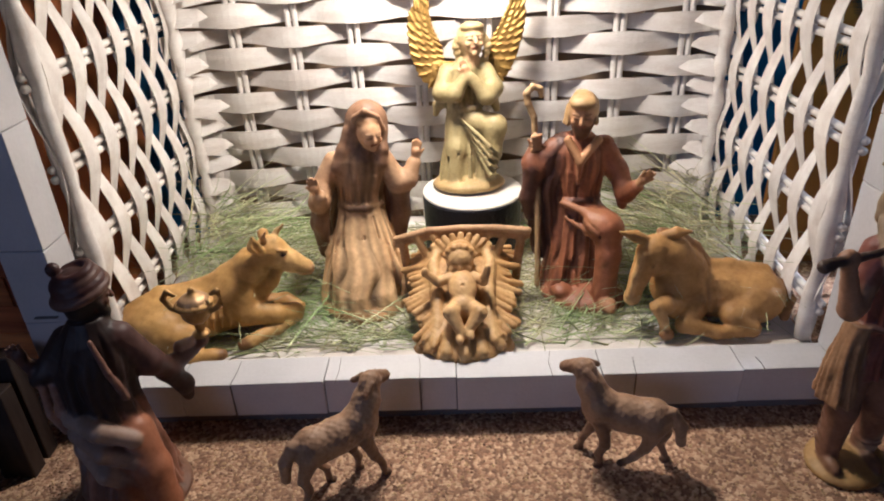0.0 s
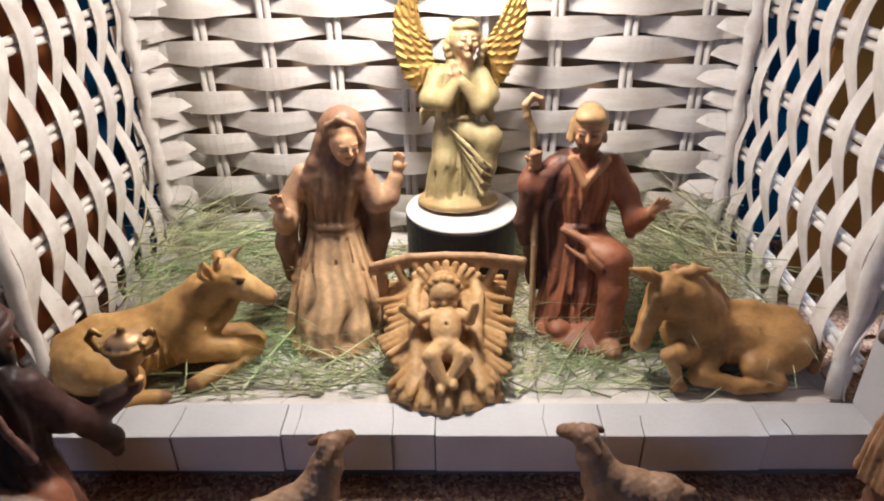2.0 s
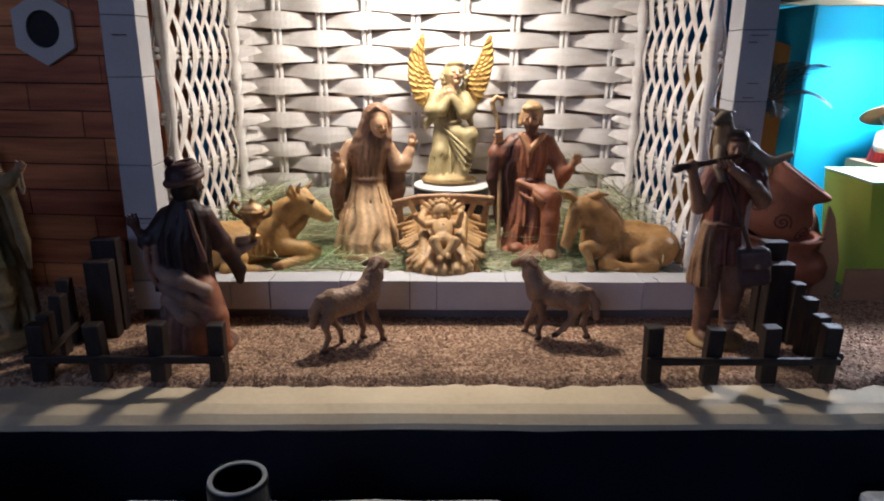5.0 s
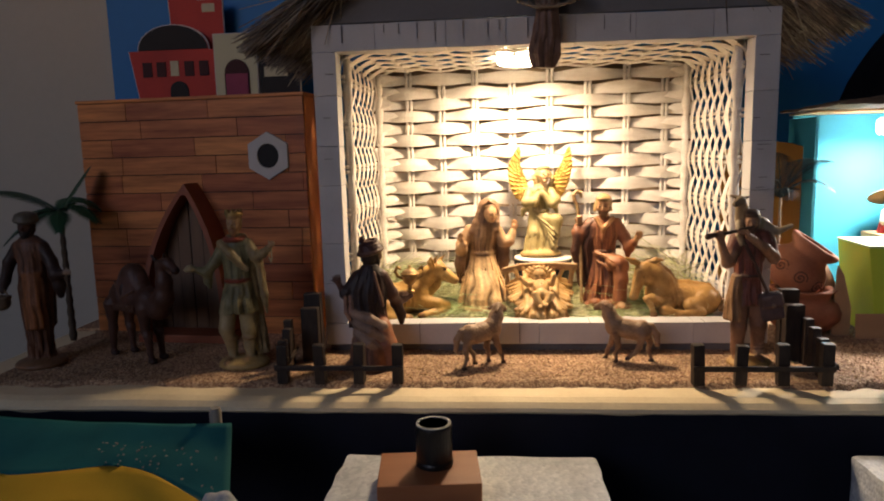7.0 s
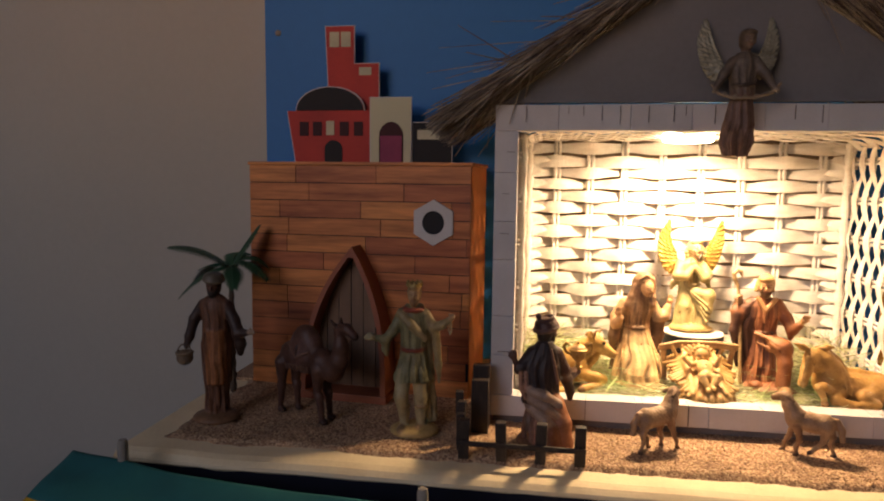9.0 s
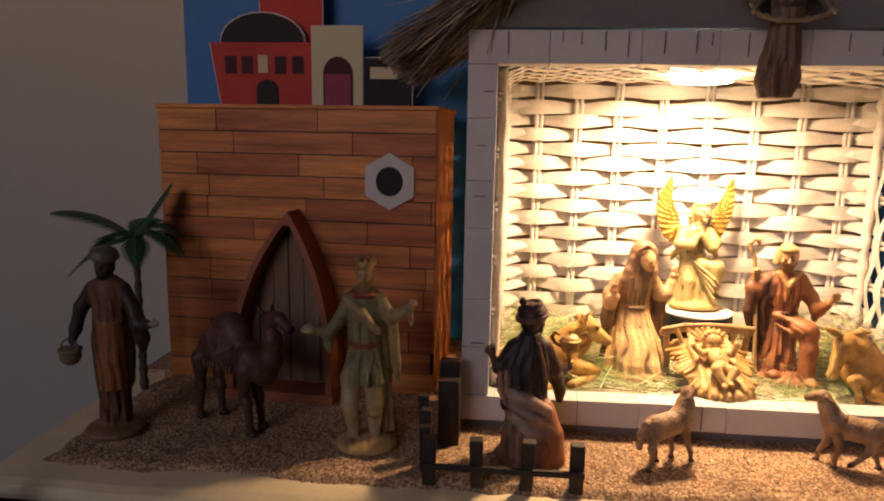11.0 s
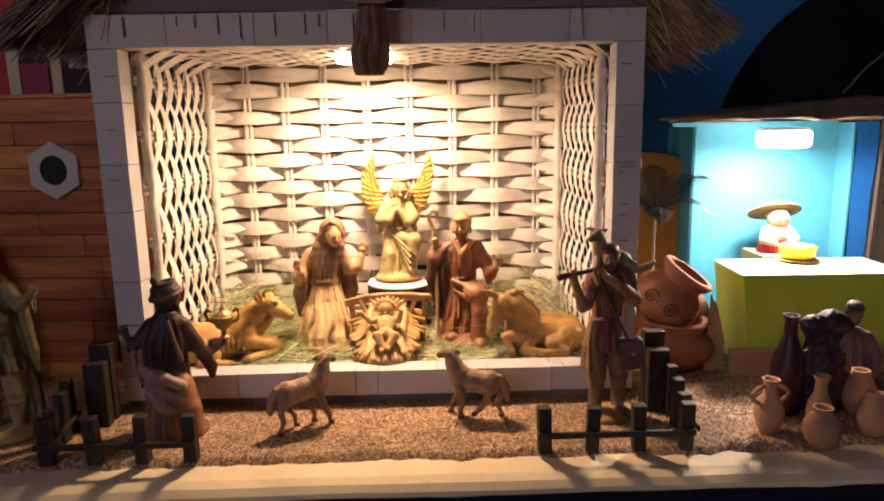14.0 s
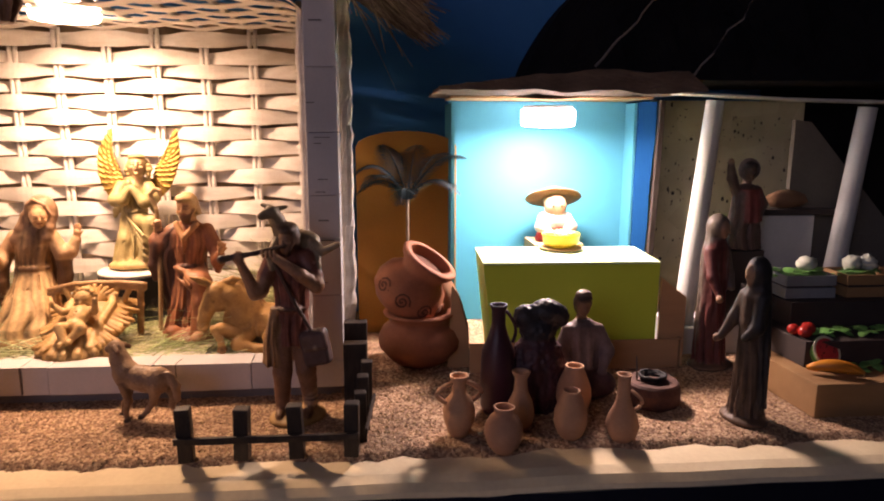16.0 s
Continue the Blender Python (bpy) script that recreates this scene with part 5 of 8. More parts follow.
def carve_shepherd():
    f = Carving((-54, -36, -1), (52, 34, 166), 0.75)
    shirt, skin, legs, wool = (0.19, 0.062, 0.042), (0.36, 0.20, 0.115), (0.24, 0.125, 0.075), (0.30, 0.235, 0.15)
    f.ell((2, -3, 2), (23, 18, 5.5), (0.42, 0.27, 0.10), 2, (0, 0, 20))
    f.chain([(-7, 0, 60), (-9, -3, 36), (-10, -3, 10)], [9, 7.4, 5.6], legs, 2.5)
    f.chain([(7, 0, 60), (10, -4, 38), (12, 2, 10)], [9.4, 7.6, 5.6], legs, 2.5)
    for x, c in ((-10, (0.26, 0.15, 0.09)), (12, (0.42, 0.30, 0.20))):
        f.chain([(x, -1, 31), (x, -1, 12)], [5.6, 5.2], c, 1)
        for z in (14, 19, 24, 29):
            f.ring((x, -1, z), 5.4, 0.8, (0.16, 0.09, 0.06), 0.5, (12 if z % 2 else -12, 0, 0))
        f.ell((x - 1, -8, 6.5), (4.0, 8.6, 3.8), (0.22, 0.12, 0.065), 1.5)
    f.robe([57, 64, 74, 86], [0, 0, 0, 0], [1, 1, 1, 1], [13, 12.5, 12, 11], [11, 10.5, 10, 9.5], shirt, 2, 9, 0.12, 0.6)
    f.robe([82, 96, 110, 119, 126], [0, 0, 0, 0, 0], [1, 1, 1, 1, 2], [12.5, 13.5, 15.5, 15, 7.5], [9.5, 10, 11, 9.5, 6.5], shirt, 2, 8, 0.06)
    f.ring((0, 1, 84), 11.6, 1.4, (0.10, 0.05, 0.035), 0.7)
    for x in (-8, -2, 5):
        f.chain([(x, -10, 116), (x * 0.8, -11, 100), (x * 0.7, -10, 87)], [0.4, 0.9, 0.5], None, 0.8, cut=True)
    # a fleece tied at one hip
    f.robe([42, 60, 84], [-15, -15, -12], [-2, -2, -1], [7.5, 7, 4.5], [9, 8, 6], (0.34, 0.20, 0.10), 2, 7, 0.16)
    # arm raised to the pipe
    f.chain([(-13, -1, 118), (-22, -8, 98), (-26, -11, 97), (-35, -15, 120)], [6.2, 5.6, 5.0, 3.2], skin, 2)
    f.chain([(-13, -1, 119), (-18, -4, 108)], [6.8, 6.6], shirt, 2)
    f.ell((-36, -15, 123), (4.6, 4.0, 4.6), skin, 1.5)
    f.chain([(14, 0, 117), (21, -7, 101), (10, -15, 110), (-8, -16, 122)], [6.4, 5.8, 4.6, 3.0], skin, 2)
    f.chain([(13, 0, 118), (19, -4, 107)], [7.0, 6.8], shirt, 2)
    for i in range(4):
        f.cap((-18 + 3 * i, -15, 126.5), (-17 + 3 * i, -18, 123.5), 1.3, 1.1, skin, 0.5)
    f.chain([(-48, -18, 122), (-43, -17, 123), (-24, -15, 125.5), (-2, -11, 130)], [3.0, 2.2, 1.7, 1.3], (0.085, 0.055, 0.04), 0.6)
    # bag on a strap
    f.chain([(-11, -9, 119), (3, -12.5, 92), (17, -9, 66)], [1.6, 1.6, 1.6], (0.10, 0.055, 0.04), 0.8)
    f.slab((19, -9, 56), (11.5, 5.5, 13), (0.09, 0.055, 0.055), 1.5, (0, -14, -20), 3.5)
    f.slab((18.5, -13, 62), (10.5, 3.5, 6.5), (0.12, 0.075, 0.07), 1.0, (0, -14, -20), 2.5)
    f.ell((19, -17, 58), (1.6, 1.2, 1.6), (0.34, 0.26, 0.18), 0.4)
    head(f, (0, -4, 134), -26, 4, 7.8, skin, (0.10, 0.055, 0.035), (0.12, 0.065, 0.04))
    f.ell((0, -1, 140.5), (7.6, 7.8, 4.6), (0.20, 0.14, 0.09), 2.0)
    # the lamb across the shoulders
    f.ell((6, 9, 130), (17, 8, 8), wool, 3)
    f.chain([(-6, 6, 136), (-9, 1, 146), (-11, -3, 151)], [7, 5.6, 5.0], wool, 2.5)
    f.chain([(-12, -4, 152.5), (-19, -8, 150)], [4.6, 2.8], (0.26, 0.20, 0.125), 1.5)
    f.chain([(-8, 1, 154), (-2, 4, 155)], [2.2, 1.3], wool, 0.8)
    f.chain([(-14, -2, 155.5), (-20, 1, 157)], [2.2, 1.3], wool, 0.8)
    f.chain([(18, 5, 128), (26, -2, 124), (38, -4, 129)], [4.6, 3.0, 2.2], wool, 1.5)
    f.chain([(20, 4, 124), (22, -4, 114), (20, -7, 106)], [4.0, 2.6, 2.0], wool, 1.5)
    f.chain([(-10, 2, 130), (-14, -8, 122), (-12, -11, 114)], [4.2, 2.8, 2.0], wool, 1.5)
    f.grain(0.22, 6)
    return f


def carve_hanging_angel():
    f = Carving((-50, -26, -4), (56, 34, 128), 0.8)
    robe, wing = (0.13, 0.105, 0.085), (0.30, 0.31, 0.25, 0.45)
    f.robe([-2, 10, 26, 46, 60], [-1, 0, 1, 2, 3], [0, 0, 0, 0, 0], [9, 13, 12, 10, 9], [8, 11, 10.5, 9, 8], (0.19, 0.115, 0.085), 2, 8, 0.16, 0.4)
    f.robe([54, 66, 78, 86, 92], [3, 3, 3, 3, 3], [0, 0, 0, 0, 0], [9.5, 11, 12, 11, 6], [8, 8, 8.5, 8, 5], robe, 2, 7, 0.08)
    f.ring((3, 0, 62), 9.6, 1.3, (0.07, 0.055, 0.045), 0.6)
    f.chain([(-7, -2, 84), (-15, -5, 72), (-22, -8, 60)], [4.4, 4.2, 3.0], robe, 2.5)
    f.chain([(13, -2, 84), (21, -5, 72), (28, -8, 60)], [4.4, 4.2, 3.0], robe, 2.5)
    f.chain([(-26, -9, 62), (-20, -11, 54), (-8, -13, 50), (10, -13, 50), (26, -11, 55), (33, -9, 63)], [1.4, 1.5, 1.5, 1.5, 1.5, 1.4], (0.26, 0.21, 0.15), 0.8)
    for i in range(7):
        f.ell((-24 + 9 * i, -11.5, 51 + 0.06 * (i - 3) ** 2 * 10), (2.2, 1.8, 2.2), (0.22, 0.18, 0.13), 0.8)
    head(f, (5, -3, 103), 12, 8, 7.6, (0.20, 0.14, 0.10), (0.11, 0.08, 0.055))
    carve_wing(f, [(-4, 8, 82), (-16, 10, 74), (-24, 12, 88), (-29, 15, 106), (-28, 18, 124)], [5, 8.5, 10, 7.5, 1.4], -1, wing)
    carve_wing(f, [(10, 8, 82), (20, 10, 76), (27, 12, 90), (31, 15, 106), (30, 18, 124)], [5, 7.5, 8.5, 6.5, 1.4], 1, wing)
    f.grain(0.16, 7)
    return f


def carve_woman(robe, veil, height, arm, seed):
    f = Carving((-32, -28, -1), (32, 28, height + 6), 1.0)
    k = height / 124.0
    f.ell((0, 0, 2), (22, 17, 5), (0.14, 0.09, 0.06), 2)
    z = [3, 24 * k, 48 * k, 70 * k, 78 * k]
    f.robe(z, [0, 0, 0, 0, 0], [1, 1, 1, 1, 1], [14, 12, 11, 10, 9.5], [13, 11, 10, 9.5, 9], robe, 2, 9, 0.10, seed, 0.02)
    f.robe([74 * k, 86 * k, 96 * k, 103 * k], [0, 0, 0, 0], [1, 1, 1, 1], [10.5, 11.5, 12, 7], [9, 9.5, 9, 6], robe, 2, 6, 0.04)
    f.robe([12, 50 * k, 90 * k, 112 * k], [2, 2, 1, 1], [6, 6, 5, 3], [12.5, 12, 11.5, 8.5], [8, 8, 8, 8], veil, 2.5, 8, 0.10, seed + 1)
    f.ell((1, 2, 113 * k), (9.5, 10, 11.5), veil, 2)
    f.ell((0, -8, 112 * k), (6.6, 5.5, 9), None, 1, cut=True)
    head(f, (0, -2.5, 112 * k), 0, 8, 6.8, (0.30, 0.18, 0.11), None, None, False)
    f.chain([(-10, 0, 94 * k), (-14, -6, 76 * k), (-12 - arm, -14, 62 * k)], [5, 5, 3.2], robe, 2.5)
    f.ell((-15 - arm, -16, 60 * k), (3, 3.4, 3.4), (0.30, 0.18, 0.11), 1)
    f.chain([(10, 0, 94 * k), (12, -4, 74 * k), (7, -11, 66 * k)], [5, 5, 3.2], veil, 2.5)
    f.grain(0.2, 8)
    return f


def carve_waver():
    f = Carving((-30, -24, -1), (30, 24, 96), 1.0)
    robe, red = (0.10, 0.065, 0.055), (0.20, 0.045, 0.04)
    f.robe([0, 16, 34, 52, 60], [0] * 5, [0] * 5, [15, 14, 13, 12, 7], [12, 11, 10, 9, 6], robe, 2, 8, 0.10)
    f.robe([26, 40, 56], [3, 3, 2], [-3, -3, -2], [11, 11, 10], [9, 9, 8], red, 2, 7, 0.08)
    f.chain([(-10, 0, 54), (-17, -4, 66), (-20, -6, 78)], [5, 4.4, 3.2], robe, 2)
    f.ell((-20, -6, 81), (3, 3, 3.6), (0.28, 0.17, 0.11), 1)
    f.chain([(10, 0, 54), (15, -3, 42), (10, -8, 34)], [5, 4.4, 3.2], robe, 2)
    head(f, (1, -1, 72), 0, 4, 7.4, (0.12, 0.07, 0.05), (0.05, 0.035, 0.03), None, False)
    f.ring((1, 0, 74), 8.4, 2.2, (0.14, 0.11, 0.10), 0.8, (90, 0, 0))
    f.grain(0.2, 8)
    return f


def carve_bust():
    f = Carving((-34, -26, -1), (34, 26, 92), 1.0)
    dark, plum = (0.028, 0.027, 0.032), (0.065, 0.024, 0.032)
    f.robe([0, 14, 34, 50, 58], [0] * 5, [0] * 5, [17, 20, 21, 17, 9], [14, 16, 16, 13, 8], plum, 3, 8, 0.06, 0.4)
    f.ell((-10, 0, 72), (9, 9, 9), dark, 3)
    f.ell((6, 0, 76), (13, 10, 9), dark, 4)
    f.ell((16, -1, 72), (7, 7, 8), dark, 3)
    f.ell((0, 0, 62), (14, 11, 10), dark, 4)
    f.grain(0.9, 7)
    return f


def carve_sitter():
    f = Carving((-34, -28, -1), (34, 26, 92), 1.0)
    grey, plum, skin = (0.18, 0.135, 0.135), (0.085, 0.045, 0.05), (0.24, 0.145, 0.09)
    f.ell((0, -4, 10), (26, 18, 13), plum, 3)
    f.ell((-10, -12, 12), (12, 9, 10), plum, 3)
    f.ell((12, -11, 12), (12, 9, 10), plum, 3)
    f.robe([16, 30, 46, 56, 61], [0] * 5, [2] * 5, [14, 13.5, 15, 13, 6], [11, 10, 10, 9, 6], grey, 2, 7, 0.07)
    f.chain([(-12, 1, 52), (-19, -4, 36), (-12, -14, 24)], [5.5, 5.4, 3.4], grey, 2.5)
    f.chain([(12, 1, 52), (19, -4, 36), (12, -14, 24)], [5.5, 5.4, 3.4], grey, 2.5)
    head(f, (-1, 0, 73), 0, 6, 7.6, skin, (0.06, 0.04, 0.03), None, False)
    f.ell((-1, 0, 81), (6.6, 6.6, 4.4), (0.16, 0.11, 0.08), 1)
    f.grain(0.2, 8)
    return f


def carve_doll():
    f = Carving((-32, -30, -1), (32, 28, 62), 0.9)
    white, red, straw = (0.50, 0.47, 0.43), (0.36, 0.022, 0.018), (0.20, 0.125, 0.05)
    f.robe([0, 10, 20, 27], [0] * 4, [0] * 4, [17, 15, 12, 6], [13, 12, 10, 5], red, 2, 8, 0.05)
    f.ell((0, -2, 19), (15, 11, 9), white, 3)
    f.chain([(-11, -2, 22), (-15, -8, 14), (-8, -15, 11)], [5, 4.6, 3.2], white, 2)
    f.chain([(11, -2, 22), (15, -8, 14), (8, -15, 11)], [5, 4.6, 3.2], white, 2)
    f.ell((0, -3, 33), (10.5, 10, 10), (0.56, 0.36, 0.24), 1.5)
    f.ell((0, 2, 37), (10.6, 9.0, 8), (0.30, 0.19, 0.07), 1)
    for s in (-1, 1):
        f.ell((s * 3.8, -12.4, 34), (1.2, 0.9, 1.5), EYE_TONE, 0.3)
    f.ell((0, 6, 39.5), (27, 20, 2.0), straw, 1.2, (-32, 0, 0))
    for r in (14, 19, 24):
        f.ring((0, 6, 40.1), r * 0.72, 0.8, (0.15, 0.08, 0.025), 0.6, (-32, 0, 0))
    f.ell((0, 8, 42), (12, 11, 7), straw, 2.5, (-32, 0, 0))
    f.grain(0.12, 5)
    return f


FLOOR = 0.0225
tagged(part("dark_box", box_mesh(0.572, 0.606, 0.080, 0.104, 0.0256, 0.0972, 0.001), STEP_DARK), "small dark box under a waving statue", "box")
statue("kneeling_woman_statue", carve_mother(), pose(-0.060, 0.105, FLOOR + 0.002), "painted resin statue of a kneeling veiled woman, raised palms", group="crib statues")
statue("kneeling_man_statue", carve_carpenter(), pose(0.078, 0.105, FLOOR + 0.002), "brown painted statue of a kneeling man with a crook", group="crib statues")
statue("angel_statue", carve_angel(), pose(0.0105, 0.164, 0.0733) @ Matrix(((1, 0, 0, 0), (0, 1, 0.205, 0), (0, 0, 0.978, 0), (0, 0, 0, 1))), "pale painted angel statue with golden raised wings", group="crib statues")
statue("manger_statue", carve_manger(), pose(0.003, 0.062, FLOOR + 0.002), "tan resin manger with a baby figure on sheaves")
statue("cow_statue", carve_cow(), pose(-0.148, 0.056, FLOOR + 0.002, 0, 0, 25), "tan resin statue of a lying cow")
statue("donkey_statue", carve_donkey(), pose(0.1385, 0.062, FLOOR + 0.002), "tan resin statue of a lying donkey")
statue("sheep_statue", carve_sheep(1, 0), pose(-0.0590, -0.0430, -0.0005, 0, 0, 30) @ Matrix.Scale(0.95, 4), "brown grey standing sheep figure on the sand", group="sheep")
statue("sheep_statue", carve_sheep(-1, 4), pose(0.079, -0.0330, -0.0005, 0, 0, 166) @ Matrix.Scale(0.95, 4), "brown grey walking sheep figure on the sand", group="sheep")
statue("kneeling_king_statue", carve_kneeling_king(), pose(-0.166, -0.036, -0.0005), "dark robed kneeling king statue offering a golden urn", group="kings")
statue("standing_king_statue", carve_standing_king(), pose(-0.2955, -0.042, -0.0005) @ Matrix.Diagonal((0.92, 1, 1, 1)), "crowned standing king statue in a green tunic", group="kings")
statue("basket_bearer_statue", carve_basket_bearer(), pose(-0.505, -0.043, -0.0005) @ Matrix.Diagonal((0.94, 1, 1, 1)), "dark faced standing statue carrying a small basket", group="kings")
statue("camel_statue", carve_camel(), pose(-0.414, -0.018, -0.0005, 0, 0, -28), "dark brown saddled camel statue on the sand")
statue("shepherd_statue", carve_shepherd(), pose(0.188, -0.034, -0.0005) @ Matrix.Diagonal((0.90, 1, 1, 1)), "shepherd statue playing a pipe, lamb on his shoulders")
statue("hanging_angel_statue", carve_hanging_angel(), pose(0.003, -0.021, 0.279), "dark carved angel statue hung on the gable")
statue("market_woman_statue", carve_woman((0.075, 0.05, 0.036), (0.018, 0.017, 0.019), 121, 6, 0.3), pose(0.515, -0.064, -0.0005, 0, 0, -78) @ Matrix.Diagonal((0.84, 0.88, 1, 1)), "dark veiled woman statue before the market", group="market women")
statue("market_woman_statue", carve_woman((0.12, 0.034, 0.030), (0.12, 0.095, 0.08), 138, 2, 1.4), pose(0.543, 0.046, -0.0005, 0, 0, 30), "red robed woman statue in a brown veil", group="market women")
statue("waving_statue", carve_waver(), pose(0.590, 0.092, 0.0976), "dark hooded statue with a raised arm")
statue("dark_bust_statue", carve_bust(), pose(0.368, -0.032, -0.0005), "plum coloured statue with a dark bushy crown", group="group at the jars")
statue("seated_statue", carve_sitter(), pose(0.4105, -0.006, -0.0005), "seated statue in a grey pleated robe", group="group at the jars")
statue("straw_hat_doll", carve_doll(), pose(0.4275, 0.1655, 0.0946) @ Matrix.Diagonal((1.10, 1.05, 1.10, 1)), "small doll in a wide straw hat and red dress", "doll")


# ---------------------------------------------------------------- the room
ROOM = (-2.4, 2.4, -2.5, 0.262, -0.80, 1.75)


def build_room():
    x0, x1, y0, y1, z0, z1 = ROOM
    t = 0.1
    tagged(part("wall_north", box_mesh(x0 - t, x1 + t, y1, y1 + t, z0, z1), PLASTER), "cream plaster wall behind the display", "wall", kind="structure")
    tagged(part("wall_west", box_mesh(x0 - t, x0, y0, y1, z0, z1), PLASTER), "plain plaster side wall", "wall", kind="structure")
    tagged(part("wall_east", box_mesh(x1, x1 + t, y0, y1, z0, z1), PLASTER), "plain plaster side wall", "wall", kind="structure")
    bm = bmesh.new()
    box(bm, x0 - t, -1.95, y0 - t, y0, z0, z1)
    box(bm, -0.65, x1 + t, y0 - t, y0, z0, z1)
    box(bm, -1.95, -0.65, y0 - t, y0, z0, 0.40)
    box(bm, -1.95, -0.65, y0 - t, y0, 1.70, z1)
    tagged(part("wall_south", bm, PLASTER), "unseen plaster rear wall with an added window opening", "wall", kind="structure")
    tagged(part("floor", box_mesh(x0 - t, x1 + t, y0 - t, y1 + t, z0 - t, z0), GROUT), "dark smooth floor under the display", "floor", kind="structure")
    tagged(part("ceiling", box_mesh(x0 - t, x1 + t, y0 - t, y1 + t, z1, z1 + t), CEIL), "plain painted ceiling", "ceiling", kind="structure")


build_room()

# the blue board on the wall, with its screws
blue = tagged(part("backdrop", box_mesh(-0.572, 1.05, 0.250, 0.262, -0.02, 0.95, 0.001), BLUE), "flat blue painted backdrop board screwed to the wall", "backdrop", kind="structure")
for sx, sz in ((-0.552, 0.458), (-0.552, 0.80)):
    bm = bmesh.new()
    lathe(bm, [(0.0015, 0), (0.0045, 0.0008), (0.0042, 0.0018), (0.001, 0.0026)], 12)
    part("screw", bm, PEG, blue, "small grey screw head", True, pose(sx, 0.2502, sz, 90, 0, 0))

# ---------------------------------------------------------------- the table, its sand and its cloth
TX0, TX1, TY0 = -0.565, 0.95, -0.131


def build_table():
    bm = bmesh.new()
    n = 60
    prof = [(0.249, -0.030), (0.249, -0.004), (TY0 + 0.014, -0.004), (TY0 + 0.006, -0.0058), (TY0 + 0.001, -0.0095), (TY0, -0.0125), (TY0 + 0.004, -0.0145), (TY0 + 0.012, -0.030)]
    rings = []
    for i in range(n + 1):
        x = TX0 + (TX1 - TX0) * i / n
        ring = []
        for y, z in prof:
            k = 0 if y > 0.2 else 1
            ring.append(bm.verts.new((x, y + k * 0.0022 * noise.noise((x * 14, z * 50, 2)), z + k * 0.0012 * noise.noise((x * 20, y * 30, 7)))))
        rings.append(ring)
    for r, s in zip(rings, rings[1:]):
        for k in range(len(prof)):
            bm.faces.new((r[k], r[(k + 1) % len(prof)], s[(k + 1) % len(prof)], s[k]))
    bm.faces.new(rings[0][::-1])
    bm.faces.new(rings[-1])
    tagged(part("tabletop", bm, BOARD, smooth=False), "cream board tabletop with a worn rounded front edge", "tabletop", kind="structure")
    bm = box_mesh(TX0 + 0.03, TX1 - 0.03, -0.10, 0.24, -0.78, -0.0305)
    tagged(part("table_base", bm, NAVY), "dark plinth that carries the tabletop", "table base", kind="structure")


def sand_height(x, y):
    """The sand lies thick behind and thins out to a ragged line near the board's edge."""
    edge = -0.101 + 0.006 * noise.noise((x * 22, 1.3, 0)) + 0.004 * noise.noise((x * 70, 4.1, 0))
    left = -0.545 + 0.01 * noise.noise((y * 30, 9.1, 0))
    d = min((y - edge) / 0.010, (x - left) / 0.02, 1.0)
    h = -0.0075 + 0.0075 * max(min(d, 1.0), -1.0)
    return h + 0.0009 * noise.noise((x * 45, y * 45, 3)) + 0.0007 * noise.noise((x * 160, y * 160, 5)) + 0.0008 * noise.noise((x * 420, y * 420, 8))


def build_sand():
    nx, ny = 760, 120
    xs, ys = np.linspace(-0.562, 0.94, nx), np.linspace(-0.122, 0.10, ny)
    verts = [(x, y, sand_height(x, y)) for y in ys for x in xs]
    i = np.arange((ny - 1) * nx).reshape(ny - 1, nx)[:, :-1].ravel()
    faces = np.stack([i, i + 1, i + nx + 1, i + nx], 1)
    tagged(part("ground", raw_mesh("sand", verts, faces, SAND, True), None), "coarse brown sand strewn over the board", "sand", kind="structure")
    tagged(part("ground_back", box_mesh(-0.562, 0.94, 0.0995, 0.2495, -0.004, -0.0005), SAND), "coarse brown sand behind the houses", "sand", kind="structure")
    rng = np.random.default_rng(4)
    k = 16000
    px, py = rng.uniform(-0.53, 0.72, k), rng.uniform(-0.112, 0.03, k)
    size = rng.uniform(0.0004, 0.0011, k)
    octa = np.array([(1, 0, 0), (-1, 0, 0), (0, 1, 0), (0, -1, 0), (0, 0, 1), (0, 0, -1)], float)
    tri = np.array([(0, 2, 4), (2, 1, 4), (1, 3, 4), (3, 0, 4), (2, 0, 5), (1, 2, 5), (3, 1, 5), (0, 3, 5)])
    keep = np.array([sand_height(x, y) > -0.0052 for x, y in zip(px, py)])
    px, py, size = px[keep], py[keep], size[keep]
    k = len(px)
    pz = np.array([sand_height(x, y) for x, y in zip(px, py)])
    jit = rng.uniform(0.6, 1.3, (k, 6, 3))
    v = octa[None] * jit * size[:, None, None] * np.array([1.2, 1.0, 0.7])
    an = rng.uniform(0, 6.28, k)
    c, s = np.cos(an)[:, None], np.sin(an)[:, None]
    vx, vy = c * v[..., 0] - s * v[..., 1], s * v[..., 0] + c * v[..., 1]
    v = np.stack([vx + px[:, None], vy + py[:, None], v[..., 2] + pz[:, None] + size[:, None] * 0.3], 2).reshape(-1, 3)
    f = (np.arange(k)[:, None, None] * 6 + tri[None]).reshape(-1, 3)
    tagged(part("sand_grains", raw_mesh("sand_grains", v, f, GRAIN), None), "loose coarse brown sand grains", "sand", kind="stuff")


build_table()
build_sand()


# ---------------------------------------------------------------- the stable: frame, wicker basket, gable and thatch
SX, STOP, SBACK = 0.2215, 0.328, 0.2215
IX, LIP, ITOP = 0.198, 0.030, 0.302


STABLE = thing("stable", pose(0, 0, 0), "white wicker stable with a block frame and thatched roof", "stable")


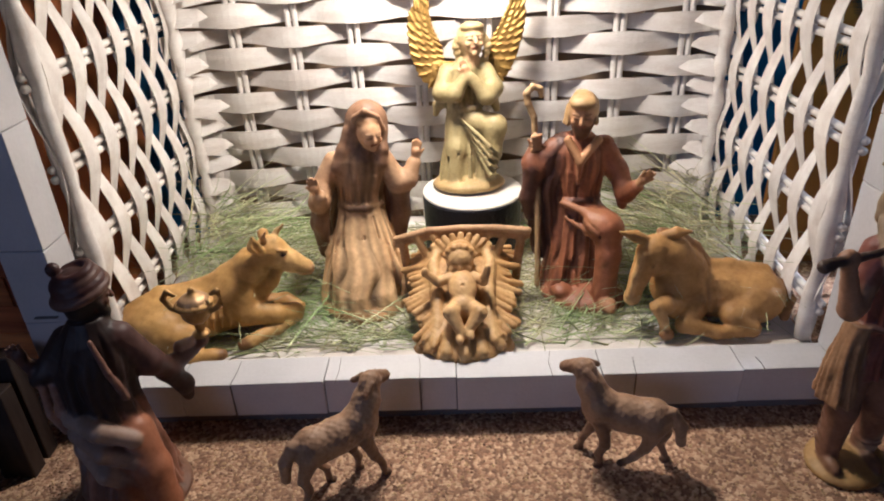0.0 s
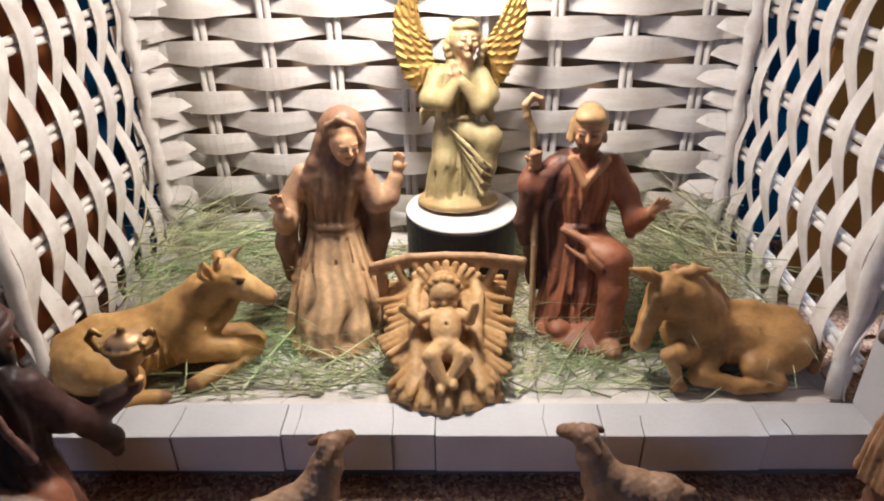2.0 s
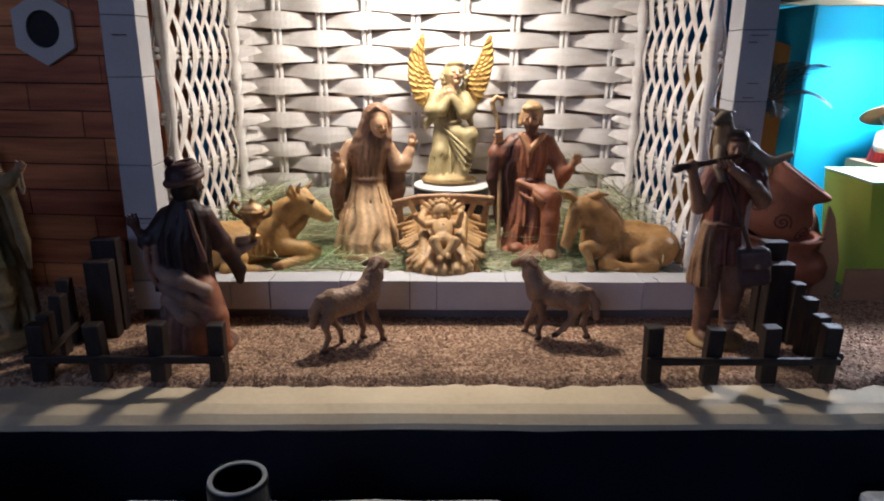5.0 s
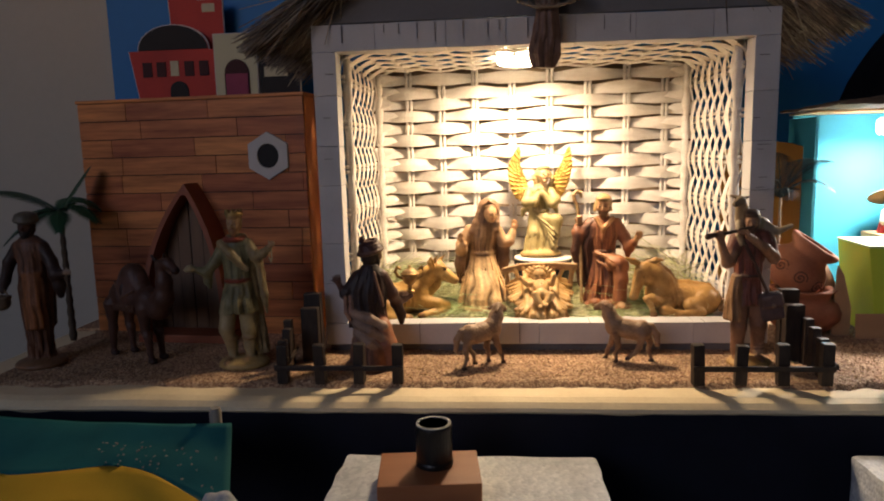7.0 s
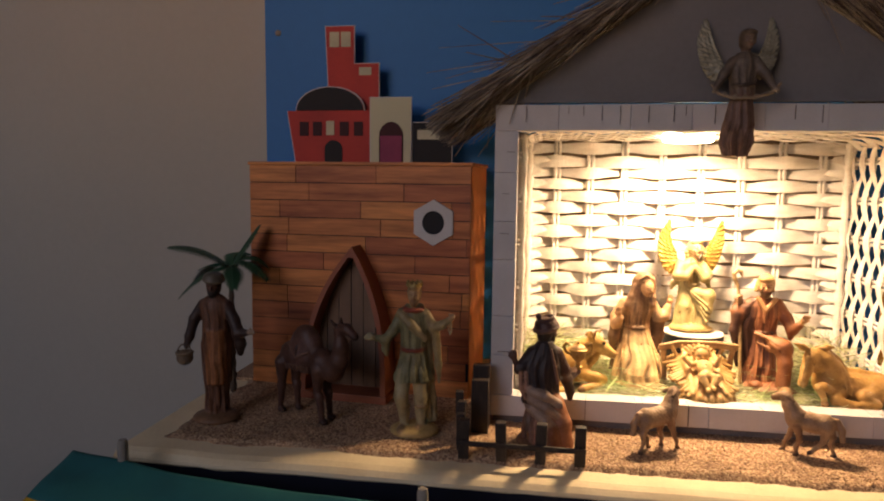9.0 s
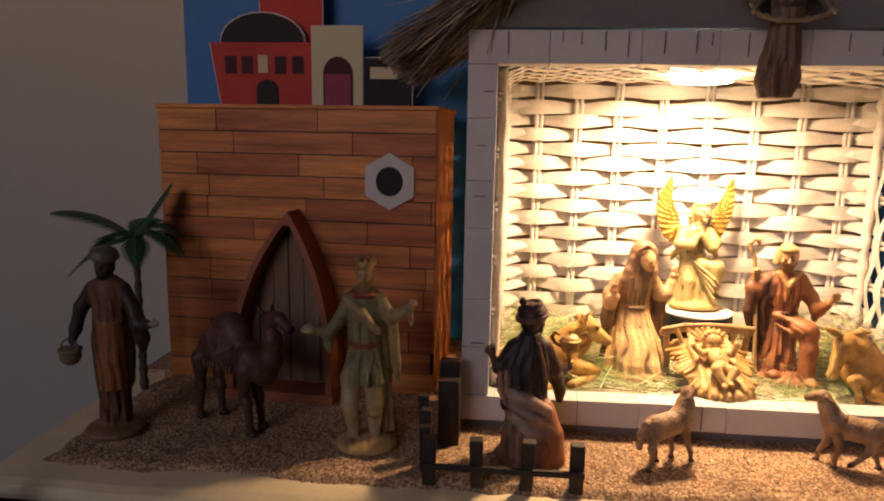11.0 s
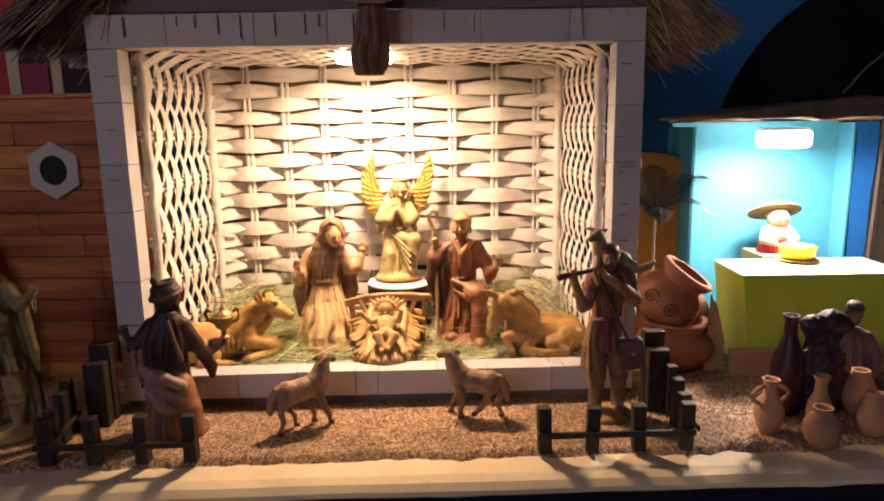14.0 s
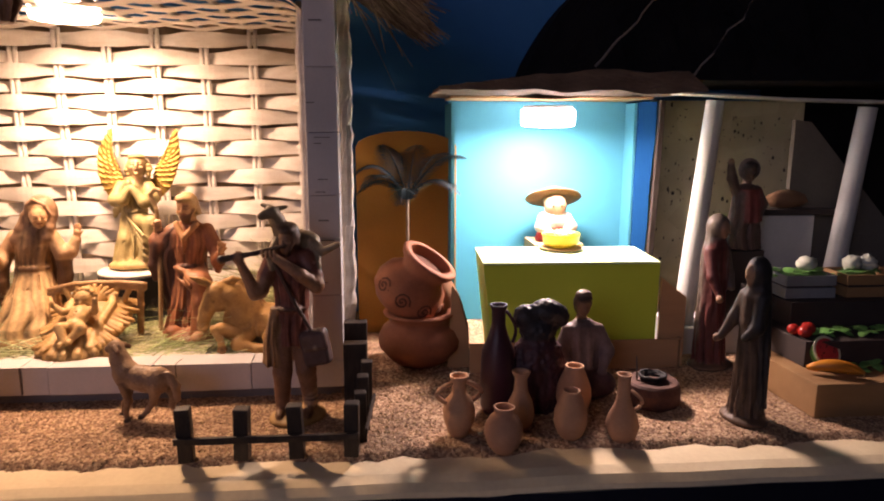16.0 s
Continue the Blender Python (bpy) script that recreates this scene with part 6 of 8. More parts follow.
def build_stable_frame():
    rng = random.Random(3)
    bm = bmesh.new()
    # below the lip the core's dark colour stands in for the shadow gap
    box(bm, -SX + 0.003, SX - 0.003, 0.005, 0.0205, -0.002, LIP - 0.002)
    box(bm, -SX + 0.003, SX - 0.003, 0.003, 0.0205, ITOP + 0.002, STOP - 0.002)
    box(bm, -SX + 0.003, -IX - 0.002, 0.003, 0.0205, LIP - 0.002, ITOP + 0.002)
    box(bm, IX + 0.002, SX - 0.003, 0.003, 0.0205, LIP - 0.002, ITOP + 0.002)
    # the joints stay dark because a thin core runs behind the blocks
    frame_thing = part("block_frame", bm, SEAM, STABLE, "white painted wooden blocks round the mouth")

    def run(a, b, count):
        cuts = [a + (b - a) * i / count + (rng.uniform(-0.008, 0.008) if 0 < i < count else 0) for i in range(count + 1)]
        return list(zip(cuts, cuts[1:]))

    def block(x0, x1, z0, z1):
        y0 = rng.uniform(-0.0006, 0.0006)
        bm = box_mesh(x0 + 0.0002, x1 - 0.0002, y0, 0.0215, z0 + 0.0002, z1 - 0.0002, 0.0006)
        for v in bm.verts:
            v.co += Vector((0, 0.0008, 0.0007)) * noise.noise(v.co * 60)
        part("block", bm, WHITE_WOOD, frame_thing)

    for a, b in run(-SX, SX, 6):
        block(a, b, 0.0075, LIP)
    for a, b in run(-SX, SX, 7):
        block(a, b, ITOP, STOP)
    for sx in (-1, 1):
        for a, b in run(LIP, ITOP, 6):
            block(*sorted((sx * IX, sx * SX)), a, b)
    # scored cracks on the lip, the top bar and the posts
    for i in range(7):
        x = -0.19 + 0.058 * i + rng.uniform(-0.010, 0.010)
        L = rng.uniform(0.010, 0.021)
        bm = bmesh.new()
        ribbon(bm, [(x, -0.0010, LIP - 0.0002), (x + rng.uniform(-0.001, 0.001), L * 0.5, LIP - 0.0001), (x + rng.uniform(-0.002, 0.002), L, LIP - 0.0002)], [(0.00014, 0, 0)] * 3, [(0, 0, 0.0004)] * 3)
        part("crack", bm, SEAM, frame_thing)
        if rng.random() < 0.2:
            part("crack", box_mesh(x - 0.0003, x + 0.0003, -0.0014, 0.002, 0.009, LIP - 0.0005), SEAM, frame_thing)
    for i in range(14):
        sx, z = rng.choice((-1, 1)), rng.uniform(0.05, 0.29)
        a = sx * (IX + rng.uniform(0.001, 0.008))
        b = a + sx * rng.uniform(0.005, 0.012)
        part("crack", box_mesh(min(a, b), max(a, b), -0.0015, 0.002, z - 0.0003, z + 0.0003), SEAM, frame_thing)
    for i in range(15):
        x = -0.195 + 0.02 * i + rng.uniform(-0.006, 0.006)
        if rng.random() < 0.75:
            L = rng.uniform(0.006, 0.018)
            part("crack", box_mesh(x - 0.0003, x + 0.0003, -0.0017, 0.002, STOP - 0.002 - L, STOP - 0.002), SEAM, frame_thing)


def build_basket():
    # unseen sheet added behind the weave; its brown stands in for shaded gaps
    basket = part("wicker_basket", box_mesh(-IX - 0.008, IX + 0.008, SBACK + 0.006, SBACK + 0.009, 0.016, ITOP + 0.012), material("gap_shade_backing", (0.30, 0.215, 0.14), 0.9), STABLE, "white painted wicker basket lying on its side")
    rng = random.Random(5)
    ribs_at = [-0.155, -0.112, -0.069, -0.022, 0.026, 0.074, 0.122, 0.169]
    ribs = len(ribs_at)
    count_at = lambda x: float(np.interp(x, [-0.199] + ribs_at + [0.213], range(-1, ribs + 1)))
    z0, z1 = 0.028, ITOP
    rows = 18
    rz = (z1 - z0) / rows
    yb = SBACK - 0.008
    # back: pairs of upright sticks
    for xr in ribs_at:
        for o in (-0.0026, 0.0026):
            bm = bmesh.new()
            tube(bm, [(xr + o + rng.uniform(-0.0006, 0.0006), yb, z0 - 0.004 + (z1 - z0 + 0.008) * k / 4) for k in range(5)], 0.0022, 8)
            part("stick", bm, WICKER, basket, smooth=True)
    # back: broad splints, in front of every other pair
    for r in range(rows):
        zc = z0 + rz * (r + 0.5)
        pts, sides, thick = [], [], []
        half = rz * rng.uniform(0.46, 0.53)
        lift = rng.uniform(-0.001, 0.001)
        n = 10 * ribs
        for k in range(n + 1):
            x = -IX + 2 * IX * k / n
            ph = math.pi * (count_at(x) + r)
            w = math.cos(ph)
            front = 0.5 + 0.5 * w
            y = yb - 0.0058 * w + 0.0006 * noise.noise((x * 30, r * 3.1, 0))
            z = zc + lift + 0.0010 * noise.noise((x * 18, r * 7.7, 1)) + 0.0018 * (1 - front) * (1 if (r % 2) else -1) * 0.4
            # the ends wrap round into the corner
            e = max(0.0, (abs(x) - (IX - 0.022)) / 0.022)
            y -= 0.022 * e * e
            tilt = 0.0018 * noise.noise((x * 9, r * 5.3, 4))
            pts.append((x, y, z))
            sides.append((0, tilt + 0.0012 * (1 - front), half * (0.70 + 0.34 * front) * (1 + 0.09 * noise.noise((x * 75, r * 4.1, 9)))))
            thick.append((0, 0.0007, 0))
        bm = bmesh.new()
        ribbon(bm, pts, sides, thick)
        part("splint", bm, WICKER, basket, smooth=False)
    # folded ends at the two back corners
    for sx in (-1, 1):
        for r in range(rows):
            zc = z0 + rz * (r + 0.5) + rng.uniform(-0.002, 0.002)
            L = rng.uniform(0.018, 0.032)
            yc = yb - 0.006 - rng.uniform(0.0, 0.004)
            x0 = sx * (IX - 0.004)
            bm = bmesh.new()
            ribbon(bm, [(x0, yc - 0.012, zc), (x0 - sx * L * 0.35, yc - 0.011, zc + 0.001), (x0 - sx * L * 0.8, yc - 0.0085, zc + 0.002), (x0 - sx * L, yc - 0.007, zc + 0.0005)],
                   [(0, 0.002, 0.0045), (0, 0.003, 0.0060), (0, 0.002, 0.0036), (0, 0.0, 0.0006)], [(0, 0.0006, 0.0)] * 4)
            part("folded_end", bm, WICKER, basket)
        # knotted post in the corner
        bm = bmesh.new()
        tube(bm, [(sx * (IX - 0.008), yb - 0.020 + 0.002 * noise.noise((k * 1.7, sx, 0)), z0 + (z1 - z0) * k / 30) for k in range(31)], [0.0045 + 0.0013 * math.sin(k * 2.1) for k in range(31)], 8)
        part("corner_post", bm, WICKER, basket, smooth=True)
        # front post just inside the mouth
        bm = bmesh.new()
        tube(bm, [(sx * (IX - 0.004), 0.030 + 0.002 * noise.noise((k * 0.9, sx, 5)), z0 + (z1 - z0) * k / 24) for k in range(25)], [0.0044 + 0.0007 * math.sin(k * 1.3) + 0.0006 * noise.noise((k * 2.3, sx, 2)) for k in range(25)], 8)
        part("front_post", bm, WICKER, basket, smooth=True)
        # rough rim of the basket just behind the frame, outside
        bm = bmesh.new()
        tube(bm, [(sx * (SX + 0.004 + 0.002 * noise.noise((k * 0.7, sx, 9))), 0.030 + 0.003 * noise.noise((k * 0.8, sx, 3)), 0.006 + 0.315 * k / 40) for k in range(41)], [0.0052 + 0.0018 * noise.noise((k * 1.9, sx, 1)) for k in range(41)], 9)
        if sx > 0:
            part("rim", bm, WICKER, basket)
        # side: pairs of level sticks
        levels = 6
        sz = (z1 - z0) / levels
        ya, ye = 0.024, yb - 0.018
        for i in range(levels):
            zr = z0 + sz * (i + 0.5)
            for o in (-0.0026, 0.0026):
                bm = bmesh.new()
                tube(bm, [(sx * (IX - 0.001), ya + (ye - ya) * k / 4, zr + o + rng.uniform(-0.0006, 0.0006)) for k in range(5)], 0.0021, 8)
                part("stick", bm, WICKER, basket, smooth=True)
        # side: upright wavy splints that leave diamond gaps
        cols = 14
        cy = (ye - ya) / cols
        for c in range(cols):
            yc = ya + cy * (c + 0.5)
            pts, sides, thick = [], [], []
            n = 60
            half = cy * rng.uniform(0.48, 0.56)
            for k in range(n + 1):
                z = z0 + (z1 - z0) * k / n
                w = math.cos(math.pi * ((z - z0) / sz - 0.5 + c))
                front = 0.5 + 0.5 * w
                pts.append((sx * (IX - 0.001 - 0.0042 * w), yc + 0.0012 * noise.noise((z * 22, c * 2.3, sx)) + 0.0017 * math.sin(math.pi * ((z - z0) / sz + c)), z))
                sides.append((sx * 0.001 * (1 - front), half * (0.80 + 0.20 * front) * (1 + 0.10 * noise.noise((z * 70, c * 3.7, sx + 5))), 0))
                thick.append((0.0006, 0, 0))
            bm = bmesh.new()
            ribbon(bm, pts, sides, thick)
            part("splint", bm, WICKER, basket)
    # roof of the basket: long splints over cross sticks
    for i in range(10):
        y = 0.03 + 0.0187 * i
        pts, sides, thick = [], [], []
        for k in range(61):
            x = -IX + 2 * IX * k / 60
            w = math.cos(math.pi * (count_at(x) + i))
            e = max(0.0, (abs(x) - (IX - 0.03)) / 0.03)
            pts.append((x, y, ITOP + 0.004 - 0.0025 * w - 0.012 * e * e))
            sides.append((0, 0.0096 * (0.85 + 0.15 * w), 0))
            thick.append((0, 0, 0.0006))
        bm = bmesh.new()
        ribbon(bm, pts, sides, thick)
        part("splint", bm, WICKER, basket)
    for xr in ribs_at:
        bm = bmesh.new()
        tube(bm, [(xr, 0.024, ITOP + 0.004), (xr, yb, ITOP + 0.004)], 0.0022, 8)
        part("stick", bm, WICKER, basket, smooth=True)
    # floor of the basket
    for i in range(11):
        y = 0.031 + 0.0180 * i
        bm = box_mesh(-IX - 0.002, IX + 0.002, y - 0.0088, y + 0.0088, 0.0195, 0.0235, 0.001)
        part("floor_slat", bm, WICKER, basket)


def build_gable():
    bm = bmesh.new()
    prism(bm, [(-0.215, 0.3305), (0.215, 0.3305), (0.0, 0.474)], 0.008, 0.014)
    gable = part("roof", bm, GABLE, STABLE, "grey gable board under straw thatch")
    for sx in (-1, 1):
        bm = bmesh.new()
        a, b = Vector((0.0, 0, 0.484)), Vector((sx * 0.268, 0, 0.3115))
        d = (b - a).normalized()
        nrm = Vector((-d.z * sx, 0, d.x * sx))
        t = 0.004
        vs = [bm.verts.new(p + q + Vector((0, y, 0))) for y in (-0.012, 0.225) for p, q in ((a, nrm * 0), (b, nrm * 0), (b, nrm * t), (a, nrm * t))]
        for f in ((0, 1, 2, 3), (7, 6, 5, 4), (0, 4, 5, 1), (1, 5, 6, 2), (2, 6, 7, 3), (3, 7, 4, 0)):
            bm.faces.new([vs[i] for i in f])
        part("roof_board", bm, BARK, gable)
        rng = np.random.default_rng(10 + sx)
        k = 4200
        u = rng.uniform(0.0, 0.95, k)
        depth = rng.uniform(0, 1, k)
        yy = rng.uniform(-0.020, 0.222, k)
        yy[: k // 2] = rng.uniform(-0.024, 0.03, k // 2)
        L = (b - a).length
        root = np.array(a)[None] + np.array(d)[None] * (u * L)[:, None] + np.array(nrm)[None] * (0.003 + 0.0055 * depth)[:, None]
        root[:, 1] += yy
        dirs = np.array(d)[None] + rng.normal(0, 1, (k, 3)) * np.where(rng.uniform(0, 1, (k, 1)) < 0.05, 0.34, 0.060)
        lens = rng.uniform(0.04, 0.12, k)
        lens = np.minimum(lens, (1 - u) * L + rng.uniform(0.0, 0.022, k) + np.clip(yy - 0.03, 0, 0.08) * rng.uniform(0.1, 0.45 if sx > 0 else 0.15, k))
        bend = np.stack([np.zeros(k), rng.normal(0, 0.004, k), -rng.uniform(0.0, 0.006 if sx > 0 else 0.003, k)], 1)
        me = blades("thatch", root, dirs, lens, rng.uniform(0.0005, 0.0014, k), bend, STRAW, rng)
        tagged(part("thatch", me, None, gable, "frayed dry straw thatch"), kind="stuff")


def build_hay():
    rng = np.random.default_rng(21)
    k = 5200
    x = rng.uniform(-0.190, 0.190, k)
    y = rng.uniform(0.032, 0.203, k)
    # thicker in the corners and along the sides, thin in the middle
    heap = np.clip((np.abs(x) - 0.09) / 0.09, 0, 1) * np.clip((y - 0.05) / 0.09, 0, 1)
    z = 0.0240 + rng.uniform(0, 1, k) * (0.0042 + 0.034 * heap)
    an = rng.uniform(0, 2 * math.pi, k)
    up = rng.normal(0.03, 0.09, k) + 0.75 * heap * rng.uniform(0, 1, k)
    dirs = np.stack([np.cos(an), np.sin(an) * 0.8, up], 1)
    L = rng.uniform(0.025, 0.085, k)
    ex = x + dirs[:, 0] * L
    dirs[:, 0] = np.where(np.abs(ex) > 0.192, -dirs[:, 0], dirs[:, 0])
    ey = y + dirs[:, 1] * L
    dirs[:, 1] = np.where((ey > 0.203) | (ey < 0.030), -dirs[:, 1], dirs[:, 1])
    keep = (np.hypot(x - 0.012, y - 0.155) > 0.03) & (rng.uniform(0, 1, k) < 0.62 + 0.38 * heap + 0.25 * np.sin(x * 60) * np.sin(y * 70))
    bend = np.stack([rng.normal(0, 0.016, k), rng.normal(0, 0.014, k), -rng.uniform(0, 0.010, k)], 1)
    end = y + dirs[:, 1] * L
    bend[:, 1] = np.clip(bend[:, 1], 0.026 - end, 0.206 - end)
    me = blades("hay", np.stack([x, y, z], 1)[keep], dirs[keep], L[keep], (0.00022 + 0.0006 * rng.uniform(0, 1, k) ** 3)[keep], bend[keep], HAY, rng, 5)
    tagged(part("hay", me, None), "loose green and yellow dried grass on the stable floor", "hay", kind="stuff")


def puck_lamp(name, centre, r, lens, label):
    lamp = thing(name, pose(*centre), label, "lamp")
    bm = bmesh.new()
    lathe(bm, [(r * 0.86, 0.0205), (r * 0.90, 0.0200), (r * 0.92, 0.0178), (r * 0.80, 0.0172)], 32)
    part("housing", bm, LAMP_BODY, lamp, smooth=False)
    bm = bmesh.new()
    lathe(bm, [(r * 0.93, 0.0170), (r * 0.98, 0.0160), (r * 0.98, 0.0045), (r * 0.92, 0.0018), (r * 0.6, 0.0009), (0.001, 0.0006)], 32)
    part("lens", bm, lens, lamp, "glowing round lens")


build_stable_frame()
build_basket()
build_gable()
build_hay()
puck_lamp("stable_lamp", (STABLE_LAMP[0], STABLE_LAMP[1], STABLE_LAMP[2] + 0.001), 0.028, LENS_WARM, "round warm battery lamp under the stable's roof")


# ---------------------------------------------------------------- the wooden house with its arched door
HOUSE = pose(-0.524, 0.088, 0, 0, 0, -4.62)


def build_house():
    house = thing("wooden_house", HOUSE, "brown plank-faced model house with an arched door", "house")
    w, h, rows = 0.273, 0.268, 13
    part("wall_body", box_mesh(0.0, w, 0.0022, 0.10, 0.0, h), PLANK_SIDE, house, "orange brown side wall")
    part("backing", box_mesh(0.0004, w - 0.0004, 0.0013, 0.0021, 0.0, h - 0.0004), BLACK, house)
    rng = random.Random(8)
    rh = h / rows
    for r in range(rows):
        x = -rng.uniform(0.02, 0.10)
        while x < w:
            L = rng.uniform(0.085, 0.125)
            a, b = max(0.0, x), min(w, x + L)
            if b - a > 0.004:
                part("plank", box_mesh(a + 0.0004, b - 0.0004, -0.0006 + rng.uniform(-0.0004, 0.0004), 0.0012, r * rh + 0.0005, (r + 1) * rh - 0.0005), PLANK, house)
            x += L
    part("top_strip", box_mesh(-0.002, w + 0.002, -0.0015, 0.102, h + 0.0002, h + 0.004, 0.0008), PLANK, house)
    # six-sided window with a round dark hole
    cx, cz = 0.2305, 0.204
    R, r = 0.0262, 0.0135
    bm = bmesh.new()
    n = 36
    for y in (-0.0045, -0.0008):
        for k in range(n):
            an = 2 * math.pi * k / n + math.pi / 2
            hexr = R * math.cos(math.pi / 6) / math.cos(((an - math.pi / 2) % (math.pi / 3)) - math.pi / 6)
            bm.verts.new((cx + hexr * math.cos(an), y, cz + hexr * math.sin(an)))
            bm.verts.new((cx + r * 0.95 * math.cos(an), y, cz + r * math.sin(an)))
    bm.verts.ensure_lookup_table()
    v = bm.verts
    for k in range(n):
        j = (k + 1) % n
        bm.faces.new((v[2 * k], v[2 * j], v[2 * j + 1], v[2 * k + 1]))
        bm.faces.new((v[2 * n + 2 * k + 1], v[2 * n + 2 * j + 1], v[2 * n + 2 * j], v[2 * n + 2 * k]))
        bm.faces.new((v[2 * k], v[2 * n + 2 * k], v[2 * n + 2 * j], v[2 * j]))
        bm.faces.new((v[2 * k + 1], v[2 * j + 1], v[2 * n + 2 * j + 1], v[2 * n + 2 * k + 1]))
    window = part("window", bm, HEX, house, "pale grey six-sided window surround")
    # no real opening: a flat black disc stands in for the hole's darkness
    bm = bmesh.new()
    lathe(bm, [(r * 0.99, 0), (r * 0.99, 0.001), (0.001, 0.0012)], 28, pose(cx, -0.0012, cz, 90, 0, 0))
    part("hole", bm, BLACK, window, "round black opening")
    # pointed arch: a jutting hood, with upright boards inside
    xl, xr, xa, za = 0.083, 0.186, 0.142, 0.176
    def side(x_foot, k):
        u = k / 14
        z = za * u
        return x_foot + (xa - x_foot) * (u ** 2.6), z
    outer = [side(xl, k) for k in range(15)] + [side(xr, k) for k in range(13, -1, -1)]
    inner = [(x + (0.006 if x < xa else -0.006), z if z < za else z - 0.012) for x, z in outer]
    inner = [(min(x, xa) if i < 15 else max(x, xa), min(z, za - 0.010)) for i, (x, z) in enumerate(inner)]
    bm = bmesh.new()
    y0, y1 = -0.042, -0.001
    A = [bm.verts.new((x, y0 + 0.012 * (z / za), z)) for x, z in outer]
    B = [bm.verts.new((x, y0 + 0.012 * (z / za), z)) for x, z in inner]
    C = [bm.verts.new((x, y1, z)) for x, z in outer]
    D = [bm.verts.new((x, y1, z)) for x, z in inner]
    for i in range(len(outer) - 1):
        j = i + 1
        bm.faces.new((A[i], A[j], B[j], B[i]))
        bm.faces.new((A[j], A[i], C[i], C[j]))
        bm.faces.new((B[i], B[j], D[j], D[i]))
        bm.faces.new((C[i], D[i], D[j], C[j]))
    bmesh.ops.remove_doubles(bm, verts=bm.verts, dist=0.00005)
    door = part("door", bm, DOOR_RED, house, "jutting dark red pointed arch")
    n = 6
    for i in range(n):
        a, b = xl + 0.006 + (xr - xl - 0.012) * i / n, xl + 0.006 + (xr - xl - 0.012) * (i + 1) / n
        mid = (a + b) / 2
        f = (mid - xl) / (xa - xl) if mid < xa else (xr - mid) / (xr - xa)
        top = (za - 0.012) * min(max(f, 0.02), 1.0) ** (1 / 2.6)
        fa = min(max(((a - xl) / (xa - xl) if a < xa else (xr - a) / (xr - xa)), 0.02), 1) ** (1 / 2.6) * (za - 0.012)
        fb = min(max(((b - xl) / (xa - xl) if b < xa else (xr - b) / (xr - xa)), 0.02), 1) ** (1 / 2.6) * (za - 0.012)
        bm = bmesh.new()
        prism(bm, [(a + 0.0005, 0.0), (b - 0.0005, 0.0), (b - 0.0005, fb), (mid, max(top, (fa + fb) / 2)), (a + 0.0005, fa)], -0.012 + 0.0008 * (i % 2), -0.004)
        part("board", bm, DOOR_WOOD, door)
    part("sill", box_mesh(xl - 0.002, xr + 0.002, -0.0445, -0.004, 0.0002, 0.009, 0.001), DOOR_RED, door)


def card(name, outline, mat, label, y=0.205, t=0.004, edge=True):
    ob = part(name, prism(bmesh.new(), outline, y, y + t), mat)
    return tagged(ob, label, "cutout")


def pane(parent, name, outline, mat, y=0.205, depth=0.0012):
    return part(name, prism(bmesh.new(), outline, y - depth, y + 0.0004), mat, parent)


def rect(x0, x1, z0, z1):
    return [(x0, z0), (x1, z0), (x1, z1), (x0, z1)]


def arch(x0, x1, z0, z1, pointed=False):
    r, cx = (x1 - x0) / 2, (x0 + x1) / 2
    top = [(cx + r * math.cos(math.pi * k / 10), z1 - r + r * math.sin(math.pi * k / 10) * (1.15 if pointed else 1)) for k in range(11)]
    return [(x0, z0), (x1, z0)] + top


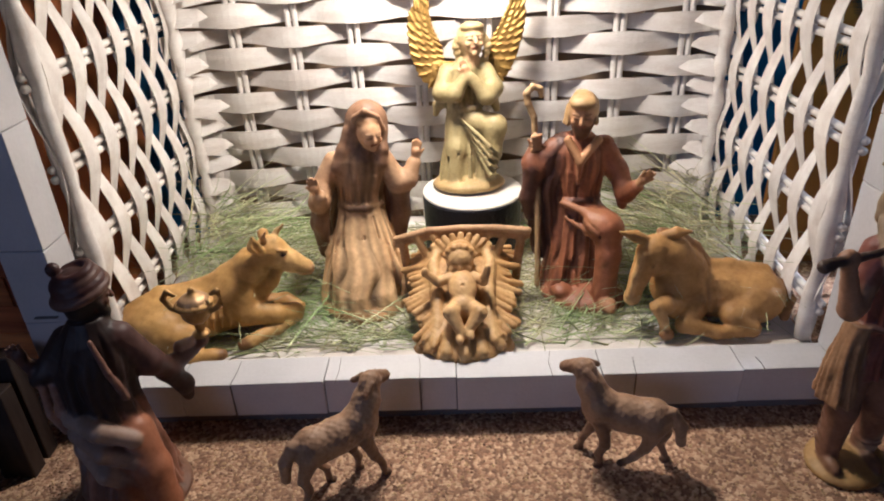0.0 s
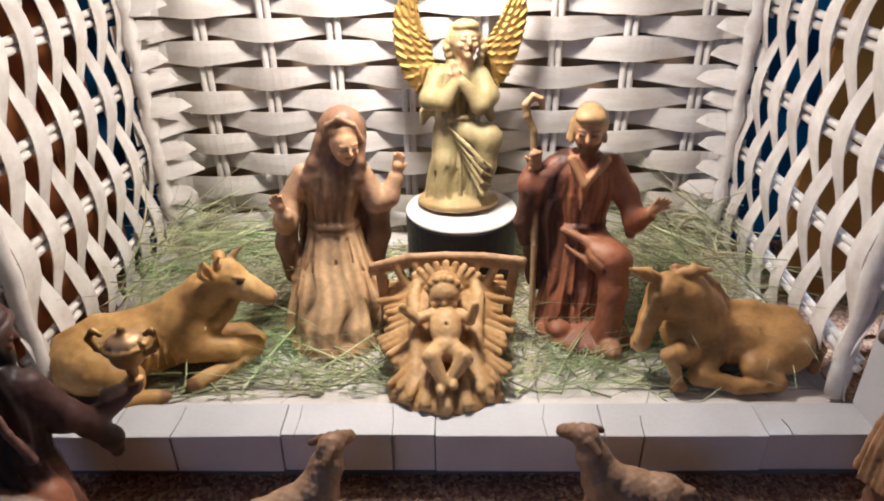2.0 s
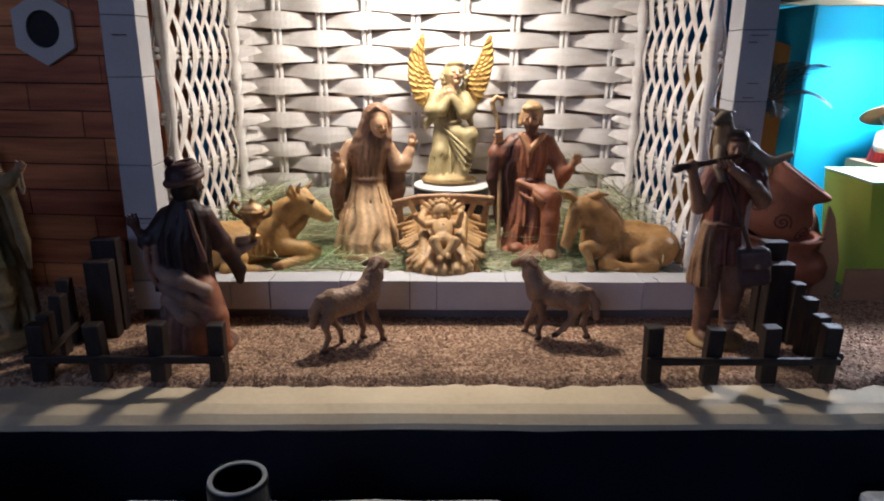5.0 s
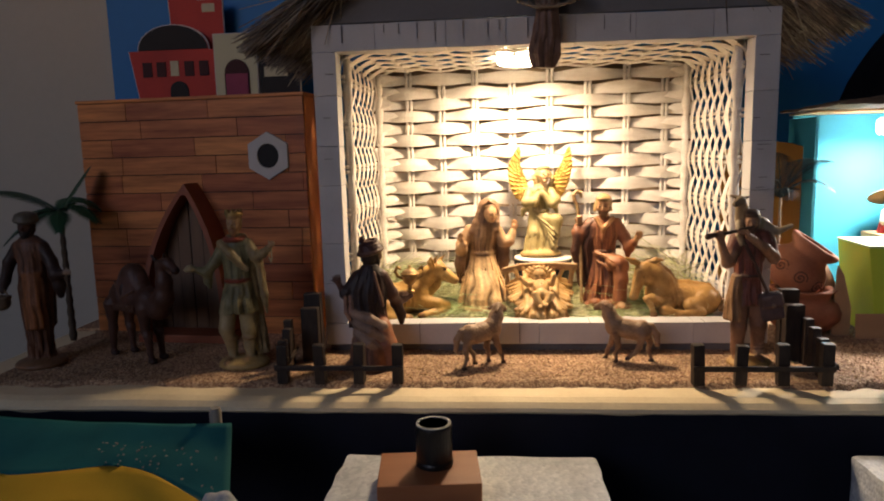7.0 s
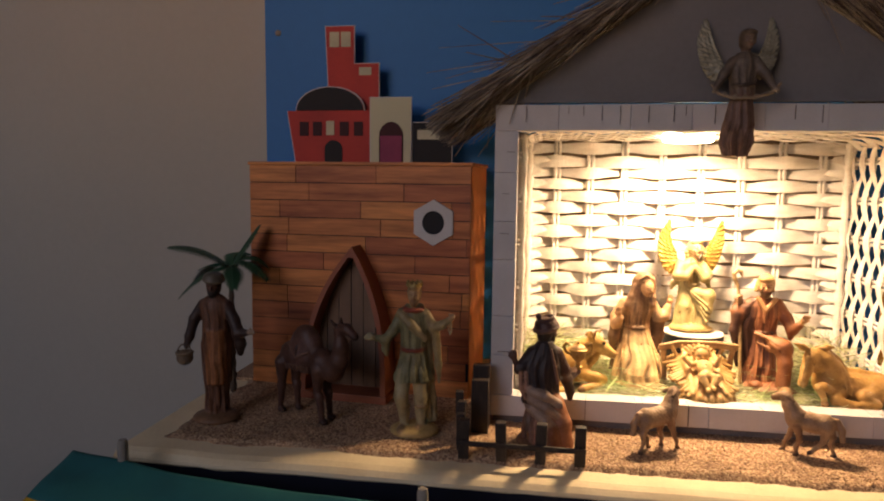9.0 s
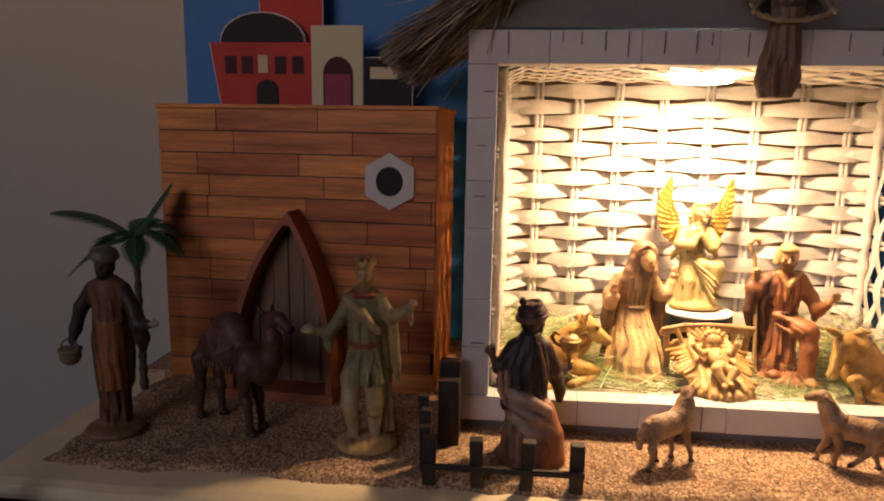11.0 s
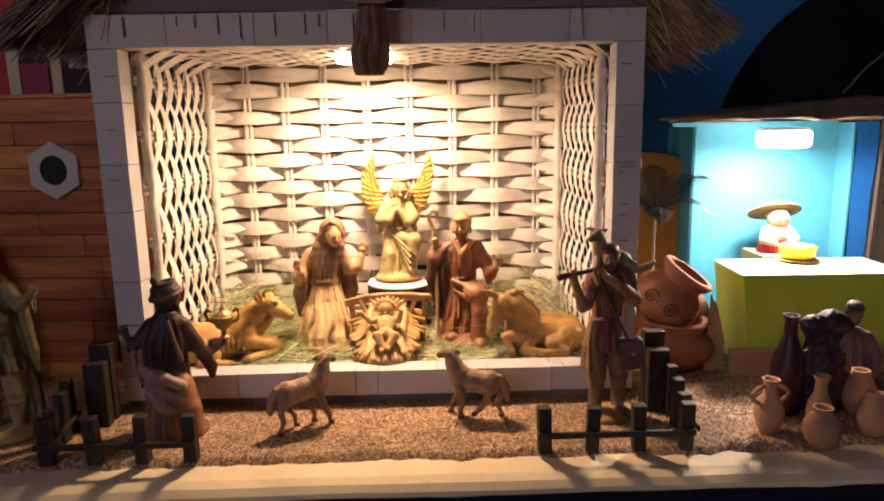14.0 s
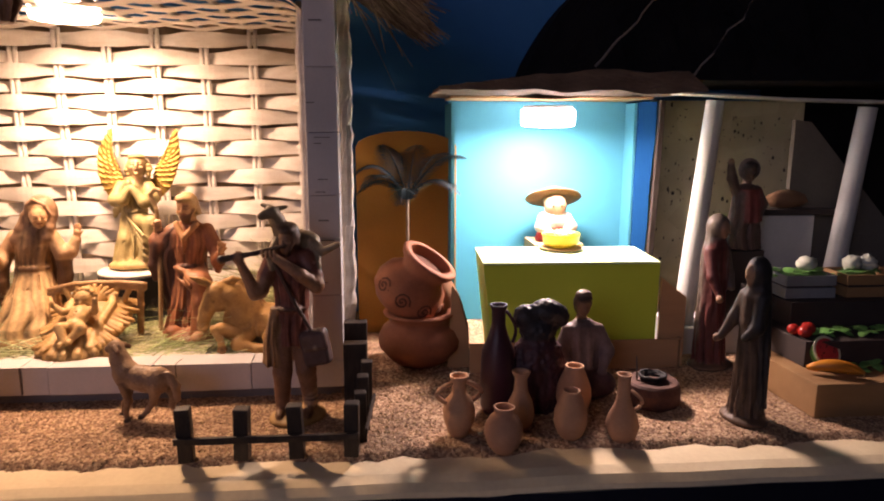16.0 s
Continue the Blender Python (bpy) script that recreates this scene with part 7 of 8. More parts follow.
def build_city():
    z0 = 0.2725
    # edging cards, a hair larger, give the white cut edge
    def bordered(name, outline, mat, label, y):
        cx = sum(p[0] for p in outline) / len(outline)
        cz = sum(p[1] for p in outline) / len(outline)
        ob = card(name, outline, mat, label, y)
        big = [(x + 0.0011 * (1 if x > cx else -1), z + (0.0011 if z > cz else 0)) for x, z in outline]
        part("cut_edge", prism(bmesh.new(), big, y + 0.0006, y + 0.0034), HEX, ob)
        return ob
    t = bordered("tower_cutout", [(-0.464, z0), (-0.398, z0), (-0.398, 0.409), (-0.4325, 0.409), (-0.4325, 0.459), (-0.4725, 0.459)], RED, "tall stepped red card tower with pale windows", 0.222)
    for a in (-0.4665, -0.4505):
        pane(t, "window", rect(a, a + 0.0135, 0.4315, 0.4515), YELLOWCARD, 0.222)
    pane(t, "window", rect(-0.425, -0.408, 0.3935, 0.404), YELLOWCARD, 0.222)
    d = bordered("domed_cutout", [(-0.512, z0), (-0.402, z0), (-0.404, 0.3445), (-0.411, 0.3445)] + [(-0.463 + 0.048 * math.cos(a), 0.3445 + 0.032 * math.sin(a)) for a in np.linspace(0, math.pi, 13)] + [(-0.5235, 0.3445)], RED, "red card house with a black dome", 0.210)
    pane(d, "dome", [(-0.463 + 0.047 * math.cos(a), 0.3452 + 0.031 * math.sin(a)) for a in np.linspace(0, math.pi, 15)], BLACK, 0.210)
    for i, (x, m) in enumerate(((-0.506, MAROON), (-0.487, MAROON), (-0.449, MAROON), (-0.429, MAROON))):
        pane(d, "window", rect(x, x + 0.0125, 0.311, 0.330), m, 0.210)
    pane(d, "window", rect(-0.468, -0.457, 0.312, 0.331), YELLOWCARD, 0.210)
    pane(d, "doorway", arch(-0.4705, -0.4455, z0, 0.305), BLACK, 0.210)
    c = bordered("cream_cutout", rect(-0.4035, -0.3485, z0, 0.3605), CREAM, "cream card house with a magenta arched door", 0.200)
    o = pane(c, "doorway", arch(-0.3915, -0.3585, z0, 0.3265, True), MAROON, 0.200)
    pane(c, "door", rect(-0.3895, -0.3605, z0 + 0.0002, 0.3105), MAGENTA, 0.200, 0.0022)
    k = bordered("black_cutout", rect(-0.3465, -0.294, z0, 0.328), BLACK, "black card house with a pale window", 0.204)
    pane(k, "window", rect(-0.340, -0.3095, 0.306, 0.3185), YELLOWCARD, 0.204)
    return o


build_house()
# the house's roof runs back to the wall and carries the cut-out town
tagged(part("house_roof", box_mesh(-0.53, -0.256, 0.190, 0.2495, 0.0, 0.2718), PLANK_SIDE), "brown box behind the house that carries the card town", "box")
build_city()


# ---------------------------------------------------------------- the food stall with its lamp
def build_stall():
    stall = thing("stall_box", pose(0, 0, 0), "open cyan card box as a lit food stall", "stall")
    part("back_wall", box_mesh(0.322, 0.512, 0.204, 0.207, 0.0, 0.236), CYAN, stall)
    bm = bmesh.new()
    prism(bm, [(0.318, 0.0), (0.3215, 0.0), (0.3215, 0.232), (0.318, 0.232)], 0.136, 0.207)
    part("side_wall", bm, CYAN, stall)
    part("side_wall", box_mesh(0.5105, 0.5130, 0.176, 0.2035, 0.0, 0.234), CYAN, stall)
    part("roof_panel", box_mesh(0.318, 0.514, 0.136, 0.207, 0.2365, 0.2385), CARDBOARD, stall)
    bm = bmesh.new()
    cur = [(0.5195 - 0.0065 * (k / 12) ** 1.5 + 0.0008 * math.sin(k * 1.1), 0.166 - 0.004 * k / 12, 0.235 - 0.228 * k / 12) for k in range(13)]
    ribbon(bm, cur, [(0.0062 * (1 - 0.35 * k / 12), -0.0098 * (1 - 0.35 * k / 12), 0) for k in range(13)], [(0.0006, 0.0004, 0)] * 13)
    part("curtain", bm, DEEPBLUE, stall, "royal blue paper curtain edge")
    bm = bmesh.new()
    prism(bm, [(0.520, 0.0), (0.5255, 0.0), (0.5310, 0.236), (0.5265, 0.236)], 0.148, 0.153)
    part("dark_post", bm, STEP_DARK, stall)
    counter = thing("stall_counter", pose(0, 0, 0), "lime green card counter before the stall", "counter")
    bm = bmesh.new()
    vs = [bm.verts.new(p) for p in ((0.350, 0.050, 0.0), (0.4925, 0.050, 0.0), (0.4925, 0.117, 0.0), (0.350, 0.117, 0.0), (0.338, 0.049, 0.0935), (0.4935, 0.049, 0.0925), (0.4945, 0.118, 0.0935), (0.340, 0.118, 0.0945))]
    for f in ((0, 1, 5, 4), (1, 2, 6, 5), (2, 3, 7, 6), (3, 0, 4, 7), (0, 3, 2, 1), (4, 5, 6, 7)):
        bm.faces.new([vs[i] for i in f])
    part("body", bm, GREEN, counter)
    bm = bmesh.new()
    vs = [bm.verts.new(p) for p in ((0.3375, 0.0485, 0.0942), (0.494, 0.0485, 0.0932), (0.495, 0.1185, 0.0942), (0.3395, 0.1185, 0.0952), (0.3375, 0.0485, 0.0958), (0.494, 0.0485, 0.0948), (0.495, 0.1185, 0.0958), (0.3395, 0.1185, 0.0968))]
    for f in ((0, 1, 5, 4), (1, 2, 6, 5), (2, 3, 7, 6), (3, 0, 4, 7), (0, 3, 2, 1), (4, 5, 6, 7)):
        bm.faces.new([vs[i] for i in f])
    part("top", bm, PALEGREEN, counter, "pale green lit top sheet")
    box_low = thing("cardboard_tray", pose(0, 0, 0), "low brown cardboard tray round the counter", "box")
    part("front_panel", box_mesh(0.326, 0.512, 0.0425, 0.0450, 0.0, 0.026), CARDBOARD, box_low)
    bm = bmesh.new()
    prism(bm, [(0.4965, 0.0), (0.520, 0.0), (0.520, 0.062), (0.4965, 0.080)], 0.051, 0.0535)
    part("raised_flap", bm, CARDBOARD, box_low)
    part("side_panel", box_mesh(0.5135, 0.516, 0.0425, 0.050, 0.0, 0.026), CARDBOARD, box_low)
    bm = bmesh.new()
    prism(bm, [(0.308, 0.0), (0.327, 0.0), (0.327, 0.030), (0.318, 0.065), (0.312, 0.075)], 0.056, 0.0585)
    part("torn_flap", bm, CARDBOARD, box_low)
    puck_lamp("stall_lamp", (STALL_LAMP[0], STALL_LAMP[1], STALL_LAMP[2] + 0.001), 0.026, LENS_COOL, "round cool white battery lamp in the stall")


build_stall()


def crumpled(name, x0, x1, y0, y1, z, thick, mat, label, category, seed, ragged=0.012):
    """A rough sheet with a torn outline."""
    bm = bmesh.new()
    nx, ny = 40, 12
    for lay in (0, 1):
        for j in range(ny + 1):
            for i in range(nx + 1):
                u, v = i / nx, j / ny
                x, y = x0 + (x1 - x0) * u, y0 + (y1 - y0) * v
                if j == 0:
                    y += ragged * noise.noise((x * 40, seed, 0))
                q = noise.noise((x * 30, y * 30, seed)) * 0.003 + noise.noise((x * 90, y * 90, seed + 3)) * 0.0014
                taper = min(u * 1.6, (1 - u) * 12)
                bm.verts.new((x, y, z + q + (thick * min(1, taper + 0.15) if lay else 0)))
    bm.verts.ensure_lookup_table()
    N = (nx + 1) * (ny + 1)
    idx = lambda l, i, j: bm.verts[l * N + j * (nx + 1) + i]
    for j in range(ny):
        for i in range(nx):
            bm.faces.new((idx(1, i, j), idx(1, i + 1, j), idx(1, i + 1, j + 1), idx(1, i, j + 1)))
            bm.faces.new((idx(0, i, j), idx(0, i, j + 1), idx(0, i + 1, j + 1), idx(0, i + 1, j)))
    for i in range(nx):
        for j in (0, ny):
            bm.faces.new((idx(0, i, j), idx(0, i + 1, j), idx(1, i + 1, j), idx(1, i, j)))
    for j in range(ny):
        for i in (0, nx):
            bm.faces.new((idx(0, i, j), idx(0, i, j + 1), idx(1, i, j + 1), idx(1, i, j)))
    return tagged(part(name, bm, mat), label, category)


crumpled("bark_slab", 0.300, 0.526, 0.050, 0.19, 0.2395, 0.017, BARK, "rough grey brown bark slab roofing the stall", "bark", 3)


def build_hill():
    """The dark rock mass over the right-hand houses."""
    bm = bmesh.new()
    nx, ny = 60, 14
    rows = []
    for j in range(ny + 1):
        v = j / ny
        row = []
        for i in range(nx + 1):
            u = i / nx
            x = 0.395 + 0.60 * u
            top = 0.262 + 0.115 * min(1.0, (u / 0.16)) ** 0.7 + 0.02 * noise.noise((x * 14, 2, 0))
            z = 0.252 + (top - 0.252) * v
            y = 0.10 + 0.10 * v + 0.016 * noise.noise((x * 22, z * 22, 1)) + 0.005 * noise.noise((x * 70, z * 70, 4))
            row.append(bm.verts.new((x, y, z)))
        rows.append(row)
    back = [bm.verts.new((v.co.x, 0.249, v.co.z)) for v in rows[-1]]
    low = [bm.verts.new((v.co.x, 0.249, v.co.z)) for v in rows[0]]
    for a, b in zip(rows, rows[1:]):
        for i in range(nx):
            bm.faces.new((a[i], a[i + 1], b[i + 1], b[i]))
    for i in range(nx):
        bm.faces.new((rows[-1][i], rows[-1][i + 1], back[i + 1], back[i]))
        bm.faces.new((low[i], low[i + 1], rows[0][i + 1], rows[0][i]))
    tagged(part("rock_hill", bm, ROCK), "dark crumpled paper rock hill over the houses", "rock")


def twig(pts, r, label):
    bm = bmesh.new()
    tube(bm, pts, [r * (1 - 0.5 * i / len(pts)) for i in range(len(pts))], 6)
    tagged(part("dry_twig", bm, TWIG, smooth=True), label, "twig", "twigs on the rock")


def twig_line(p, q, seed):
    p, q = Vector(p), Vector(q)
    return [p.lerp(q, k / 9) + Vector((0.004 * noise.noise((k * 0.9, seed, 0)), 0, 0.005 * noise.noise((k * 0.8, seed, 7)))) for k in range(10)]


build_hill()


# ---------------------------------------------------------------- right-hand house: columns, speckled wall, beam
tagged(part("ochre_hill", prism(bmesh.new(), [(0.226, 0.0), (0.326, 0.0), (0.326, 0.19)] + [(0.276 + 0.05 * math.cos(a), 0.19 + 0.016 * math.sin(a)) for a in np.linspace(0.2, math.pi, 9)], 0.165, 0.169), OCHRE), "ochre painted card hill behind the pots", "cutout")


def build_portico():
    wall = tagged(part("speckled_wall", box_mesh(0.526, 0.690, 0.172, 0.176, 0.0, 0.2365), SPECK), "speckled beige card wall behind the columns", "wall panel")
    rng = random.Random(12)
    bm = bmesh.new()
    for i in range(230):
        x, z, s = rng.uniform(0.528, 0.685), rng.uniform(0.06, 0.234), rng.choice((0.0005, 0.0008, 0.0012, 0.0019)) * rng.uniform(0.8, 1.2)
        lathe(bm, [(s, 0), (s * 0.9, 0.0004), (s * 0.2, 0.0006)], 5, pose(x, 0.1721, z, 90, 0, rng.uniform(0, 90)) @ Matrix.Diagonal((1, rng.uniform(0.5, 1.4), 1, 1)))
    tagged(part("specks", bm, BLACK, wall, "dark flecks"), kind="stuff")
    for i, (xt, zt, xb, zb) in enumerate(((0.5535, 0.2335, 0.5370, 0.026), (0.7000, 0.228, 0.6790, 0.026))):
        bm = bmesh.new()
        tube(bm, [(xb + (xt - xb) * k / 12, 0.092, zb + (zt - zb) * k / 12) for k in range(13)], [0.0098 - 0.0018 * k / 12 for k in range(13)], 20)
        tagged(part("column", bm, COLUMN, smooth=True), "leaning round white column under a thin beam", "column", "portico columns")
    tagged(part("plinth", box_mesh(0.5215, 0.72, 0.075, 0.13, 0.0, 0.0255, 0.001), COLUMN), "low pale plinth under the columns", "plinth")
    bm = bmesh.new()
    ribbon(bm, [(0.515, 0.088, 0.2395), (0.56, 0.088, 0.2375), (0.62, 0.088, 0.2345), (0.72, 0.088, 0.2325), (0.80, 0.088, 0.231)], [(0, 0.014, 0)] * 5, [(0, 0, 0.0018)] * 5)
    tagged(part("beam", bm, COLUMN), "thin white card beam over the columns", "beam")
    bm = bmesh.new()
    prism(bm, [(0.648, 0.0), (0.80, 0.0), (0.80, 0.068), (0.664, 0.215), (0.648, 0.217)], 0.118, 0.124)
    tagged(part("canvas_tent", bm, GREYCLOTH), "sloping grey canvas tent panel", "tent")
    # dark panel added behind the tent, in the rock's black
    tagged(part("portico_dark_back", box_mesh(0.66, 0.95, 0.20, 0.206, 0.0, 0.25), ROCK), "dark panel closing the portico's rear", "panel")


build_portico()
tagged(part("white_box", box_mesh(0.609, 0.668, 0.1045, 0.116, 0.0257, 0.1265, 0.001), COLUMN), "plain white box behind the market crates", "box")
tagged(part("dark_shelf", box_mesh(0.606, 0.688, 0.1035, 0.1165, 0.1268, 0.1330, 0.001), STEP_DARK), "dark wooden shelf board lying on a white box", "shelf")
bm = bmesh.new()
lathe(bm, [(0.001, 0), (0.008, 0.001), (0.0125, 0.006), (0.0105, 0.013), (0.005, 0.017), (0.001, 0.018)], 18, pose(0.640, 0.110, 0.1332) @ Matrix.Diagonal((1.7, 0.45, 1, 1)), 0.3)
tagged(part("rolled_cloth", bm, BURLAP, smooth=True), "brown rolled cloth lying on the dark shelf", "cloth")
twig(twig_line((0.440, 0.088, 0.262), (0.500, 0.082, 0.330), 2), 0.0013, "thin pale dry twig lying on dark rock")
twig(twig_line((0.512, 0.072, 0.240), (0.590, 0.082, 0.335), 6), 0.0013, "thin pale dry twig lying on dark rock")


# ---------------------------------------------------------------- market steps with fruit and vegetables
def ball(bm, c, r, squash=1.0, rough=0.0, seed=0, n=10):
    prof = [(max(r * math.sin(math.pi * k / n), 0.00005), -r * squash * math.cos(math.pi * k / n)) for k in range(n + 1)]
    before = len(bm.verts)
    lathe(bm, prof, 14, pose(*c))
    if rough:
        bm.verts.ensure_lookup_table()
        for v in list(bm.verts)[before:]:
            d = (v.co - Vector(c))
            v.co += d * rough * noise.noise(v.co * 420 + Vector((seed, 0, 0)))
    return bm


def build_market():
    steps = thing("market_steps", pose(0, 0, 0), "stepped wooden market stand", "stand")
    def slab(name, x0, x1, y0, y1, z0, z1, mat, skew):
        bm = box_mesh(x0, x1, y0, y1, z0, z1, 0.0008)
        for v in bm.verts:
            if v.co.x < x0 + 0.01:
                v.co.x += skew * (v.co.y - y0)
        part(name, bm, mat, steps)
    slab("low_step", 0.567, 0.80, -0.068, 0.03, 0.0, 0.026, STEP, -0.08)
    slab("middle_step", 0.578, 0.80, -0.034, 0.045, 0.0264, 0.047, STEP_DARK, -0.08)
    slab("top_step", 0.588, 0.80, 0.004, 0.075, 0.0474, 0.068, STEP_DARK, -0.08)
    rng = random.Random(30)
    # bottom step: carrot, melon, greens
    bm = bmesh.new()
    tube(bm, [(0.573 + 0.036 * k / 8, -0.045 - 0.014 * k / 8, 0.0305 + 0.0035 * math.sin(math.pi * k / 8)) for k in range(9)], [0.0016, 0.0035, 0.0045, 0.0050, 0.0052, 0.0050, 0.0044, 0.0034, 0.0016], 10)
    tagged(part("carrot", bm, CARROT, smooth=True), "long orange squash on the low step", "vegetable")
    melon = thing("melon_half", pose(0.594, -0.036, 0.0395, 62, 0, 12), "cut half watermelon showing red flesh", "melon")
    bm = bmesh.new()
    ball(bm, (0, 0, 0), 0.0125, 1.0)
    for v in bm.verts:
        if v.co.z > 0:
            v.co.z = 0
    part("rind", bm, LETTUCE, melon, "green rind", True)
    bm = bmesh.new()
    lathe(bm, [(0.0125, 0.0002), (0.0123, 0.0008), (0.0108, 0.0010), (0.0105, 0.0002)], 24)
    part("white_rim", bm, RIND, melon, "white rim")
    bm = bmesh.new()
    lathe(bm, [(0.0104, 0.0002), (0.0104, 0.0009), (0.001, 0.0010)], 24)
    flesh = part("flesh", bm, MELON, melon, "red flesh")
    bm = bmesh.new()
    for k in range(14):
        a, r = rng.uniform(0, 6.28), rng.uniform(0.003, 0.009)
        ball(bm, (r * math.cos(a), r * math.sin(a), 0.0010), 0.0006, 0.5, n=4)
    part("seeds", bm, BLACK, flesh)
    def greens(name, c, r, mat, label, seed, n=9):
        g = bmesh.new()
        rr = random.Random(seed)
        for k in range(n):
            a = 2 * math.pi * k / n + rr.uniform(-0.3, 0.3)
            d = Vector((math.cos(a), math.sin(a), rr.uniform(0.2, 0.9)))
            p = Vector(c)
            side = Vector((-math.sin(a), math.cos(a), 0))
            pts = [p + d * r * u + Vector((0, 0, -0.5 * r * u * u)) for u in (0.1, 0.45, 0.8, 1.1)]
            ribbon(g, pts, [side * r * q for q in (0.16, 0.42, 0.38, 0.08)], [(0, 0, 0.0004)] * 4)
        tagged(part(name, g, mat), label, "vegetable", "market greens")
    for i in range(6):
        greens("lettuce", (0.615 + 0.017 * i, -0.044 + 0.006 * (i % 2), 0.0285), 0.0085, LETTUCE, "small green lettuce head on the market steps", 40 + i)
    for i in range(9):
        greens("lettuce", (0.600 + 0.018 * i, -0.020 + 0.004 * (i % 2), 0.0495), 0.0085, LETTUCE, "small green lettuce head on the market steps", 60 + i)
    for x, y, r in ((0.583, -0.024, 0.0055), (0.590, -0.017, 0.0058), (0.5785, -0.016, 0.005), (0.640, -0.052, 0.006)):
        bm = bmesh.new()
        ball(bm, (x, y, (0.0472 if y > -0.034 else 0.0262) + r * 0.9), r, 0.9)
        tagged(part("tomato", bm, TOMATO if r < 0.006 else CARROT, smooth=True), "small shiny red tomato on the market steps", "vegetable", "tomatoes")
    # slatted crates on the top step
    def crate(x0, mat, label):
        c = thing("vegetable_crate", pose(x0, 0.014, 0.0683), label, "crate", "vegetable crates")
        w, d, h = 0.044, 0.034, 0.020
        for z in (0.0, 0.0105):
            part("slat", box_mesh(0, w, 0, 0.002, z + 0.0004, z + 0.009), mat, c)
            part("slat", box_mesh(0, w, d - 0.002, d, z + 0.0004, z + 0.009), mat, c)
            part("slat", box_mesh(0.0, 0.002, 0.0024, d - 0.0024, z + 0.0004, z + 0.009), mat, c)
            part("slat", box_mesh(w - 0.002, w, 0.0024, d - 0.0024, z + 0.0004, z + 0.009), mat, c)
        part("floor", box_mesh(0.0022, w - 0.0022, 0.0022, d - 0.0022, 0.0004, 0.013), STEP_DARK, c)
        return c
    crate(0.588, CRATE, "grey slatted crate full of greens")
    crate(0.642, STEP, "brown wooden crate full of cauliflower")
    crate(0.695, STEP, "brown wooden crate full of greens")
    for i, x in enumerate((0.597, 0.610, 0.622, 0.652, 0.668, 0.705, 0.722)):
        greens("lettuce", (x, 0.030, 0.086), 0.011, LETTUCE, "leafy green bunch heaped in a crate", 80 + i, 11)
    for x in (0.616, 0.658, 0.672):
        bm = bmesh.new()
        ball(bm, (x, 0.033, 0.0945), 0.0075, 0.85, 0.5, x * 900)
        tagged(part("cauliflower", bm, CAULI, smooth=True), "white cauliflower heaped in a crate", "vegetable", "cauliflowers")


build_market()


# ---------------------------------------------------------------- fences
def fence(name_label, x0, x1, y0, side_x, side_y1, seed, board_x):
    f = thing("picket_fence", pose(0, 0, 0), name_label, "fence", "small fences")
    rng = random.Random(seed)
    for i in range(4):
        x = x0 + (x1 - x0) * i / 3
        bm = box_mesh(-0.0048, 0.0048, -0.0042, 0.0042, -0.001, 0.0350 + rng.uniform(-0.001, 0.001), 0.0009)
        part("post", bm, DARKWOOD, f, m=pose(x, y0, 0, rng.uniform(-2, 2), rng.uniform(-2, 2), rng.uniform(-6, 6)))
    bm = box_mesh(x0 - 0.006, x1 + 0.005, y0 - 0.0072, y0 - 0.0043, 0.0125, 0.0170, 0.0006)
    part("rail", bm, DARKWOOD, f)
    n = 3
    for i in range(n):
        y = y0 + (side_y1 - y0) * (i + 1) / n
        x = side_x[0] + (side_x[1] - side_x[0]) * (i + 1) / n
        bm = box_mesh(-0.004, 0.004, -0.0042, 0.0042, -0.001, 0.0350 + 0.0045 * i + rng.uniform(-0.001, 0.001), 0.0009)
        part("post", bm, DARKWOOD, f, m=pose(x, y, 0, rng.uniform(-2, 2), rng.uniform(-2, 2), rng.uniform(-6, 6)))
    bm = bmesh.new()
    z = 0.0145
    ribbon(bm, [(side_x[0] + 0.0055, y0, z), (side_x[1] + 0.0055, side_y1 + 0.004, z)], [(0, 0, 0.0024)] * 2, [(0.0013, 0, 0)] * 2)
    part("side_rail", bm, DARKWOOD, f)
    for dy, h in ((0.0, 0.054), (0.013, 0.066)):
        part("rear_board", box_mesh(board_x - 0.0085, board_x + 0.0085, -0.034 + dy, -0.024 + dy, -0.001, h, 0.0009), DARKWOOD, f)


fence("dark stained miniature fence beside a kneeling statue", -0.238, -0.133, -0.093, (-0.240, -0.247), -0.040, 5, -0.229)
fence("dark stained miniature fence before a shepherd statue", 0.127, 0.232, -0.095, (0.236, 0.240), -0.040, 9, 0.232)


# ---------------------------------------------------------------- pots and jars
def vessel(name, prof, mat, m, label, category="jar", group="", handles=(), mouth=None, n=26, decor=False):
    t = thing(name, m, label, category, group)
    bm = bmesh.new()
    inner = [(max(r * 0.78, 0.0008), z) for r, z in prof[::-1] if z > prof[-1][1] * 0.72]
    lathe(bm, prof + inner + [(0.0006, inner[-1][1] - 0.001)], n, wobble=0.02)
    body = part("body", bm, mat, t, smooth=True)
    for pts, r in handles:
        bm = bmesh.new()
        tube(bm, pts, r, 8)
        part("handle", bm, mat, t, smooth=True)
    return t, body


def arc(x0, z0, x1, z1, out, n=8):
    return [((x0 + (x1 - x0) * k / n) + out * math.sin(math.pi * k / n), 0, z0 + (z1 - z0) * k / n) for k in range(n + 1)]


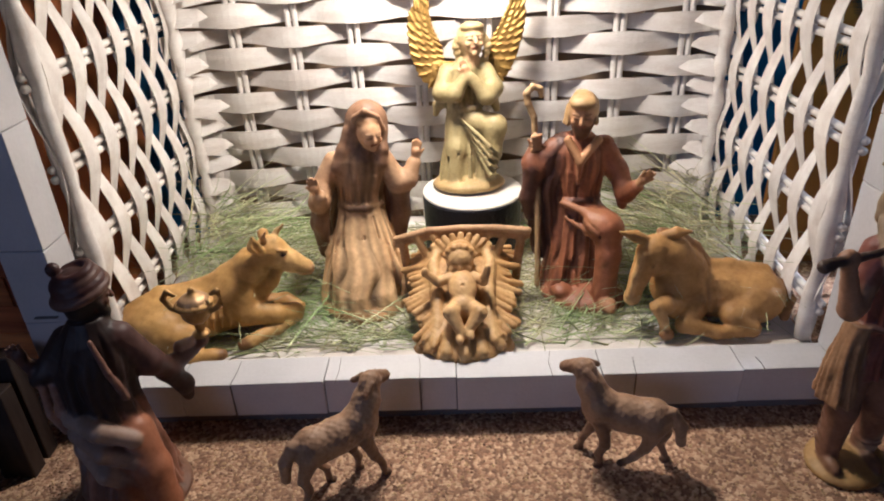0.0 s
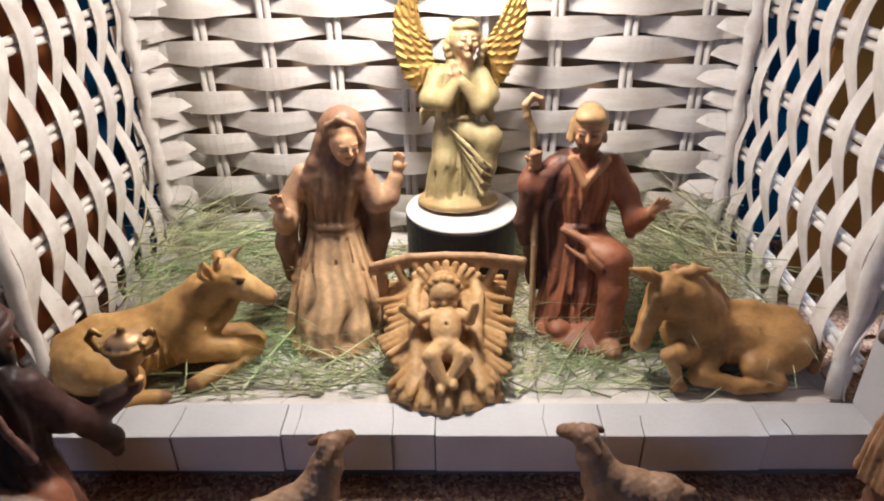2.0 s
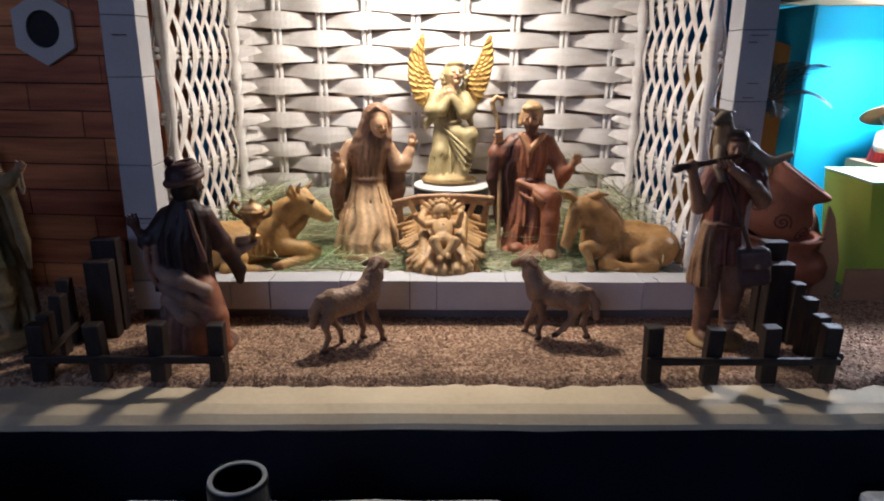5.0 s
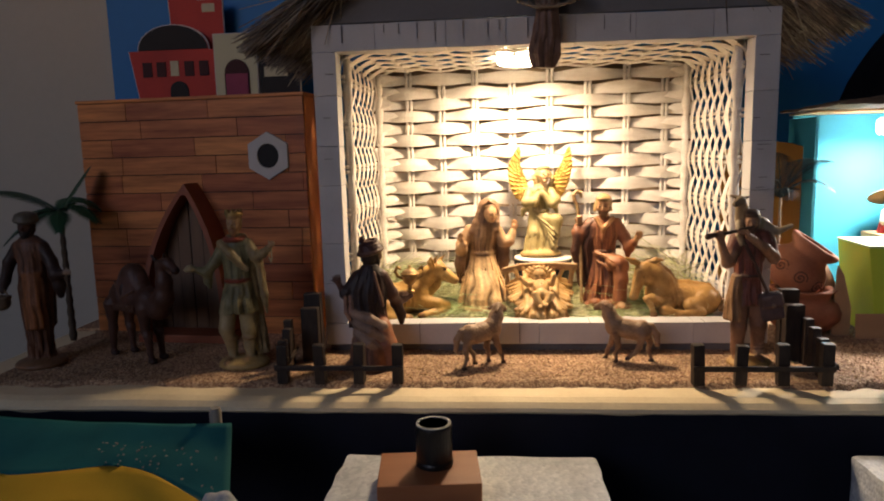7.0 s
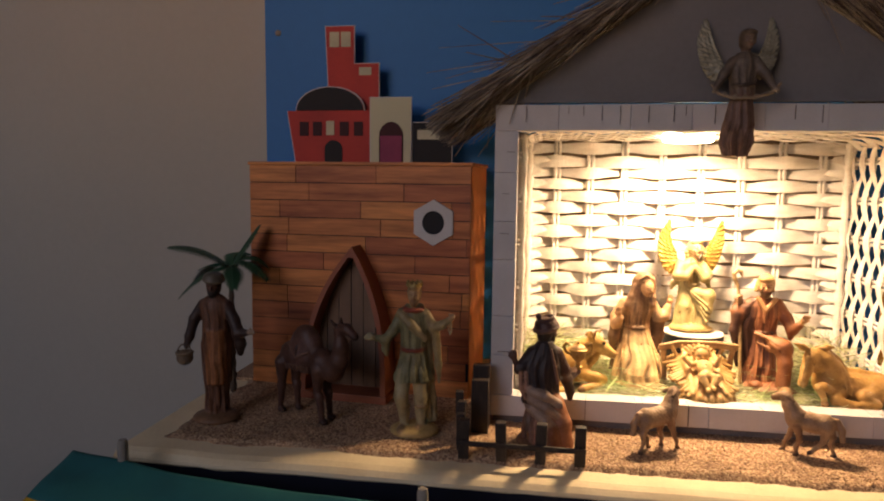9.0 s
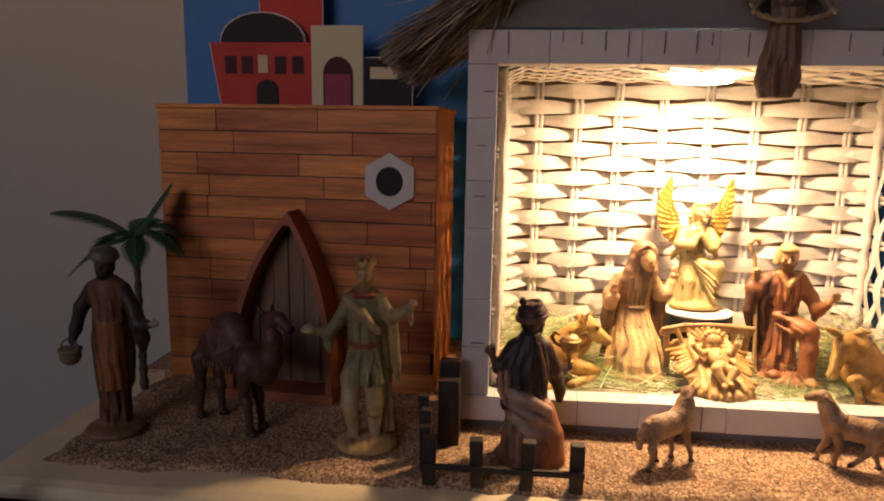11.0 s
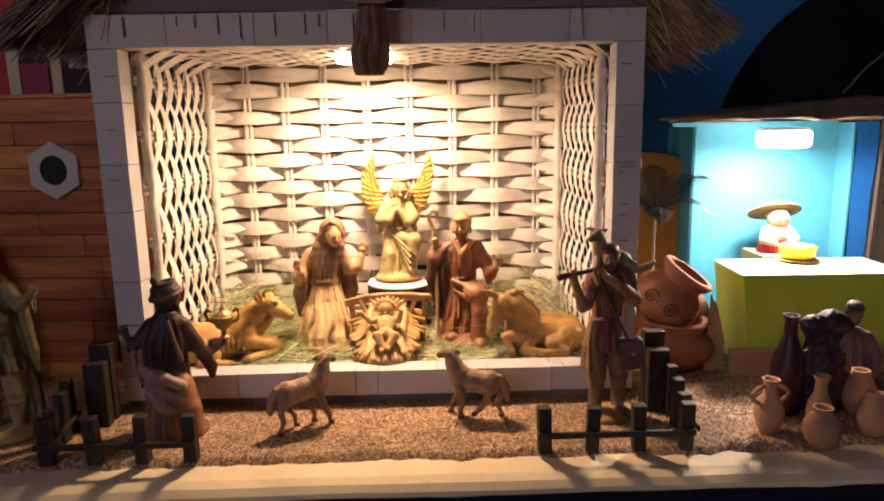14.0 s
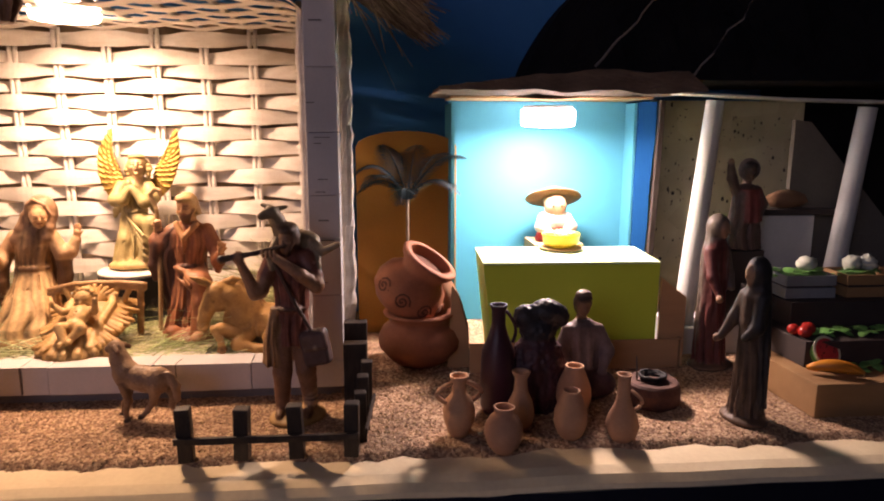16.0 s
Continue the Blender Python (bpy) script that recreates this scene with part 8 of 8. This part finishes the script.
AMPHORA = [(0.0055, 0), (0.0078, 0.004), (0.0105, 0.012), (0.0112, 0.019), (0.0092, 0.026), (0.0055, 0.031), (0.0046, 0.038), (0.0062, 0.0425), (0.0066, 0.044)]
SQUAT = [(0.0065, 0), (0.0105, 0.005), (0.0128, 0.012), (0.0125, 0.018), (0.0095, 0.024), (0.0062, 0.026), (0.0068, 0.030), (0.0072, 0.031)]
EGG = [(0.0058, 0), (0.0092, 0.004), (0.0116, 0.012), (0.0112, 0.020), (0.0086, 0.027), (0.0060, 0.0325), (0.0062, 0.0345)]
FLASK = [(0.0062, 0), (0.0095, 0.004), (0.0112, 0.010), (0.0100, 0.017), (0.0062, 0.025), (0.0042, 0.032), (0.0040, 0.044), (0.0052, 0.047)]
NARROW = [(0.0055, 0), (0.0085, 0.004), (0.0100, 0.011), (0.0086, 0.020), (0.0050, 0.028), (0.0042, 0.037), (0.0064, 0.0415), (0.0066, 0.0425)]
JARS = "clay jars on the sand"
vessel("clay_jar", AMPHORA, CLAY, pose(0.3045, -0.074, -0.0005, 0, 0, 8), "two-handled pale clay jar on the sand", "jar", JARS, [(arc(0.0092, 0.025, 0.0050, 0.039, 0.0085), 0.0017), (arc(-0.0092, 0.025, -0.0050, 0.039, -0.0085), 0.0017)])
vessel("clay_jar", SQUAT, CLAY, pose(0.3315, -0.0985, -0.0005), "round-bellied small clay jar on the sand", "jar", JARS)
vessel("clay_jar", NARROW, CLAY, pose(0.3490, -0.066, -0.0005), "narrow-necked clay jar on the sand", "jar", JARS)
vessel("clay_jar", EGG, CLAY, pose(0.3805, -0.083, -0.0005), "egg-shaped clay jar with a small mouth", "jar", JARS)
vessel("clay_jar", EGG, CLAY, pose(0.3925, -0.047, -0.0005) @ Matrix.Scale(1.12, 4), "egg-shaped clay jar with a small mouth", "jar", JARS)
vessel("clay_jar", FLASK, CLAY, pose(0.4150, -0.0885, -0.0005, 0, 0, -20), "long-necked clay flask with one handle", "jar", JARS, [(arc(0.0075, 0.022, 0.0045, 0.036, 0.006), 0.0012)])
vessel("dark_bottle", [(0.010, 0), (0.0125, 0.006), (0.0130, 0.028), (0.0120, 0.048), (0.0075, 0.060), (0.0052, 0.068), (0.0050, 0.079), (0.0064, 0.082), (0.0066, 0.0835)], material("dark_purple_glaze", (0.055, 0.018, 0.030), 0.4, second=(0.03, 0.010, 0.016)), pose(0.3370, -0.038, -0.0005, 0, 0, -10), "tall dark purple jug with a slim handle", "jug", "", [(arc(0.0105, 0.055, 0.0052, 0.079, 0.0045), 0.0013)])

POT_PROF = [(0.018, 0), (0.028, 0.006), (0.0385, 0.018), (0.0395, 0.026), (0.035, 0.036), (0.028, 0.041), (0.0290, 0.045), (0.0335, 0.049), (0.0345, 0.051)]


def build_pots():
    low, _ = vessel("terracotta_pot", POT_PROF, TERRA, pose(0.2845, 0.072, 0.0) @ Matrix.Scale(0.95, 4), "wide terracotta pot carrying a tilted one", "pot", "large terracotta pots", n=40)
    axis = Vector((0.535, -0.21, 0.818)).normalized()
    UP_POT = Matrix.Translation(Vector((0.2935, 0.067, 0.0955)) - axis * 0.0555) @ axis.to_track_quat("Z", "Y").to_matrix().to_4x4() @ Matrix.Scale(0.90, 4)
    up, _ = vessel("terracotta_pot", [(0.016, 0), (0.027, 0.005), (0.0355, 0.016), (0.0365, 0.026), (0.032, 0.038), (0.0235, 0.046), (0.0225, 0.050), (0.0285, 0.057), (0.0300, 0.061), (0.0285, 0.063)], TERRA, UP_POT, "tilted terracotta pot with carved spirals", "pot", "large terracotta pots", n=40)
    # flat dark disc in the mouth, the hollow's shade given as colour
    bm = bmesh.new()
    lathe(bm, [(0.0195, 0.052), (0.0205, 0.0525), (0.0205, 0.0535), (0.0010, 0.0538)], 30)
    part("mouth_shade", bm, TERRA_SHADE, up, "dark disc for the shaded mouth")
    # carved spirals round the belly
    SPIRAL = 150
    for i in range(4):
        a0 = radians(SPIRAL + i * 40)
        bm = bmesh.new()
        pts = []
        for k in range(22):
            s = k / 21
            r = 0.0085 * (1 - s)
            an = 4.2 * math.pi * s
            z = 0.024 + r * math.sin(an)
            rad = np.interp(z, [0.005, 0.016, 0.026, 0.038], [0.027, 0.0355, 0.0365, 0.032]) + 0.0002
            th = a0 + r * math.cos(an) / 0.036
            pts.append((rad * math.cos(th), rad * math.sin(th), z))
        tube(bm, pts, 0.0009, 5)
        part("spiral", bm, TERRA_DARK, up, "carved spiral", True)
    # a sack leaning behind
    bm = bmesh.new()
    ribbon(bm, [(0.318, 0.078, 0.0), (0.319, 0.080, 0.03), (0.314, 0.082, 0.058), (0.308, 0.085, 0.078)], [(0.012, 0.004, 0), (0.011, 0.006, 0), (0.008, 0.005, 0), (0.003, 0.002, 0)], [(0, 0.0012, 0)] * 4)
    tagged(part("folded_sack", bm, BURLAP, smooth=True), "folded brown sacking behind the pots", "sack")


build_pots()


def build_loaf():
    t = thing("fire_basket", pose(0.4590, -0.030, 0.0, 0, 0, 10), "round reddish bundle with a dark ring on top", "basket")
    bm = bmesh.new()
    lathe(bm, [(0.019, 0), (0.0215, 0.004), (0.0218, 0.012), (0.0205, 0.017), (0.0190, 0.0185), (0.001, 0.0190)], 32, wobble=0.05)
    part("body", bm, BREAD, t)
    bm = bmesh.new()
    for q in range(3):
        tube(bm, [((0.0075 + 0.0012 * q) * math.cos(2 * math.pi * k / 20 + q), (0.0075 + 0.0010 * q) * math.sin(2 * math.pi * k / 20 + q), 0.0200 + 0.0012 * q + 0.0006 * math.sin(k * 2 + q)) for k in range(21)], 0.0012, 6)
    part("coil", bm, BLACK, t, "dark twisted ring", True)
    bm = bmesh.new()
    tube(bm, [(-0.012, 0.002, 0.018), (-0.0125, 0.002, 0.028), (-0.0135, 0.002, 0.038)], [0.0009, 0.0008, 0.0004], 6)
    part("stick", bm, TWIG, t)


build_loaf()


# ---------------------------------------------------------------- palms
def palm(name, base, height, leaf, trunk, frond_len, fronds, seed, label, beads=False, lean=(0, 0), leaf_width=0.0013, droop=0.85, rises=(1.35, 0.5, 0.95, 0.3, 1.15, 0.6), reach=0.75, girth=0.0036, plan=()):
    p = thing(name, pose(*base), label, "palm tree", "toy palms")
    rng = random.Random(seed)
    bm = bmesh.new()
    n = 22
    tube(bm, [(lean[0] * (k / n) ** 2, lean[1] * (k / n) ** 2, height * k / n) for k in range(n + 1)], [girth * (1 - 0.33 * k / n) * (1.0 + (0.25 if k % 2 else -0.1)) for k in range(n + 1)], 8)
    part("trunk", bm, trunk, p, smooth=not beads)
    for i in range(fronds):
        an = 2 * math.pi * i / fronds + rng.uniform(-0.25, 0.25)
        rise = rises[i % len(rises)] + rng.uniform(-0.12, 0.12)
        L = frond_len * rng.uniform(0.85, 1.1)
        bow = droop
        if plan:
            an, rise, L, bow = math.radians(plan[i][0]), plan[i][1], frond_len * plan[i][2], plan[i][3]
        d = Vector((math.cos(an), math.sin(an), 0))
        c = Vector((lean[0], lean[1], height))
        spine = [c + d * L * u * (reach + 0.2 * (1 - rise)) + Vector((0, 0, L * (rise * u - bow * u * u))) for u in np.linspace(0, 1, 11)]
        bm = bmesh.new()
        tube(bm, spine, [0.0011 * (1 - 0.8 * k / 10) for k in range(11)], 5)
        side = Vector((-d.y, d.x, 0))
        for k in range(1, 11):
            for sgn in (-1, 1):
                for h in (0.0, 0.33, 0.67):
                    q = spine[k - 1].lerp(spine[k], h)
                    t = (spine[k] - spine[k - 1]).normalized()
                    w = L * 0.25 * math.sin(math.pi * min(1.0, (k + h) / 11.5) ** 0.8) + 0.002
                    tip = q + side * sgn * w + t * w * 0.75 + Vector((0, 0, -w * 0.30))
                    mid = q.lerp(tip, 0.5) + Vector((0, 0, w * 0.06))
                    wv = t * leaf_width
                    a, b, m1, m2, e = (bm.verts.new(v) for v in (q - wv, q + wv, mid - wv * 1.2, mid + wv * 1.2, tip))
                    bm.faces.new((a, b, m2, m1))
                    bm.faces.new((m1, m2, e))
        part("frond", bm, leaf, p)
    return p


palm("toy_palm", (-0.530, 0.046, 0.0), 0.148, PALM, TRUNK, 0.066, 8, 3, "small green plastic palm beside the wooden house", leaf_width=0.0011,
     plan=((192, 0.70, 1.30, 0.42), (40, 1.15, 0.72, 0.12), (-12, 0.65, 0.95, 0.85), (205, 0.10, 0.95, 0.65), (100, 0.7, 0.9, 0.5), (15, 0.9, 0.85, 0.9), (165, 0.45, 1.0, 0.8), (-60, 0.5, 0.75, 0.9)))
palm("toy_palm", (0.2755, 0.118, 0.0), 0.143, PALM_DARK, TRUNK_PALE, 0.078, 9, 7, "small dark leaved palm with a beaded trunk", True, (0, 0), 0.00055, 0.45, girth=0.0019,
     plan=((180, 1.35, 0.95, 1.05), (165, 1.0, 0.85, 0.95), (120, 1.3, 0.85, 0.55), (75, 1.35, 0.85, 0.6), (35, 1.3, 0.9, 0.7), (5, 1.25, 1.0, 0.75), (-25, 1.0, 0.9, 0.9), (205, 1.2, 0.85, 1.0), (-100, 0.9, 0.7, 0.9)))


# ---------------------------------------------------------------- before the table: canopy, foam blocks, pipe
tagged(part("lower_shelf", box_mesh(-1.0, 1.1, -0.62, -0.1005, -0.80, -0.112), NAVY), "low shelf draped in dark navy cloth", "shelf", kind="structure")
bm = bmesh.new()
N = 120
top = [bm.verts.new((-0.57 + 1.50 * k / N, -0.1275 + 0.0008 * math.sin(k * 0.9), -0.0150)) for k in range(N + 1)]
mid = [bm.verts.new((-0.57 + 1.50 * k / N, -0.1275 + 0.0035 * noise.noise((k * 0.23, 0, 0)), -0.07)) for k in range(N + 1)]
bot = [bm.verts.new((-0.57 + 1.50 * k / N, -0.1275 + 0.0080 * noise.noise((k * 0.23, 0, 0)), -0.1118)) for k in range(N + 1)]
for a, b in ((top, mid), (mid, bot)):
    for k in range(N):
        bm.faces.new((a[k], a[k + 1], b[k + 1], b[k]))
tagged(part("table_cloth", bm, NAVY, smooth=True), "dark navy cloth hanging from the table's edge", "cloth")


def foam_block(x0, x1, y0, y1, z1, rz, label):
    bm = box_mesh(x0, x1, y0, y1, -0.1115, z1, 0.004)
    bmesh.ops.subdivide_edges(bm, edges=[e for e in bm.edges if e.calc_length() > 0.02], cuts=8, use_grid_fill=True)
    for v in bm.verts:
        v.co += Vector((0.0022 * noise.noise(v.co * 55), 0.0022 * noise.noise(v.co * 55 + Vector((9, 0, 0))), (0.0018 * noise.noise(v.co * 70 + Vector((0, 7, 0))) if v.co.z > -0.08 else 0)))
    tagged(part("foam_block", bm, FOAM, smooth=False, m=pose(0, 0, 0, 0, 0, rz)), label, "foam block", "foam blocks")


foam_block(-0.168, 0.033, -0.300, -0.156, -0.0385, 0, "rough white foam block before the table")
foam_block(0.226, 0.40, -0.300, -0.152, -0.036, 0, "rough white foam block standing on dark cloth")


def build_stove():
    t = thing("pipe_stand", pose(-0.094, -0.212, -0.0385, 0, 0, 6), "black plastic pipe on a brown wooden block", "pipe stand")
    part("block", box_mesh(-0.036, 0.036, -0.026, 0.026, 0.0, 0.017, 0.001), BLOCK, t)
    bm = bmesh.new()
    lathe(bm, [(0.0135, 0.0172), (0.0138, 0.020), (0.0132, 0.0215), (0.0132, 0.046), (0.0128, 0.0475), (0.0104, 0.0475), (0.0102, 0.046), (0.0100, 0.022), (0.001, 0.0215)], 32, pose(0.004, 0.006, 0))
    pipe = part("pipe", bm, PIPE, t, smooth=False)
    bm = bmesh.new()
    lathe(bm, [(0.0128, 0.0476), (0.0126, 0.0482), (0.0108, 0.0482), (0.0106, 0.0476)], 32, pose(0.004, 0.006, 0))
    part("rim", bm, PIPE_RIM, pipe, "worn grey rim")


build_stove()


def build_canopy():
    c = thing("cloth_canopy", pose(0, 0, 0), "teal cloth canopy with a yellow border on pegs", "canopy")
    def surf(u, v):
        x = -0.585 + 0.345 * u + 0.030 * v * u
        y = -0.156 - 0.052 * u - (0.080 + 0.010 * math.sin(u * 13 + 1)) * v
        sag = 0.012 * math.sin(math.pi * u) * (1 - 0.3 * v)
        drop = 0.030 + 0.030 * max(0.0, (u - 0.82) / 0.18) ** 2
        z = 0.006 + 0.003 * u - drop * v - sag * 0.6 + 0.003 * noise.noise((x * 16, v * 3, 0)) + 0.004 * math.sin(u * 11 + 1) * v
        return Vector((x, y, z))
    nu, nv = 60, 26
    split = 16
    for name, a, b, mat, lab in (("cloth", 0, split, TEAL, "teal cloth"), ("border", split, nv, YELLOW, "yellow wavy border")):
        bm = bmesh.new()
        g = []
        for j in range(a, b + 1):
            row = []
            for i in range(nu + 1):
                u = i / nu
                v = j / nv
                if j == split:
                    v += 0.04 * math.sin(u * 14 + 0.6)
                row.append(bm.verts.new(surf(u, v)))
            g.append(row)
        for r, s in zip(g, g[1:]):
            for i in range(nu):
                bm.faces.new((r[i], r[i + 1], s[i + 1], s[i]))
        ob = part(name, bm, mat, c, lab, True)
        so = ob.modifiers.new("thickness", "SOLIDIFY")
        so.thickness = 0.0009
    rng = random.Random(31)
    bm = bmesh.new()
    for i in range(50):
        p = surf(rng.uniform(0.70, 0.97), rng.uniform(0.25, 0.60)) + Vector((0, -0.0006, 0.0012))
        r = rng.uniform(0.0005, 0.0011)
        lathe(bm, [(r, 0), (r, 0.0002), (0.0001, 0.0003)], 6, pose(p.x, p.y, p.z, 20 + rng.uniform(-25, 25), rng.uniform(-25, 25), 0))
    tagged(part("sequins", bm, PEG, c, "small silvery sequins"), kind="stuff")
    for x, y, z in ((-0.531, -0.163, 0.012), (-0.257, -0.196, 0.006), (-0.262, -0.262, -0.036), (-0.56, -0.250, -0.030)):
        bm = bmesh.new()
        tube(bm, [(x, y, -0.1125), (x, y, z + 0.006), (x, y, z + 0.010)], [0.0045, 0.0045, 0.0036], 12)
        part("peg", bm, PEG, c, "grey wooden peg")


build_canopy()

# a soft white sack before the canopy
bm = bmesh.new()
bmesh.ops.create_icosphere(bm, subdivisions=4, radius=1.0)
for v in bm.verts:
    q = v.co.copy()
    swell = 1 + 0.16 * noise.noise(q * 1.7) + 0.05 * noise.noise(q * 6)
    v.co = Vector((q.x * 0.024 * swell, q.y * 0.020 * swell, (q.z + 1) * 0.052 * (1 + 0.10 * noise.noise(q * 2.1 + Vector((4, 0, 0)))) - 0.002))
    v.co.z = max(v.co.z, 0.0)
tagged(part("cloth_sack", bm, FOAM, smooth=True, m=pose(-0.222, -0.280, -0.1115)), "soft white cloth sack standing on dark cloth", "sack")


# ---------------------------------------------------------------- small things in the stable and the stall
def build_drum():
    t = thing("round_pedestal", pose(0.0125, 0.155, FLOOR + 0.001) @ Matrix.Diagonal((1.04, 1.04, 0.895, 1)), "black papered drum with a white round top", "pedestal")
    bm = bmesh.new()
    lathe(bm, [(0.0325, 0), (0.0330, 0.002), (0.0333, 0.026), (0.0338, 0.0525), (0.0330, 0.0535)], 48, wobble=0.015)
    part("side", bm, DRUM, t)
    bm = bmesh.new()
    lathe(bm, [(0.0334, 0.0536), (0.0336, 0.0546), (0.0330, 0.0555), (0.001, 0.0556)], 48)
    part("top", bm, DRUM_TOP, t, "white round top")


build_drum()


def build_doll_stand():
    bm = bmesh.new()
    box(bm, 0.402, 0.452, 0.140, 0.190, 0.0, 0.0945)
    tagged(part("doll_box", bm, CARDBOARD), "plain cardboard box under the doll", "box")
    b = thing("yellow_basin", pose(0.4196, 0.107, 0.0966) @ Matrix.Scale(1.15, 4), "yellow basin of food on a saucer", "bowl")
    bm = bmesh.new()
    lathe(bm, [(0.0135, 0.0), (0.0175, 0.0008), (0.0180, 0.0016), (0.0130, 0.0022)], 30)
    part("saucer", bm, CARDBOARD, b)
    bm = bmesh.new()
    lathe(bm, [(0.0120, 0.0023), (0.0142, 0.005), (0.0152, 0.0110), (0.0158, 0.0125), (0.0150, 0.0130), (0.0142, 0.0115), (0.001, 0.0112)], 32)
    part("bowl", bm, material("yellow_enamel", (0.66, 0.40, 0.02), 0.35, second=(0.58, 0.34, 0.015)), b, smooth=True)
    bm = bmesh.new()
    rng = random.Random(2)
    for k in range(26):
        a, r = rng.uniform(0, 6.28), 0.0125 * math.sqrt(rng.random())
        ball(bm, (r * math.cos(a), r * math.sin(a), 0.0125 + rng.uniform(0, 0.0014)), rng.uniform(0.0013, 0.0024), 0.8, n=5)
    part("food", bm, material("pale_rolls", (0.66, 0.55, 0.28), 0.7, second=(0.55, 0.42, 0.18), island=True, vary=0.2), b, smooth=True)


build_doll_stand()
